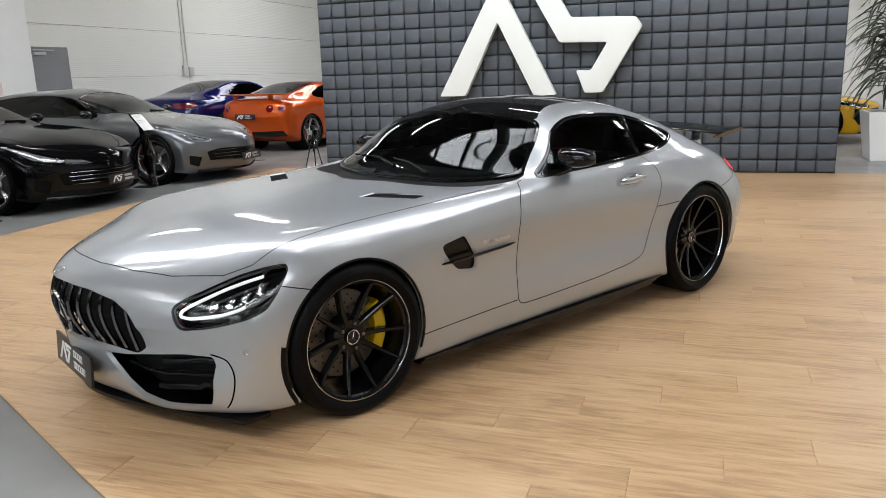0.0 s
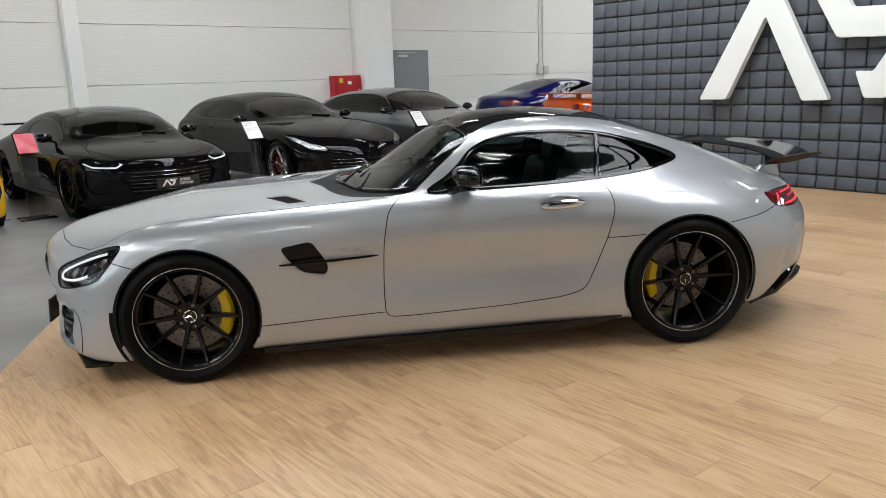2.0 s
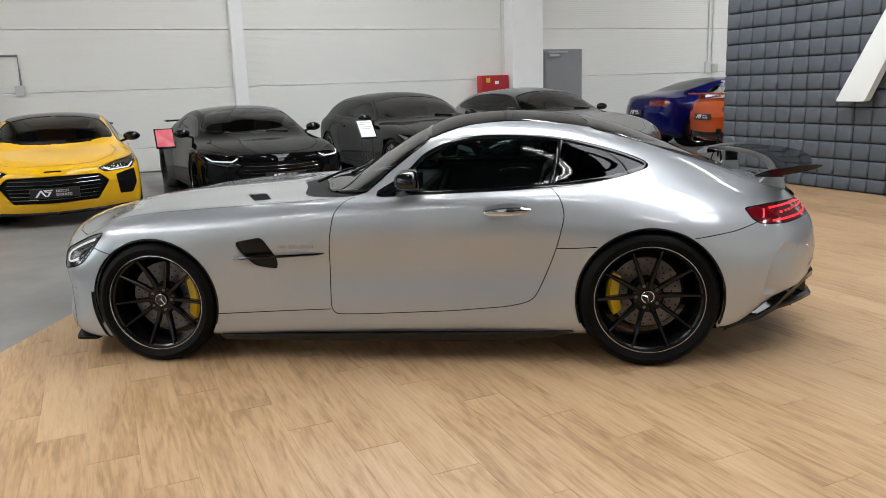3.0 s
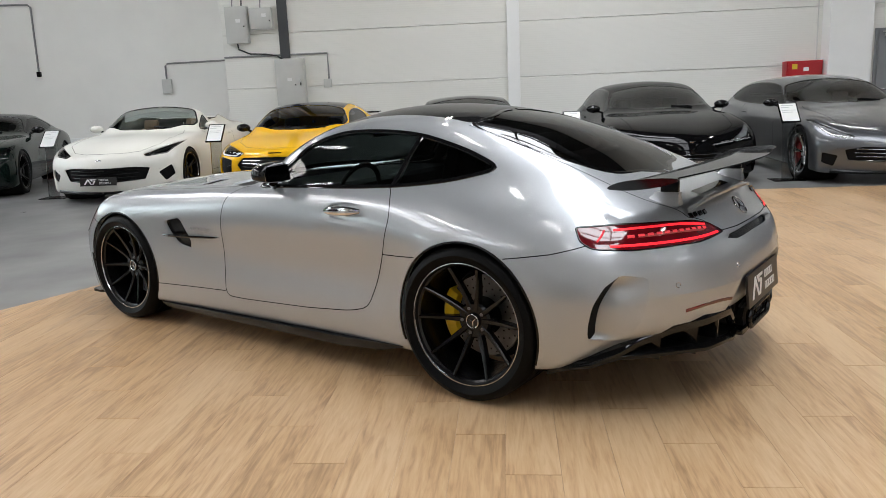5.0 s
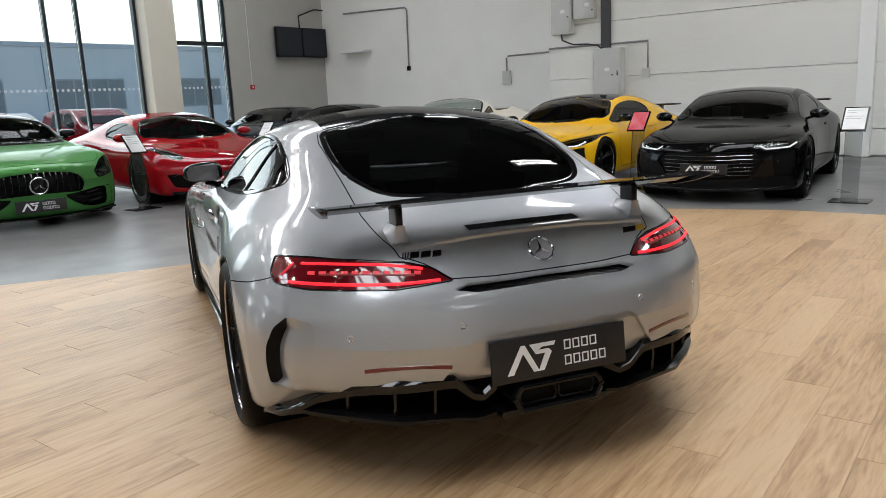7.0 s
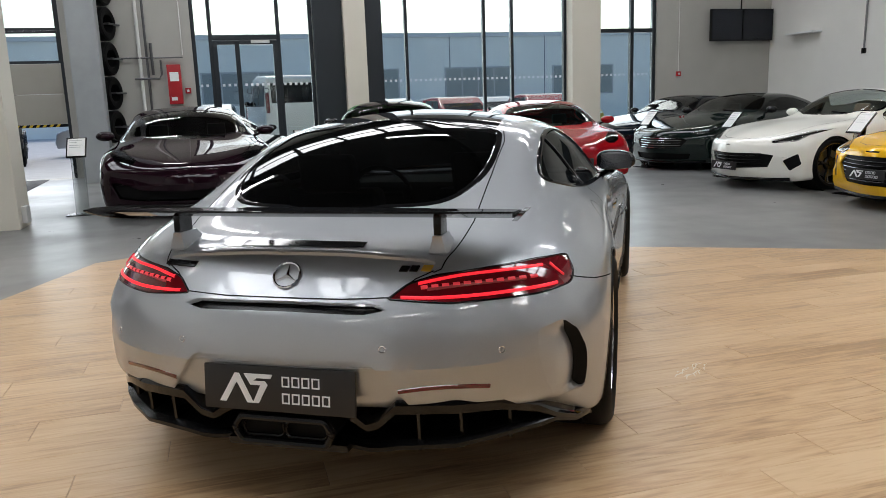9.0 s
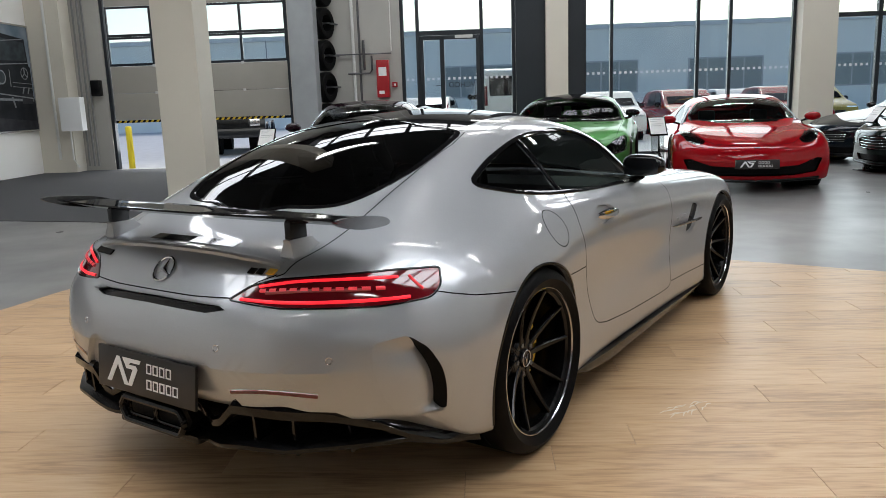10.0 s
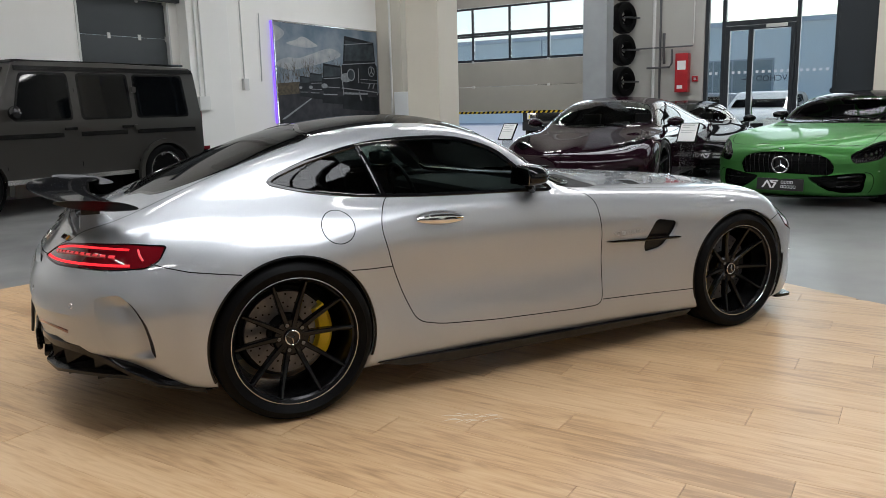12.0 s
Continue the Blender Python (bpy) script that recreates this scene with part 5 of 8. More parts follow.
on_car("cabin_floor", block((-.35, -.78, .28), (1.25, .78, .34), .02), BLACK_MATT)
bm = block((-.42, -.76, .62), (.10, .76, .86), .06, 3)
on_car("dashboard", bm, LEATHER, "black leather dashboard")
on_car("centre_console", block((0, -.14, .32), (.95, .14, .66), .05, 3), LEATHER)
on_car("parcel_shelf", block((.98, -.72, .62), (1.75, .72, .80), .05, 3), BLACK_MATT)
for y in (-.38, .38):
    bm = bmesh.new()
    box_into(bm, (.22, y - .25, .36), (.72, y + .25, .52), .07, 3)
    on_car("seat", bm, LEATHER, "black leather sports seat")
    bm = bmesh.new()
    box_into(bm, (.68, y - .24, .42), (.82, y + .24, .92), .06, 3)
    box_into(bm, (.74, y - .14, .90), (.84, y + .14, 1.09), .045, 3)
    for v in bm.verts:
        v.co.x += (v.co.z - .42) * .28
    on_car("backrest", bm, LEATHER)
bm = bmesh.new()
tube_into(bm, [(.20, -.38 + .175 * math.cos(a * math.pi / 16), .80 + .165 * math.sin(a * math.pi / 16)) for a in range(32)], .014, 8, True)
box_into(bm, (.18, -.50, .785), (.20, -.26, .815), .006)
for v in bm.verts:
    v.co.x += (v.co.z - .80) * .35
on_car("steering_wheel", bm, LEATHER, "black leather steering wheel")
on_car("inside_mirror", block((.10, -.11, 1.10), (.125, .11, 1.15), .012), BLACK_GLOSS)
for k in (0, 1):
    on_car("wiper", tube([(-.50 + .10 * k, -.45 + .42 * k, .925), (-.42 + .08 * k, -.20 + .40 * k, .955), (-.36, .02 + .40 * k, .962)], [.010, .007, .005], 6), BLACK_SATIN)

front_wheel = wheel_parts("main_front", .337, .275, .258, 10, BLACK_SATIN, ALLOY, YELLOW_CAL, True, False, True, 1, .195, True)
rear_wheel = wheel_parts("main_rear", .351, .325, .270, 10, BLACK_SATIN, ALLOY, YELLOW_CAL, True, False, True, -1, .185, True)
for side in (-1, 1):
    put_wheel(car, front_wheel, -1.315, side * .838, .337, 0.3)
    put_wheel(car, rear_wheel, 1.315, side * .828, .351, 0.9)

# ---- the other cars: nose at x = 0, tail at x = length ----
def ramp(points, x):
    xs = np.array([p[0] for p in points], float)
    ys = np.array([[p[1]] for p in points], float)
    return float(through_points(xs, ys, np.array([min(max(x, xs[0]), xs[-1])]))[0, 0])


def coupe_rows(spec):
    """Sections from the side view: top line, belt line, underside and plan width."""
    L, W = spec["length"], spec["width"] / 2
    xs = sorted({0, .017, .06, .15, .33, .58, L - .5, L - .3, L - .15, L - .07, L - .02, L, *[.58 + (L - 1.08) * i / 14 for i in range(15)]})
    low = [(0, spec["nose_z"]), (.017, .27), (.06, .16), (.15, .125), (.6, .13), (L - .5, .17), (L - .2, .26), (L - .06, .32), (L - .02, .38), (L, spec["tail_z"])]
    plan = spec.get("plan") or [(0, .76), (.017, .86), (.06, .925), (.15, .965), (.45, .99), (.9, 1.0), (L * .5, .97), (L - 1.0, 1.0), (L - .4, .985), (L - .15, .96), (L - .06, .93), (L - .02, .86), (L, .78)]
    rows = []
    for x in xs:
        zt, zl, w = ramp(spec["top"], x), ramp(low, x), W * ramp(plan, x)
        zb = min(ramp(spec["belt"], x), zt - .004)
        zt += max(0, zt - zb - .05) * (spec.get("rise", 1) - 1)
        h = zb - zl
        c = min(1, max(0, (zt - zb - .04) / .16))
        c = c * c * (3 - 2 * c)
        rw = spec.get("rail", .60)
        rail = (w * (.47 + (rw - .47) * c), (zt - .012 * (1 - c)) * (1 - c) + (zb + (zt - zb) * spec.get("arch", .78)) * c)
        rows.append((x, zl, (w * .78, zl), (w * .965, zl + .05 * h), (w * .992, zl + .28 * h), (w, zl + .52 * h), (w * .99, zl + .76 * h), (w * .945, zl + .92 * h), (w * (.80 + .07 * c), zb), rail, zt))
    return rows


def build_car(name, m, spec, label, group=""):
    """A parked car cut out of its skin, as one thing with its parts."""
    L = spec["length"]
    sk = skin(coupe_rows(spec), [(0, spec.get("bow", .42)), (.2, .34), (.5, .15), (.9, 0), (L - .8, 0), (L - .4, -.10), (L, -.32)], 150, 56, 2)
    sk.faces.layers.int.new("panel")
    shp = Skin(sk)
    paint_m = spec["paint"]
    fx, rx = spec["axles"]
    screen = corner_round(spec["screen"], .06, 3)
    cut(sk, screen, "xy", 3, on_top)
    if "roof" in spec:
        cut(sk, corner_round(spec["roof"], .04, 3), "xy", 4, on_top)
    if "back" in spec:
        cut(sk, corner_round(spec["back"], .06, 3), "xy", 5, on_top)
    cut(sk, rounded(spec["windows"], 3), "xz", 2, out_side)
    for i, (plane, pts, material, sink, kind) in enumerate(spec["cuts"]):
        side = {"front": lambda c, n: c.x < 1.3, "tail": lambda c, n: c.x > L - .9, "flank": out_side}[spec["where"][i]]
        if plane == "xy":
            side = lambda c, n: n.z > .1 and c.x < 1.4 and c.z > .35
        cut(sk, corner_round(pts, .02, 3), plane, 30 + i, side)
    for x in (fx, rx):
        cut(sk, circle(x, spec["r"], spec["r"] + .022, 36), "xz", 20, lambda c, n: c.y < -.5)
    g = panels(sk)
    e = empty(name, m, label, "car", group)

    def put(nm, mark, material, mode, sink=0.0, thick=0.0, lab=""):
        if mark not in g:
            return []
        modes = ["both"] if mode == "both" else ["", "flip"]
        return [tagged(link(nm, panel_mesh(nm, g[mark], material, f, sink, thick), e), label=lab) for f in modes]
    put("body_shell", 0, paint_m, "both", thick=.02)
    put("side_window", 2, spec.get("glass", GLASS_DARK), "pair", .003)
    put("windscreen", 3, GLASS_CAR, "both", .003)
    if not spec.get("open"):
        put("roof_panel", 4, spec.get("roof_paint", paint_m), "both")
        put("rear_window", 5, GLASS_DARK, "both", .002)
    for i, (plane, pts, material, sink, kind) in enumerate(spec["cuts"]):
        obs = put(kind, 30 + i, material, "both" if max(p[1 if plane == "xy" else 0] for p in pts) > .01 and plane != "xz" else "pair", sink)
        if kind == "headlight":
            hl = [p for p in pts]
            c = Vector((sum(p[0] for p in hl) / len(hl), sum(p[1] for p in hl) / len(hl)))
            inner = [tuple(c + (Vector(p) - c) * .72) for p in hl[:max(3, len(hl) // 2 + 1)]]
            hits = sunk(shp.line(inner, plane, -1, .03), .008)
            for k, ob in enumerate(obs):
                bar = ribbon(hits, .016, tall=.006)
                part("light_bar", mirror_bm(bar) if k else bar, spec.get("lamp_bar", CHROME), ob, "bright lamp strip")
                lens = panel_mesh("lens", g[30 + i], GLASS_LAMP, "flip" if k else "", .001)
                link("lens", lens, ob)
        if kind == "tail_light":
            hits = shp.line([tuple(Vector(p) * 1) for p in spec["tail_line"]], plane, 1, .03)
            for k, ob in enumerate(obs):
                bar = ribbon(hits, .02, tall=.004)
                part("lit_band", mirror_bm(bar) if k else bar, RED_GLOW if spec.get("lit") else RED_LENS, ob)
    both = [ribbon(shp.line(rounded(spec["windows"], 3), "xz", -1, .05, True), .022, closed=True, tall=.004)]
    part("window_trim", both[0], BLACK_GLOSS, e)
    part("window_trim", mirror_bm(ribbon(shp.line(rounded(spec["windows"], 3), "xz", -1, .05, True), .022, closed=True, tall=.004)), BLACK_GLOSS, e)
    edge = [p for p in screen if p[1] < .001]
    base = min(p[0] for p in edge)
    for k in (0, 1):
        rim = ribbon(shp.line(edge, "xy", 0, .05), .032, tall=.003)
        part("windscreen_edge", mirror_bm(rim) if k else rim, BLACK_GLOSS, e)
        bonnet = ribbon(shp.line([(.16, 0), (.22, -.25), (.36, -.48), (.62, -.66), (base - .25, -.72), (base - .02, -.66)], "xy", 0, .05), .006, .001)
        part("bonnet_joint", mirror_bm(bonnet) if k else bonnet, VOID, e, "", False)
        x0 = spec["door"][-1][0] - .28
        hits = shp.line([(x0, spec["cabin"][2] - .10), (x0 + .20, spec["cabin"][2] - .095)], "xz", -1, .05)
        grip = ribbon(hits, .028, tall=.016)
        part("door_handle", mirror_bm(grip) if k else grip, paint_m, e)
    part("wiper", ribbon(shp.line([(base + .05, -.44), (base + .08, -.14)], "xy", 0, .05), .018, tall=.02), BLACK_SATIN, e)
    door = spec["door"]
    for k in (0, 1):
        line = ribbon(shp.line(door, "xz", -1, .05), .006, .001)
        part("door_joint", mirror_bm(line) if k else line, VOID, e, "", False)
    # slats across the grille
    for y, z0, z1, n, material in spec.get("slats", []):
        for i in range(n):
            z = z0 + (z1 - z0) * i / max(1, n - 1)
            hits = [(p + nn * -.012, nn) for p, nn in shp.line([(-y * (1 - .1 * abs(i - n / 2) / n), z), (-y * .5, z - .004), (0, z - .005)], "yz", -1, .05)]
            part("grille_slat", ribbon(hits, .012, tall=.008, both=True), material, e)
    if "plate" in spec:
        x, z = spec["plate"]
        dealer_plate(e, pose(x, 0, z, -4, 0, -90 if x < 1 else 90), .52, .115)
    if "ring_badge" in spec:
        hits = shp.line([(-spec.get("badge_wide", .035), spec["ring_badge"]), (0, spec["ring_badge"])], "yz", -1, .02)
        part("bonnet_emblem", ribbon(hits, .022, tall=.004, both=True), spec.get("badge_paint", BLACK_GLOSS), e)
    # mirrors
    mx, my, mz = spec["mirror"]
    my -= .07
    for s in (-1, 1):
        bm = bmesh.new()
        bmesh.ops.create_uvsphere(bm, u_segments=14, v_segments=8, radius=1.0)
        for v in bm.verts:
            v.co = Vector((mx + v.co.x * (.09 if v.co.x < 0 else .04), s * my + v.co.y * .11, mz + v.co.z * .062))
        mo = part("wing_mirror", bm, spec.get("mirror_paint", BLACK_GLOSS), e)
        part("mirror_arm", tube([(mx, s * (my - .16), mz - .07), (mx, s * (my - .04), mz - .03)], .018, 6), BLACK_SATIN, mo)
    wf = wheel_parts(spec["wheel"], spec["r"], .27, spec["r"] * .76, spec.get("spokes", 10), spec.get("rim", BLACK_SATIN), ALLOY, spec.get("caliper", BLACK_SATIN), False, spec.get("pairs", False), False)
    for s in (-1, 1):
        put_wheel(e, wf, fx, s * (spec["width"] / 2 - .145), spec["r"], .4)
        put_wheel(e, wf, rx, s * (spec["width"] / 2 - .145), spec["r"], .7)
    for x in (fx, rx):
        for k in (0, 1):
            bm = bmesh.new()
            bmesh.ops.create_cone(bm, cap_ends=True, segments=28, radius1=spec["r"] + .03, radius2=spec["r"] + .03, depth=.42, matrix=pose(x, -(spec["width"] / 2 - .25), spec["r"], 90, 0, 0))
            bmesh.ops.delete(bm, geom=[f for f in bm.faces if f.normal.y < -.5], context="FACES_ONLY")
            bmesh.ops.reverse_faces(bm, faces=bm.faces)
            if k:
                bm = mirror_bm(bm)
            part("arch_liner", bm, BLACK_MATT, e)
    # cabin
    c0, c1, zb = spec["cabin"]
    part("cabin_floor", block((c0, -.70, .25), (c1, .70, .42), .02), BLACK_MATT, e)
    part("dashboard", block((c0 - .25, -.68, zb - .22), (c0 + .15, .68, zb - .02), .05), spec.get("trim", LEATHER), e)
    for y in (-.37, .37):
        bm = bmesh.new()
        box_into(bm, (c0 + .62, y - .23, .40), (c0 + .76, y + .23, zb + .02), .05)
        box_into(bm, (c0 + .72, y - .12, zb), (c0 + .80, y + .12, zb + .17), .035)
        for v in bm.verts:
            v.co.x += (v.co.z - .4) * .25
        part("seat", bm, spec.get("trim", LEATHER), e)
    part("splitter", ribbon(shp.line([(-.80, .16), (-.5, .15), (0, .15)], "yz", -1, .06), .05, tall=.02, both=True), BLACK_SATIN, e)
    if "wing" in spec:
        wx, wy, wz = spec["wing"]
        bm = block((wx - .14, -wy, wz - .015), (wx + .14, wy, wz + .015), .012)
        part("rear_wing", bm, spec.get("wing_paint", BLACK_GLOSS), e)
        for s in (-1, 1):
            part("wing_post", block((wx - .06, s * wy * .62 - .02, wz - .16), (wx + .06, s * wy * .62 + .02, wz - .01), .01), spec.get("wing_paint", BLACK_GLOSS), e)
    sk.free()
    return e


def repaint(ob, m, swaps, label):
    """The same model again in other colours."""
    twin = copy_thing(ob, m)
    twin["label"] = label
    for o in (twin, *twin.children_recursive):
        for slot in o.material_slots:
            if slot.material in swaps:
                fresh = swaps[slot.material]
                slot.link = "OBJECT"
                slot.material = fresh
    return twin


def facing(u, v, heading):
    """The pose of a car whose nose is at (u, v) in the hall's plan and looks along heading (degrees)."""
    return at(u, v, 0, heading + 180)

P_YEL, P_BLK, P_GRY = paint("yellow_paint", (.80, .44, .012)), paint("black_paint", (.0025, .0025, .0028), gloss=1.38), paint("titanium_grey_paint", (.13, .135, .145), .85, .32, .1)
P_WHT, P_RED, P_GRN = paint("pearl_white_paint", (.78, .77, .71)), paint("red_paint", (.30, .004, .008)), paint("matt_green_paint", (.062, .215, .055), .5, .42, .1)
P_PUR, P_DGR, P_DBL = paint("aubergine_black_paint", (.012, .0035, .007), gloss=1.34), paint("dark_green_paint", (.004, .010, .008), gloss=1.45), paint("dark_petrol_paint", (.004, .008, .013), gloss=1.45)
P_BLU, P_ORG, P_GGR = paint("royal_blue_paint", (.004, .005, .075), .2), paint("copper_orange_paint", (.50, .075, .008), .4, .3, .1), mat("matt_grey_wrap", (.046, .0435, .039), .30, .45, noise_scale=2, noise_mix=.1)
P_BLK.node_tree.nodes["Principled BSDF"].inputs["Coat Weight"].default_value = .6
P_GRN.node_tree.nodes["Principled BSDF"].inputs["Coat Weight"].default_value = .4
RED_CAL = mat("caliper_red", (.22, .012, .012), .4)
TAN = mat("tan_leather", (.30, .20, .13), .5)
DARK_LAMP = BLACK_GLOSS
LAMP_SILVER = mat("lamp_reflector", (.52, .53, .54), .25, .3, noise_scale=18, noise_mix=.6, colour2=(.10, .10, .11))

R8 = dict(lamp_bar=WHITE_GLOW, badge_wide=.09, rise=1.10, length=4.43, width=1.94, nose_z=.48, tail_z=.62, paint=P_YEL, roof_paint=BLACK_GLOSS, r=.345, axles=(.96, 3.61), wheel="r8", spokes=5, pairs=True, bow=.36,
          top=[(0, .48), (.017, .60), (.06, .655), (.15, .69), (.5, .77), (.9, .83), (1.15, .87), (1.35, .96), (1.7, 1.115), (2.05, 1.215), (2.4, 1.245), (2.8, 1.225), (3.3, 1.13), (3.9, .98), (4.25, .90), (4.36, .86), (4.41, .74), (4.43, .62)],
          belt=[(0, .47), (.017, .585), (.06, .64), (.15, .675), (.5, .745), (.9, .795), (1.3, .83), (2.0, .85), (2.8, .88), (3.4, .90), (4.0, .87), (4.3, .82), (4.36, .80), (4.41, .70), (4.43, .61)], rail=.62, arch=.87,
          screen=[(1.17, .03), (1.22, -.35), (1.42, -.68), (1.6, -.70), (1.9, -.58), (1.98, -.3), (2.0, .03)], roof=[(2.01, .03), (1.99, -.3), (1.93, -.585), (2.3, -.57), (2.75, -.53), (2.8, -.3), (2.82, .03)],
          back=[(2.83, .03), (2.81, -.3), (2.77, -.50), (3.2, -.46), (3.7, -.40), (3.8, .03)],
          windows=[(1.50, .87), (1.68, .99), (1.95, 1.10), (2.3, 1.145), (2.65, 1.12), (2.85, 1.03), (2.75, .92), (2.2, .885)],
          cuts=[("yz", [(-.46, .640), (-.56, .580), (-.86, .605), (-.93, .665), (-.93, .755), (-.70, .712)], BLACK_GLOSS, .03, "headlight"),
                ("yz", [(.03, .590), (-.50, .578), (-.60, .48), (-.46, .27), (.03, .265)], BLACK_MATT, .03, "grille"),
                ("yz", [(-.67, .545), (-.90, .60), (-.925, .42), (-.86, .30), (-.70, .30)], BLACK_MATT, .03, "side_intake")], where=["front"] * 3,
          door=[(1.45, .86), (1.42, .40), (1.5, .25), (2.5, .25), (2.72, .45), (2.75, .88)], slats=[(.50, .32, .54, 6, DARK_CHROME)], plate=(-.03, .40), ring_badge=.635, mirror=(1.62, 1.02, .93), cabin=(1.4, 2.8, .86), wing=(4.15, .78, 1.04))
yellow_car = build_car("sports_car", facing(-2.32, 5.33, -90), R8, "bright yellow mid-engined sports car with black roof", "parked cars")
repaint(yellow_car, facing(.33, 5.2, -86), {P_YEL: P_BLK}, "glossy black mid-engined sports car with rear wing")

GTC = dict(length=4.92, width=1.98, nose_z=.46, tail_z=.6, paint=P_BLK, r=.355, axles=(1.02, 4.01), wheel="gtc", spokes=5, pairs=True, rim=ALLOY, caliper=RED_CAL, bow=.46,
           top=[(0, .46), (.017, .56), (.06, .61), (.15, .66), (.5, .77), (1.0, .87), (1.5, .935), (1.75, .97), (2.0, 1.08), (2.4, 1.25), (2.8, 1.355), (3.2, 1.383), (3.8, 1.35), (4.3, 1.25), (4.65, 1.10), (4.8, .98), (4.9, .80), (4.92, .6)],
           belt=[(0, .45), (.017, .54), (.06, .59), (.15, .64), (.5, .75), (1.0, .85), (1.6, .915), (2.4, .93), (3.4, .96), (4.0, 1.0), (4.5, .99), (4.8, .90), (4.9, .76), (4.92, .59)], rail=.66, arch=.84,
           screen=[(1.72, .03), (1.76, -.35), (1.95, -.70), (2.15, -.74), (2.5, -.61), (2.58, -.3), (2.6, .03)], roof=[(2.61, .03), (2.59, -.3), (2.53, -.61), (3.2, -.60), (3.9, -.56), (4.05, -.3), (4.08, .03)], back=[(4.09, .03), (4.06, -.3), (3.98, -.54), (4.4, -.50), (4.7, -.4), (4.74, .03)],
           windows=[(2.05, .955), (2.3, 1.10), (2.6, 1.235), (3.1, 1.28), (3.7, 1.255), (4.1, 1.16), (4.25, 1.06), (3.6, .99), (2.8, .965)],
           cuts=[("yz", [(-.56, .60), (-.62, .565), (-.80, .60), (-.905, .71), (-.925, .80), (-.88, .795), (-.74, .69)], LAMP_SILVER, .03, "headlight"),
                 ("yz", [(.03, .455), (-.50, .47), (-.68, .43), (-.64, .30), (.03, .262)], BLACK_MATT, .04, "grille"),
                 ("yz", [(-.74, .36), (-.90, .40), (-.90, .27), (-.78, .22)], BLACK_MATT, .03, "side_intake")], where=["front"] * 3,
           door=[(2.0, .94), (1.92, .45), (2.0, .27), (3.2, .28), (3.42, .55), (3.45, .96)], slats=[(.58, .30, .44, 4, DARK_CHROME)], plate=(-.03, .32), ring_badge=.60, badge_paint=CHROME, mirror=(2.1, 1.03, 1.0), cabin=(1.95, 4.0, .94))
black_tourer = build_car("grand_tourer", facing(3.15, 5.2, -88), GTC, "glossy black four-seat grand tourer with silver wheels", "parked cars")
repaint(black_tourer, facing(5.7, 5.0, -88), {P_BLK: P_GRY}, "titanium grey four-seat grand tourer beside a price stand")

PORT = dict(rise=1.10, length=4.59, width=1.94, nose_z=.46, tail_z=.6, paint=P_WHT, r=.345, axles=(.98, 3.65), wheel="port", spokes=5, pairs=True, bow=.46, open=True, glass=GLASS_CLEAR, trim=TAN,
            top=[(0, .46), (.017, .58), (.06, .635), (.15, .68), (.5, .79), (1.0, .87), (1.45, .92), (1.62, .95), (1.9, 1.09), (2.2, 1.225), (2.5, 1.29), (2.9, 1.27), (3.3, 1.15), (3.7, 1.05), (4.2, .98), (4.45, .92), (4.56, .78), (4.59, .6)],
            belt=[(0, .45), (.017, .56), (.06, .615), (.15, .66), (.5, .77), (1.0, .85), (1.6, .90), (2.4, .91), (3.2, .95), (3.8, .98), (4.3, .92), (4.5, .84), (4.56, .74), (4.59, .59)], rail=.62, arch=.87,
            screen=[(1.60, .03), (1.64, -.35), (1.84, -.70), (2.02, -.72), (2.28, -.60), (2.33, -.3), (2.35, .03)], roof=[(2.40, .03), (2.39, -.3), (2.33, -.62), (2.5, -.74), (2.9, -.74), (3.25, -.66), (3.5, -.5), (3.55, .03)],
            windows=[(1.92, .93), (2.1, 1.03), (2.32, 1.13), (2.36, 1.10), (2.36, .94), (2.2, .93)],
            cuts=[("yz", [(-.52, .665), (-.58, .63), (-.82, .655), (-.90, .76), (-.905, .815), (-.86, .80)], DARK_LAMP, .03, "headlight"),
                  ("yz", [(.03, .50), (-.45, .50), (-.63, .475), (-.56, .31), (.03, .27)], BLACK_MATT, .04, "grille"),
                  ("yz", [(-.72, .40), (-.88, .50), (-.915, .36), (-.80, .27)], BLACK_MATT, .03, "side_intake")], where=["front"] * 3,
            door=[(1.9, .92), (1.85, .45), (1.95, .27), (2.85, .28), (3.05, .55), (3.05, .94)], slats=[(.5, .32, .46, 4, BLACK_SATIN)], plate=(-.03, .325), ring_badge=.605, badge_paint=CHROME, mirror=(2.0, 1.03, .98), mirror_paint=P_WHT, cabin=(1.85, 3.3, .91))
build_car("convertible", facing(-4.85, 5.4, -88), PORT, "pearl white open convertible with dark wheels", "parked cars")

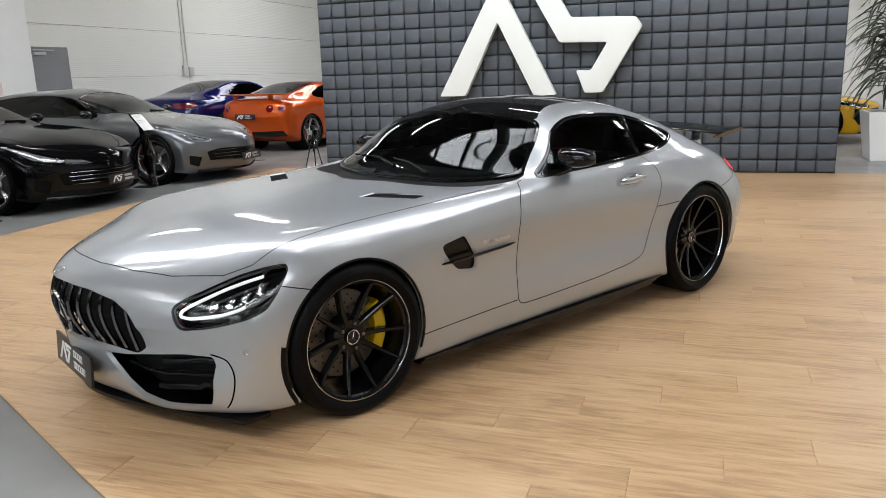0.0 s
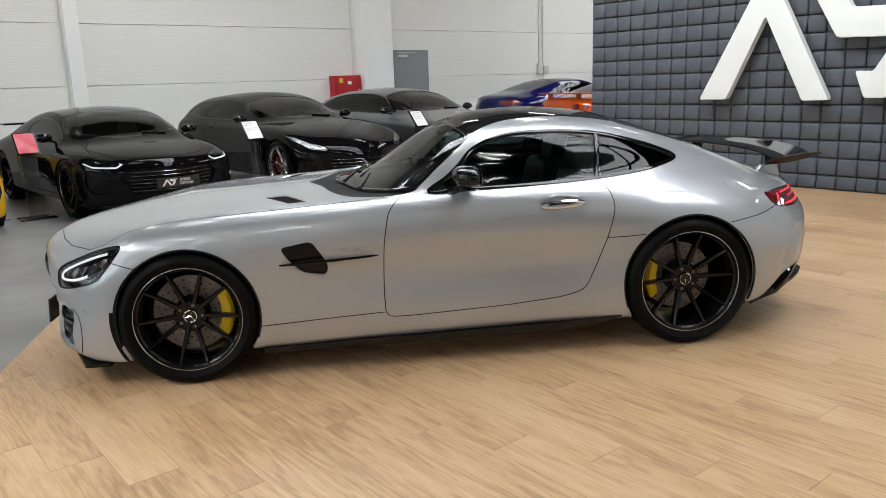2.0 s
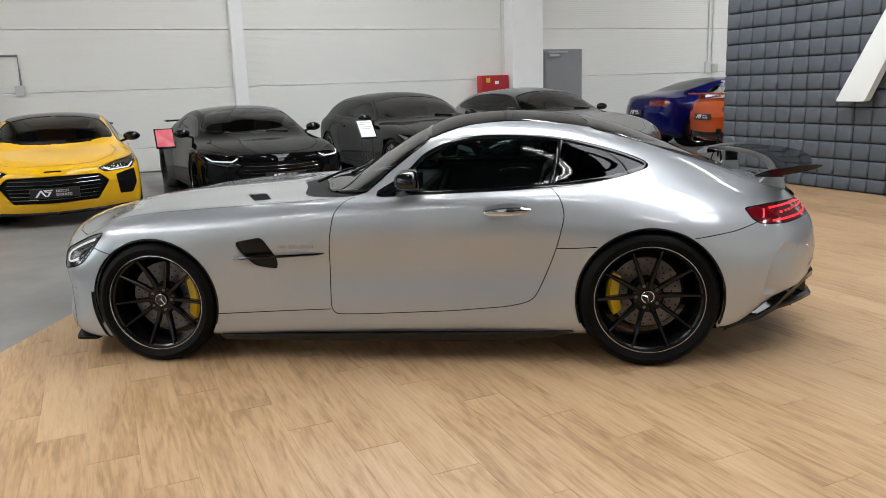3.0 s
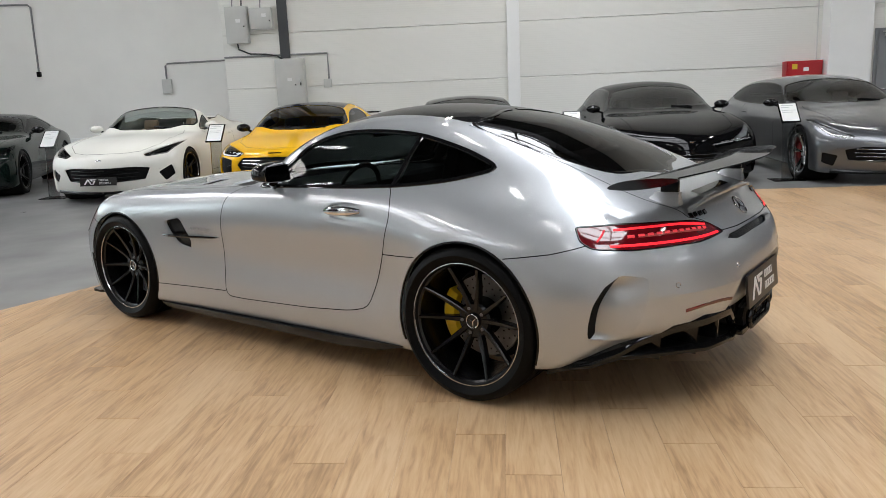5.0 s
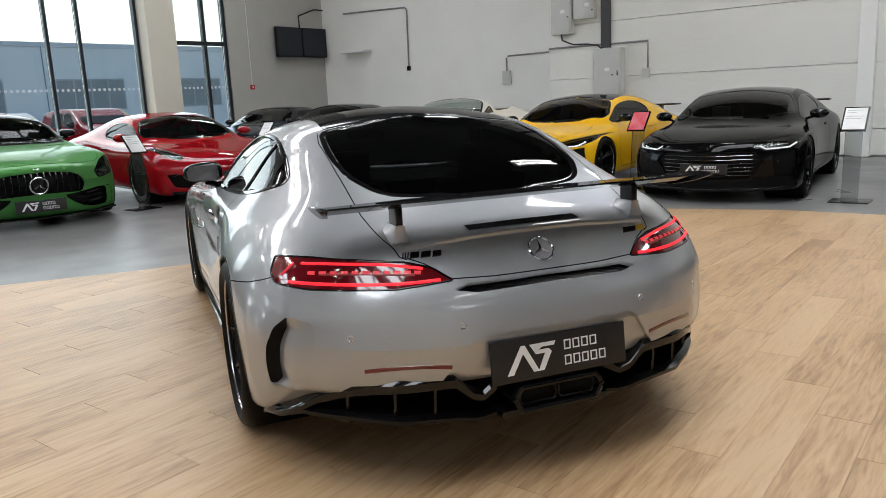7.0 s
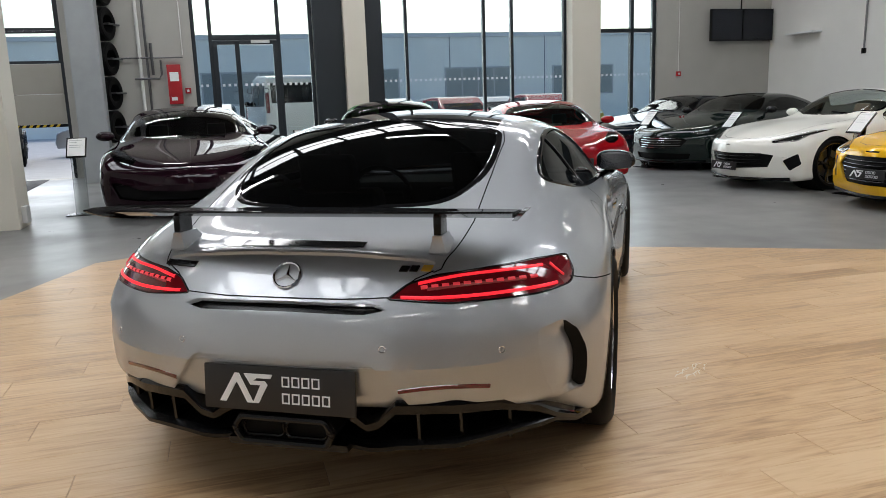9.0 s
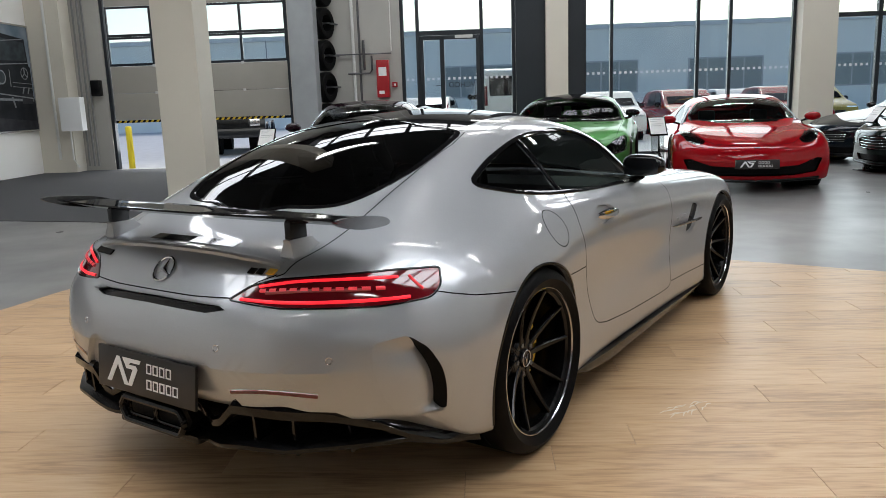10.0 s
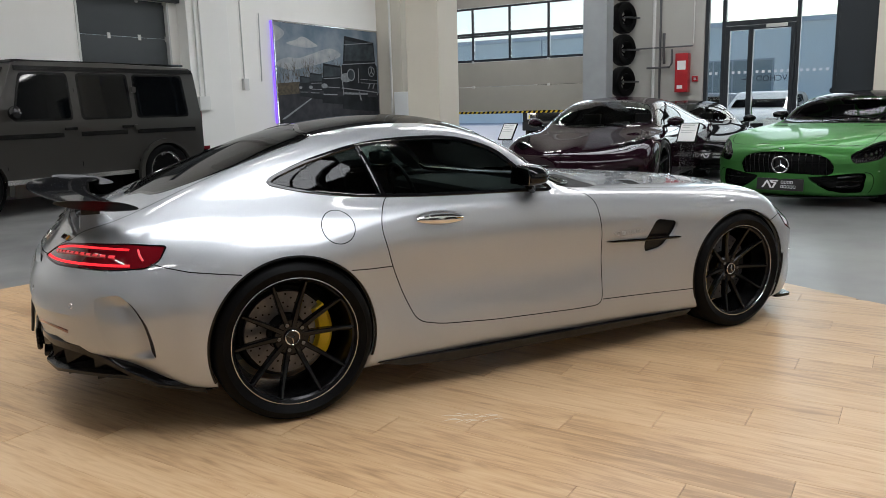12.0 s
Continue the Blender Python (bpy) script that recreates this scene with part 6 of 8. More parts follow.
AST = dict(length=4.69, width=1.91, nose_z=.46, tail_z=.6, paint=P_DGR, r=.35, axles=(.95, 3.69), wheel="r8", spokes=5, pairs=True, bow=.44,
           top=[(0, .46), (.017, .60), (.06, .66), (.15, .70), (.5, .79), (1.0, .87), (1.5, .93), (1.68, .96), (2.0, 1.10), (2.35, 1.245), (2.7, 1.295), (3.1, 1.285), (3.6, 1.18), (4.1, 1.02), (4.5, .93), (4.66, .78), (4.69, .6)],
           belt=[(0, .45), (.017, .58), (.06, .64), (.15, .68), (.5, .77), (1.0, .85), (1.6, .905), (2.4, .92), (3.2, .95), (3.8, .96), (4.3, .91), (4.55, .85), (4.66, .74), (4.69, .59)], rail=.62, arch=.87,
           screen=GTC["screen"] and [(1.66, .03), (1.70, -.35), (1.88, -.68), (2.06, -.72), (2.36, -.60), (2.43, -.3), (2.45, .03)], roof=[(2.46, .03), (2.44, -.3), (2.38, -.60), (2.8, -.58), (3.1, -.55), (3.15, -.3), (3.17, .03)], back=[(3.18, .03), (3.16, -.3), (3.1, -.53), (3.5, -.50), (3.9, -.42), (4.0, .03)],
           windows=[(1.98, .94), (2.2, 1.06), (2.5, 1.17), (2.85, 1.195), (3.2, 1.15), (3.5, 1.04), (3.3, .975), (2.6, .945)],
           cuts=[("yz", [(-.58, .66), (-.66, .61), (-.84, .65), (-.90, .76), (-.87, .79)], DARK_LAMP, .03, "headlight"),
                 ("yz", [(.03, .595), (-.34, .59), (-.55, .53), (-.44, .40), (.03, .37)], BLACK_MATT, .04, "grille"),
                 ("yz", [(.03, .30), (-.60, .30), (-.55, .19), (.03, .18)], BLACK_MATT, .04, "lower_intake")], where=["front"] * 3,
           door=[(1.95, .93), (1.9, .45), (2.0, .27), (2.95, .28), (3.15, .55), (3.15, .95)], slats=[(.46, .40, .57, 5, CHROME)], mirror=(2.05, 1.0, .99), cabin=(1.9, 3.4, .92))
green_tourer = build_car("grand_tourer", facing(-7.7, 6.0, -72), AST, "very dark green grand tourer with chrome slatted grille", "parked cars")
repaint(green_tourer, facing(-9.9, 6.1, -72), {P_DGR: P_DBL}, "dark petrol blue grand tourer parked by the wall")

F8 = dict(rise=1.10, length=4.61, width=1.98, nose_z=.40, tail_z=.6, paint=P_RED, roof_paint=P_RED, r=.345, axles=(1.12, 3.77), wheel="port", spokes=5, pairs=True, bow=.46,
          top=[(0, .40), (.017, .50), (.06, .55), (.15, .59), (.5, .69), (.9, .775), (1.15, .83), (1.35, .90), (1.7, 1.06), (2.05, 1.17), (2.4, 1.206), (2.8, 1.18), (3.4, 1.06), (4.0, .96), (4.4, .90), (4.55, .80), (4.61, .6)],
          belt=[(0, .39), (.017, .485), (.06, .535), (.15, .575), (.5, .68), (.9, .765), (1.3, .80), (2.0, .82), (2.8, .86), (3.5, .91), (4.1, .88), (4.45, .82), (4.56, .74), (4.61, .59)], rail=.60, arch=.87,
          screen=[(1.17, .03), (1.22, -.35), (1.42, -.68), (1.6, -.70), (1.9, -.56), (1.98, -.3), (2.0, .03)], roof=[(2.01, .03), (1.99, -.3), (1.93, -.56), (2.3, -.55), (2.65, -.52), (2.7, -.3), (2.72, .03)], back=[(2.73, .03), (2.71, -.3), (2.67, -.5), (3.2, -.45), (3.8, -.36), (3.9, .03)],
          windows=[(1.48, .84), (1.68, .955), (1.95, 1.06), (2.25, 1.10), (2.55, 1.07), (2.72, .98), (2.6, .885), (2.1, .85)],
          cuts=[("xy", [(.40, -.60), (.50, -.565), (.98, -.80), (1.06, -.875), (.86, -.885), (.56, -.80), (.44, -.70)], DARK_LAMP, .03, "headlight"),
                ("yz", [(.03, .32), (-.52, .335), (-.76, .42), (-.86, .41), (-.78, .24), (-.50, .20), (.03, .20)], BLACK_MATT, .05, "front_intake")], where=["front"] * 2,
          door=[(1.42, .83), (1.4, .40), (1.5, .24), (2.4, .24), (2.62, .45), (2.62, .88)], plate=(-.01, .37), ring_badge=.565, mirror=(1.6, 1.04, .90), mirror_paint=P_RED, cabin=(1.4, 2.7, .83))
red_car = build_car("sports_car", facing(-5.75, 3.55, -10) @ Matrix.Scale(1.05, 4), F8, "bright red mid-engined sports car", "parked cars")
dark_car = repaint(red_car, facing(-5.45, -1.72, 2) @ Matrix.Scale(1.07, 4), {P_RED: P_PUR}, "very dark aubergine mid-engined sports car, glossy")
for ob in [o for o in dark_car.children_recursive if o.name.split(".")[0] in ("number_plate", "plate_sign", "plate_bar")]:
    bpy.data.objects.remove(ob)
repaint(red_car, facing(-9.2, -.6, 25), {P_RED: P_BLK}, "black and silver mid-engined sports car near the entrance")
repaint(car, at(-8.48, 1.44, 0, -13) @ pose(0, 0, 0, 0, 0, 180) @ Matrix.Scale(1.08, 4), {SILVER: P_GRN, DARK_CHROME: BLACK_GLOSS, WHITE_GLOW: DARK_CHROME, RED_GLOW: RED_LENS}, "satin green two-door sports coupe with black roof")

# two cars seen from behind
GTR = dict(length=4.71, width=1.90, nose_z=.5, tail_z=.70, paint=P_ORG, r=.35, axles=(1.0, 3.78), wheel="gtc", spokes=5, pairs=True, rim=BLACK_SATIN, bow=.3,
           top=[(0, .5), (.017, .62), (.06, .68), (.15, .72), (.5, .82), (1.0, .90), (1.5, .96), (1.65, .99), (2.0, 1.15), (2.4, 1.33), (2.7, 1.37), (3.1, 1.36), (3.6, 1.24), (4.1, 1.10), (4.5, 1.04), (4.62, 1.0), (4.67, .88), (4.71, .70)],
           belt=[(0, .49), (.017, .60), (.06, .66), (.15, .70), (.5, .80), (1.0, .88), (1.6, .94), (2.4, .96), (3.2, 1.0), (3.9, 1.02), (4.4, 1.0), (4.6, .96), (4.67, .84), (4.71, .69)], rail=.64, arch=.87,
           screen=[(1.63, .03), (1.68, -.35), (1.86, -.68), (2.06, -.70), (2.34, -.60), (2.40, -.3), (2.42, .03)], roof=[(2.43, .03), (2.41, -.3), (2.35, -.60), (2.8, -.58), (3.1, -.55), (3.15, -.3), (3.17, .03)], back=[(3.18, .03), (3.16, -.3), (3.1, -.55), (3.5, -.52), (3.95, -.48), (4.05, .03)],
           windows=[(1.98, .98), (2.2, 1.10), (2.5, 1.24), (2.85, 1.27), (3.2, 1.22), (3.5, 1.10), (3.3, 1.03), (2.6, .99)],
           cuts=[("yz", [(-.55 + .075 * math.cos(a), .86 + .075 * math.sin(a)) for a in [i * math.pi / 6 for i in range(12)]], RED_LENS, .0, "tail_light"),
                 ("yz", [(-.76 + .065 * math.cos(a), .86 + .065 * math.sin(a)) for a in [i * math.pi / 6 for i in range(12)]], RED_LENS, .0, "tail_light"),
                 ("yz", [(.03, .40), (-.78, .42), (-.84, .30), (.03, .28)], BLACK_GLOSS, .01, "rear_valance")], where=["tail"] * 3, tail_line=[(-.53, .86), (-.57, .86)],
           door=[(1.95, .96), (1.9, .45), (2.0, .27), (2.95, .28), (3.15, .55), (3.15, 1.0)], plate=(4.735, .70), mirror=(2.0, 1.0, 1.02), cabin=(1.9, 3.4, .96), wing=(4.45, .74, 1.13), wing_paint=P_ORG)
build_car("sports_coupe", at(9.0, 7.15, 0, -10 + 180) @ pose(-4.71, 0, 0), GTR, "copper orange coupe with round tail lights and wing", "parked cars")
M4 = dict(GTR, paint=P_BLU, cuts=[("yz", [(-.40, .93), (-.80, .95), (-.86, .88), (-.80, .82), (-.42, .84)], RED_LENS, .0, "tail_light"), ("yz", [(.03, .42), (-.60, .42), (-.66, .30), (.03, .28)], BLACK_GLOSS, .01, "rear_valance")], where=["tail"] * 2, tail_line=[(-.45, .89), (-.80, .90)])
del M4["wing"]
build_car("saloon_car", at(9.2, 9.45, 0, -10 + 180) @ Matrix.Scale(1.06, 4) @ pose(-4.71, 0, 0), M4, "royal blue saloon with dark windows and red tail lights", "parked cars")

repaint(black_tourer, at(13.9, 8.35, 0, -10) @ Matrix.Scale(1.16, 4), {}, "black car parked behind the padded wall")

# ---- box-shaped vehicles: nose at x = 0, tail at x = length ----
def arch_line(x, r, z, n=10):
    a0 = math.asin(min(1, max(-1, (z - r * .93) / (r * 1.12))))
    return [(x - r * 1.12 * math.cos(a0 + (math.pi - 2 * a0) * (1 - i / n)) * -1, r * .93 + r * 1.12 * math.sin(a0 + (math.pi - 2 * a0) * (1 - i / n))) for i in range(n + 1)]


def box_vehicle(name, m, spec, label, group=""):
    L, W2, r, zb = spec["length"], spec["width"] / 2, spec["r"], spec["sill"]
    e = empty(name, m, label, "car", group)
    low = [(.25, zb + .05)]
    for x in spec["axles"]:
        low += arch_line(x, r, zb)
    low += [(L - .2, zb + .08)]
    outline = low + spec["side"]
    bm = prism([(x, z) for x, z in outline], 2 * W2, plane="xz")
    bmesh.ops.bisect_plane(bm, geom=bm.verts[:] + bm.edges[:] + bm.faces[:], plane_co=(0, 0, spec["belt"]), plane_no=(0, 0, 1))
    for v in bm.verts:
        v.co.y -= W2
        k = max(0, v.co.z - spec["belt"]) * spec.get("tumble", .12)
        v.co.y -= math.copysign(k, v.co.y)
    es = [q for q in bm.edges if len(q.link_faces) == 2 and q.calc_face_angle(0) > .6]
    bmesh.ops.bevel(bm, geom=es, offset=spec.get("round", .04), segments=3, profile=.6, affect="EDGES", clamp_overlap=True)
    part("body_shell", bm, spec["paint"], e)

    def side(nm, pts, material, lift, thick=.006, s=(-1, 1), parent=None, label=""):
        for k in s:
            q = prism(pts, thick, plane="xz")
            for v in q.verts:
                y = W2 - max(0, v.co.z - spec["belt"]) * spec.get("tumble", .12)
                v.co.y = k * (y + lift - thick + v.co.y)
            if k < 0:
                bmesh.ops.reverse_faces(q, faces=q.faces)
            part(nm, q, material, parent or e, label, smooth=False)
    for x0, x1, z0, z1, slope in spec["windows"]:
        pts = corner_round([(x0, z0, 0), (x1, z0, 0), (x1 - slope[1], z1, 0), (x0 + slope[0], z1, 0)], .06, 4)
        out = corner_round([(x0 - .03, z0 - .03, 0), (x1 + .03, z0 - .03, 0), (x1 + .03 - slope[1], z1 + .03, 0), (x0 - .03 + slope[0], z1 + .03, 0)], .07, 4)
        side("window_frame", [(p[0], p[1]) for p in out], spec.get("frame", BLACK_SATIN), .004)
        side("side_window", [(p[0], p[1]) for p in pts], DARK_PANE, .008)
    for x in spec["joints"]:
        side("door_joint", [(x, zb + .12), (x + .008, zb + .12), (x + .008, spec["belt"] + .45), (x, spec["belt"] + .45)], VOID, .003)
    for x in spec["handles"]:
        side("door_handle", corner_round([(x, spec["belt"] - .11, 0), (x + .17, spec["belt"] - .11, 0), (x + .17, spec["belt"] - .075, 0), (x, spec["belt"] - .075, 0)], .012, 3) and [(x, spec["belt"] - .11), (x + .17, spec["belt"] - .11), (x + .17, spec["belt"] - .075), (x, spec["belt"] - .075)], spec.get("handle", BLACK_SATIN), .035, .03)
    for nm, x0, x1, z0, z1, material, lift in spec["strips"]:
        side(nm, [(x0, z0), (x1, z0), (x1, z1), (x0, z1)], material, lift, lift + .004)
    for x in spec["axles"]:
        for k in (-1, 1):
            q = bmesh.new()
            ring = [(x + rr * math.cos(a), r * .93 + rr * math.sin(a)) for rr in (r * 1.10, r * 1.26) for a in [math.pi * (-.08 + 1.16 * i / 18) for i in range(19)]]
            va = [q.verts.new((px, k * (W2 + .045), pz)) for px, pz in ring]
            vb = [q.verts.new((px, k * (W2 - .03), pz)) for px, pz in ring]
            for i in range(18):
                q.faces.new((va[i], va[i + 1], va[20 + i], va[19 + i]))
                q.faces.new((va[i], vb[i], vb[i + 1], va[i + 1]))
                q.faces.new((va[19 + i], va[20 + i], vb[20 + i], vb[19 + i]))
            bmesh.ops.recalc_face_normals(q, faces=q.faces)
            part("wheel_arch", q, spec.get("flare", spec["paint"]), e)
            liner = bmesh.new()
            bmesh.ops.create_cone(liner, cap_ends=True, segments=24, radius1=r * 1.10, radius2=r * 1.10, depth=.5, matrix=pose(x, k * (W2 - .28), r * .93, 90, 0, 0))
            part("arch_liner", liner, VOID, e, smooth=False)
    wp = wheel_parts(spec["wheel"], r, .26, r * .68, 7, spec.get("rim", BLACK_SATIN), ALLOY, spec.get("caliper", BLACK_SATIN), False, True, False)
    for x in spec["axles"]:
        for k in (-1, 1):
            put_wheel(e, wp, x, k * (W2 - .12), r, .3)
    for k in (-1, 1):
        q = bmesh.new()
        bmesh.ops.create_uvsphere(q, u_segments=14, v_segments=8, radius=1.0)
        mx, mz = spec["mirror"]
        for v in q.verts:
            v.co = Vector((mx + v.co.x * .07, k * (W2 + .10) + v.co.y * .11, mz + v.co.z * .09))
        part("wing_mirror", q, spec.get("mirror_paint", BLACK_GLOSS), e)
        for nm, x, y0, y1, z0, z1, material in spec["lamps"]:
            part(nm, block((x - .04, min(k * y0, k * y1), z0), (x + .04, max(k * y0, k * y1), z1), .02), material, e)
    for nm, lo, hi, material, bev in spec.get("blocks", []):
        part(nm, block(lo, hi, bev), material, e)
    x0, z0, x1, z1 = spec["screen"]
    q = bmesh.new()
    wy = W2 - .16
    n = Vector((-(z1 - z0), 0, x1 - x0)).normalized() * .008
    vs = [q.verts.new(Vector(p) + n) for p in ((x0, -wy, z0), (x0, wy, z0), (x1, wy - .06, z1), (x1, -wy + .06, z1))]
    q.faces.new(vs)
    bmesh.ops.solidify(q, geom=q.faces[:], thickness=.006)
    part("windscreen", q, DARK_PANE, e, smooth=False)
    return e


DARK_PANE = mat("dark_car_glass", (.002, .0025, .003), .03, spec=.4)
SUV = dict(length=4.66, width=1.88, r=.40, sill=.44, belt=1.17, tumble=.10, paint=P_GGR, axles=(1.03, 3.92), wheel="suv", rim=ALLOY, caliper=RED_CAL, round=.035,
           side=[(4.60, .55), (4.66, .70), (4.66, 1.15), (4.60, 1.86), (4.52, 1.93), (3.2, 1.965), (1.85, 1.955), (1.74, 1.93), (1.42, 1.22), (1.30, 1.18), (.2, 1.12), (.06, 1.08), (.02, .9), (.04, .6)],
           windows=[(1.66, 2.44, 1.22, 1.79, (.18, 0)), (2.62, 3.36, 1.22, 1.79, (0, .0)), (3.50, 4.38, 1.22, 1.79, (0, .05))], joints=[1.5, 2.53, 3.44], handles=[2.32, 3.20], handle=BLACK_SATIN, frame=BLACK_SATIN,
           strips=[("rub_strip", .35, 2.30, .97, 1.03, BLACK_SATIN, .012), ("rub_strip", 2.56, 3.28, .97, 1.03, BLACK_SATIN, .012), ("rub_strip", 3.46, 4.5, .97, 1.03, BLACK_SATIN, .012), ("side_step", 1.45, 3.30, .40, .46, ALLOY, .05), ("roof_gutter", 1.76, 4.56, 1.84, 1.90, BLACK_SATIN, .02)],
           mirror=(1.62, 1.30), screen=(1.40, 1.22, 1.72, 1.88), lamps=[("tail_light", 4.66, .68, .90, 1.08, 1.28, RED_LENS), ("headlight", .0, .52, .80, .78, 1.02, CHROME), ("indicator", .35, .72, .86, 1.13, 1.19, GLASS_LAMP)],
           blocks=[("rear_bumper", (4.58, -.92, .46), (4.78, .92, .66), BLACK_SATIN, .03), ("front_bumper", (-.12, -.93, .45), (.10, .93, .72), P_GGR, .04), ("roof_panel", (1.80, -.78, 1.95), (4.50, .78, 1.985), BLACK_GLOSS, .012), ("radiator_grille", (-.02, -.48, .74), (.03, .48, 1.04), BLACK_SATIN, .01)])
off_road = box_vehicle("off_road_car", facing(-.03, -8.92, 0) @ Matrix.Scale(1.05, 4), SUV, "matt dark grey boxy off-road car with black roof", "parked cars")

cover = part("spare_wheel_cover", lathe([(.001, -.20), (.30, -.20), (.36, -.185), (.385, -.15), (.385, 0), (.001, 0)], 40), P_GGR, off_road, "round spare wheel cover on the back", m=pose(4.66, -.05, 1.04, 0, 0, 90))
part("cover_ring", lathe([(.372, -.168), (.392, -.160), (.392, -.10), (.386, -.10)], 40), CHROME, cover, "bright ring round the cover")
for k in (-1, 1):
    part("tail_indicator", block((4.60, k * .86 - .07, .66), (4.79, k * .86 + .07, .72), .015), RED_LENS, off_road)
    for z in (1.20, 1.74):
        part("door_hinge", block((3.40, k * .945 - .02, z - .18), (3.47, k * .945 + .02, z - .10), .01), P_GGR, off_road)
    part("front_guard", tube([(1.42, k * .955, 1.16), (.30, k * .93, 1.10)], .012, 6), BLACK_SATIN, off_road)
part("rear_window", block((4.60, -.66, 1.28), (4.675, .66, 1.74), .03), DARK_PANE, off_road)

# outside the windows
P_SIL = paint("bright_silver_paint", (.5, .51, .52), .6, .3)
VAN = dict(SUV, length=5.1, width=1.95, r=.33, sill=.28, belt=1.15, tumble=.10, paint=P_WHT, axles=(.95, 4.05), round=.07, rim=ALLOY, caliper=BLACK_SATIN, frame=BLACK_SATIN, handle=P_WHT,
           side=[(5.05, .5), (5.1, .8), (5.08, 1.2), (4.95, 1.95), (4.80, 2.03), (3.0, 2.08), (2.2, 2.03), (2.0, 1.97), (1.10, 1.22), (.95, 1.15), (.25, 1.0), (.08, .9), (.02, .6), (.06, .35)],
           windows=[(1.45, 2.35, 1.22, 1.78, (.42, 0)), (2.48, 3.6, 1.22, 1.80, (0, 0)), (3.7, 4.85, 1.22, 1.80, (0, .06))], joints=[1.4, 2.42, 3.65], handles=[2.2, 2.55], strips=[("rub_strip", 1.4, 3.6, .55, .60, P_WHT, .01)],
           mirror=(1.55, 1.28), screen=(1.12, 1.26, 1.98, 1.93), lamps=[("tail_light", 5.06, .82, .95, 1.0, 1.55, RED_LENS), ("headlight", .12, .55, .88, .78, .98, CHROME)],
           blocks=[("rear_bumper", (4.98, -.94, .32), (5.16, .94, .62), P_WHT, .05), ("rear_window", (4.94, -.75, 1.25), (5.07, .75, 1.82), DARK_PANE, .03), ("radiator_grille", (-.01, -.6, .55), (.05, .6, .78), BLACK_SATIN, .01)])
box_vehicle("minivan", at(-27.2, .55, -.05, 6) @ Matrix.Diagonal((1, 1, 1.2, 1)), VAN, "white passenger minivan parked outside", "cars outside")
HATCH = dict(VAN, length=4.3, width=1.80, paint=P_WHT, axles=(.85, 3.45), round=.09, r=.32, sill=.26, belt=.95, tumble=.22,
             side=[(4.26, .5), (4.30, .8), (4.22, 1.05), (3.95, 1.42), (3.7, 1.50), (2.6, 1.56), (2.0, 1.53), (1.8, 1.47), (1.08, 1.06), (.9, 1.0), (.25, .86), (.08, .76), (.02, .5), (.06, .3)],
             windows=[(1.45, 2.3, 1.02, 1.40, (.42, 0)), (2.42, 3.3, 1.02, 1.40, (0, .1))], joints=[1.3, 2.36], handles=[2.12, 3.05], strips=[("sill_strip", 1.3, 3.0, .32, .36, BLACK_SATIN, .01)],
             mirror=(1.45, 1.06), screen=(1.10, 1.08, 1.80, 1.45), lamps=[("tail_light", 4.24, .60, .86, .82, 1.02, RED_LENS), ("headlight", .12, .50, .84, .66, .80, CHROME)],
             blocks=[("rear_bumper", (4.18, -.86, .30), (4.36, .86, .60), P_WHT, .05), ("rear_window", (3.96, -.62, 1.08), (4.20, .62, 1.36), DARK_PANE, .03), ("radiator_grille", (-.01, -.45, .50), (.05, .45, .66), BLACK_SATIN, .01)])
hatch = box_vehicle("hatchback", at(-19.5, 4.2, -.05, 180), HATCH, "white hatchback parked outside the windows", "cars outside")
P_GLD, P_DRK = paint("mustard_paint", (.45, .33, .06)), paint("charcoal_paint", (.02, .021, .023), .4)
for u, v, turn, tint, text in ((-20.5, 7.0, 182, P_RED, "red hatchback parked outside the windows"), (-18.6, 9.4, 175, P_RED, "red hatchback parked by the side door"), (-27.0, 5.6, 180, P_WHT, "white hatchback in the second outside row"), (-27.5, 8.4, 180, P_SIL, "silver hatchback in the second outside row"),
                               (-27.5, 11.0, 184, P_WHT, "white hatchback far along the car park"), (-23.0, 12.2, 178, P_GLD, "mustard yellow hatchback outside"), (-19.0, -1.9, 176, P_WHT, "white hatchback outside the entrance"), (-24.0, -6.6, 90, P_SIL, "silver car seen through the raised gate")):
    repaint(hatch, at(u, v, -.05, turn), {P_WHT: tint}, text)

repaint(bpy.data.objects["off_road_car"], facing(-18.2, -7.4, 12), {P_GGR: P_DRK}, "charcoal off-road car outside the raised gate")

# the office building across the car park
FACADE = mat("blue_grey_cladding", (.84, .85, .81), .5, .0, noise_scale=.6, noise_mix=.2, bump=.1, bump_scale=30)
OFFICE_FRAME, OFFICE_PANE = mat("office_frame", (.42, .44, .45), .5), mat("office_glass", (.26, .30, .31), .15)
office = empty("office_building", at(-47, 0, -.05), "long blue-grey clad low building across the car park", "building")
part("wall", block((-12, -70, 0), (0, 80, 5.7)), FACADE, office, smooth=False)
part("roof", block((-12.2, -70.2, 5.7), (.15, 80.2, 6.0), .03), mat("pale_parapet", (.62, .64, .66), .5), office, "pale metal parapet")
for k in range(-7, 9):
    wd = part("window", block((.002, k * 8.0 - 2.4, 1.6), (.06, k * 8.0 + 2.4, 3.7), .01), OFFICE_FRAME, office)
    for j in range(4):
        part("pane", block((.061, k * 8.0 - 2.3 + j * 1.17, 1.7), (.065, k * 8.0 - 1.22 + j * 1.17, 3.6)), OFFICE_PANE, wd, smooth=False)
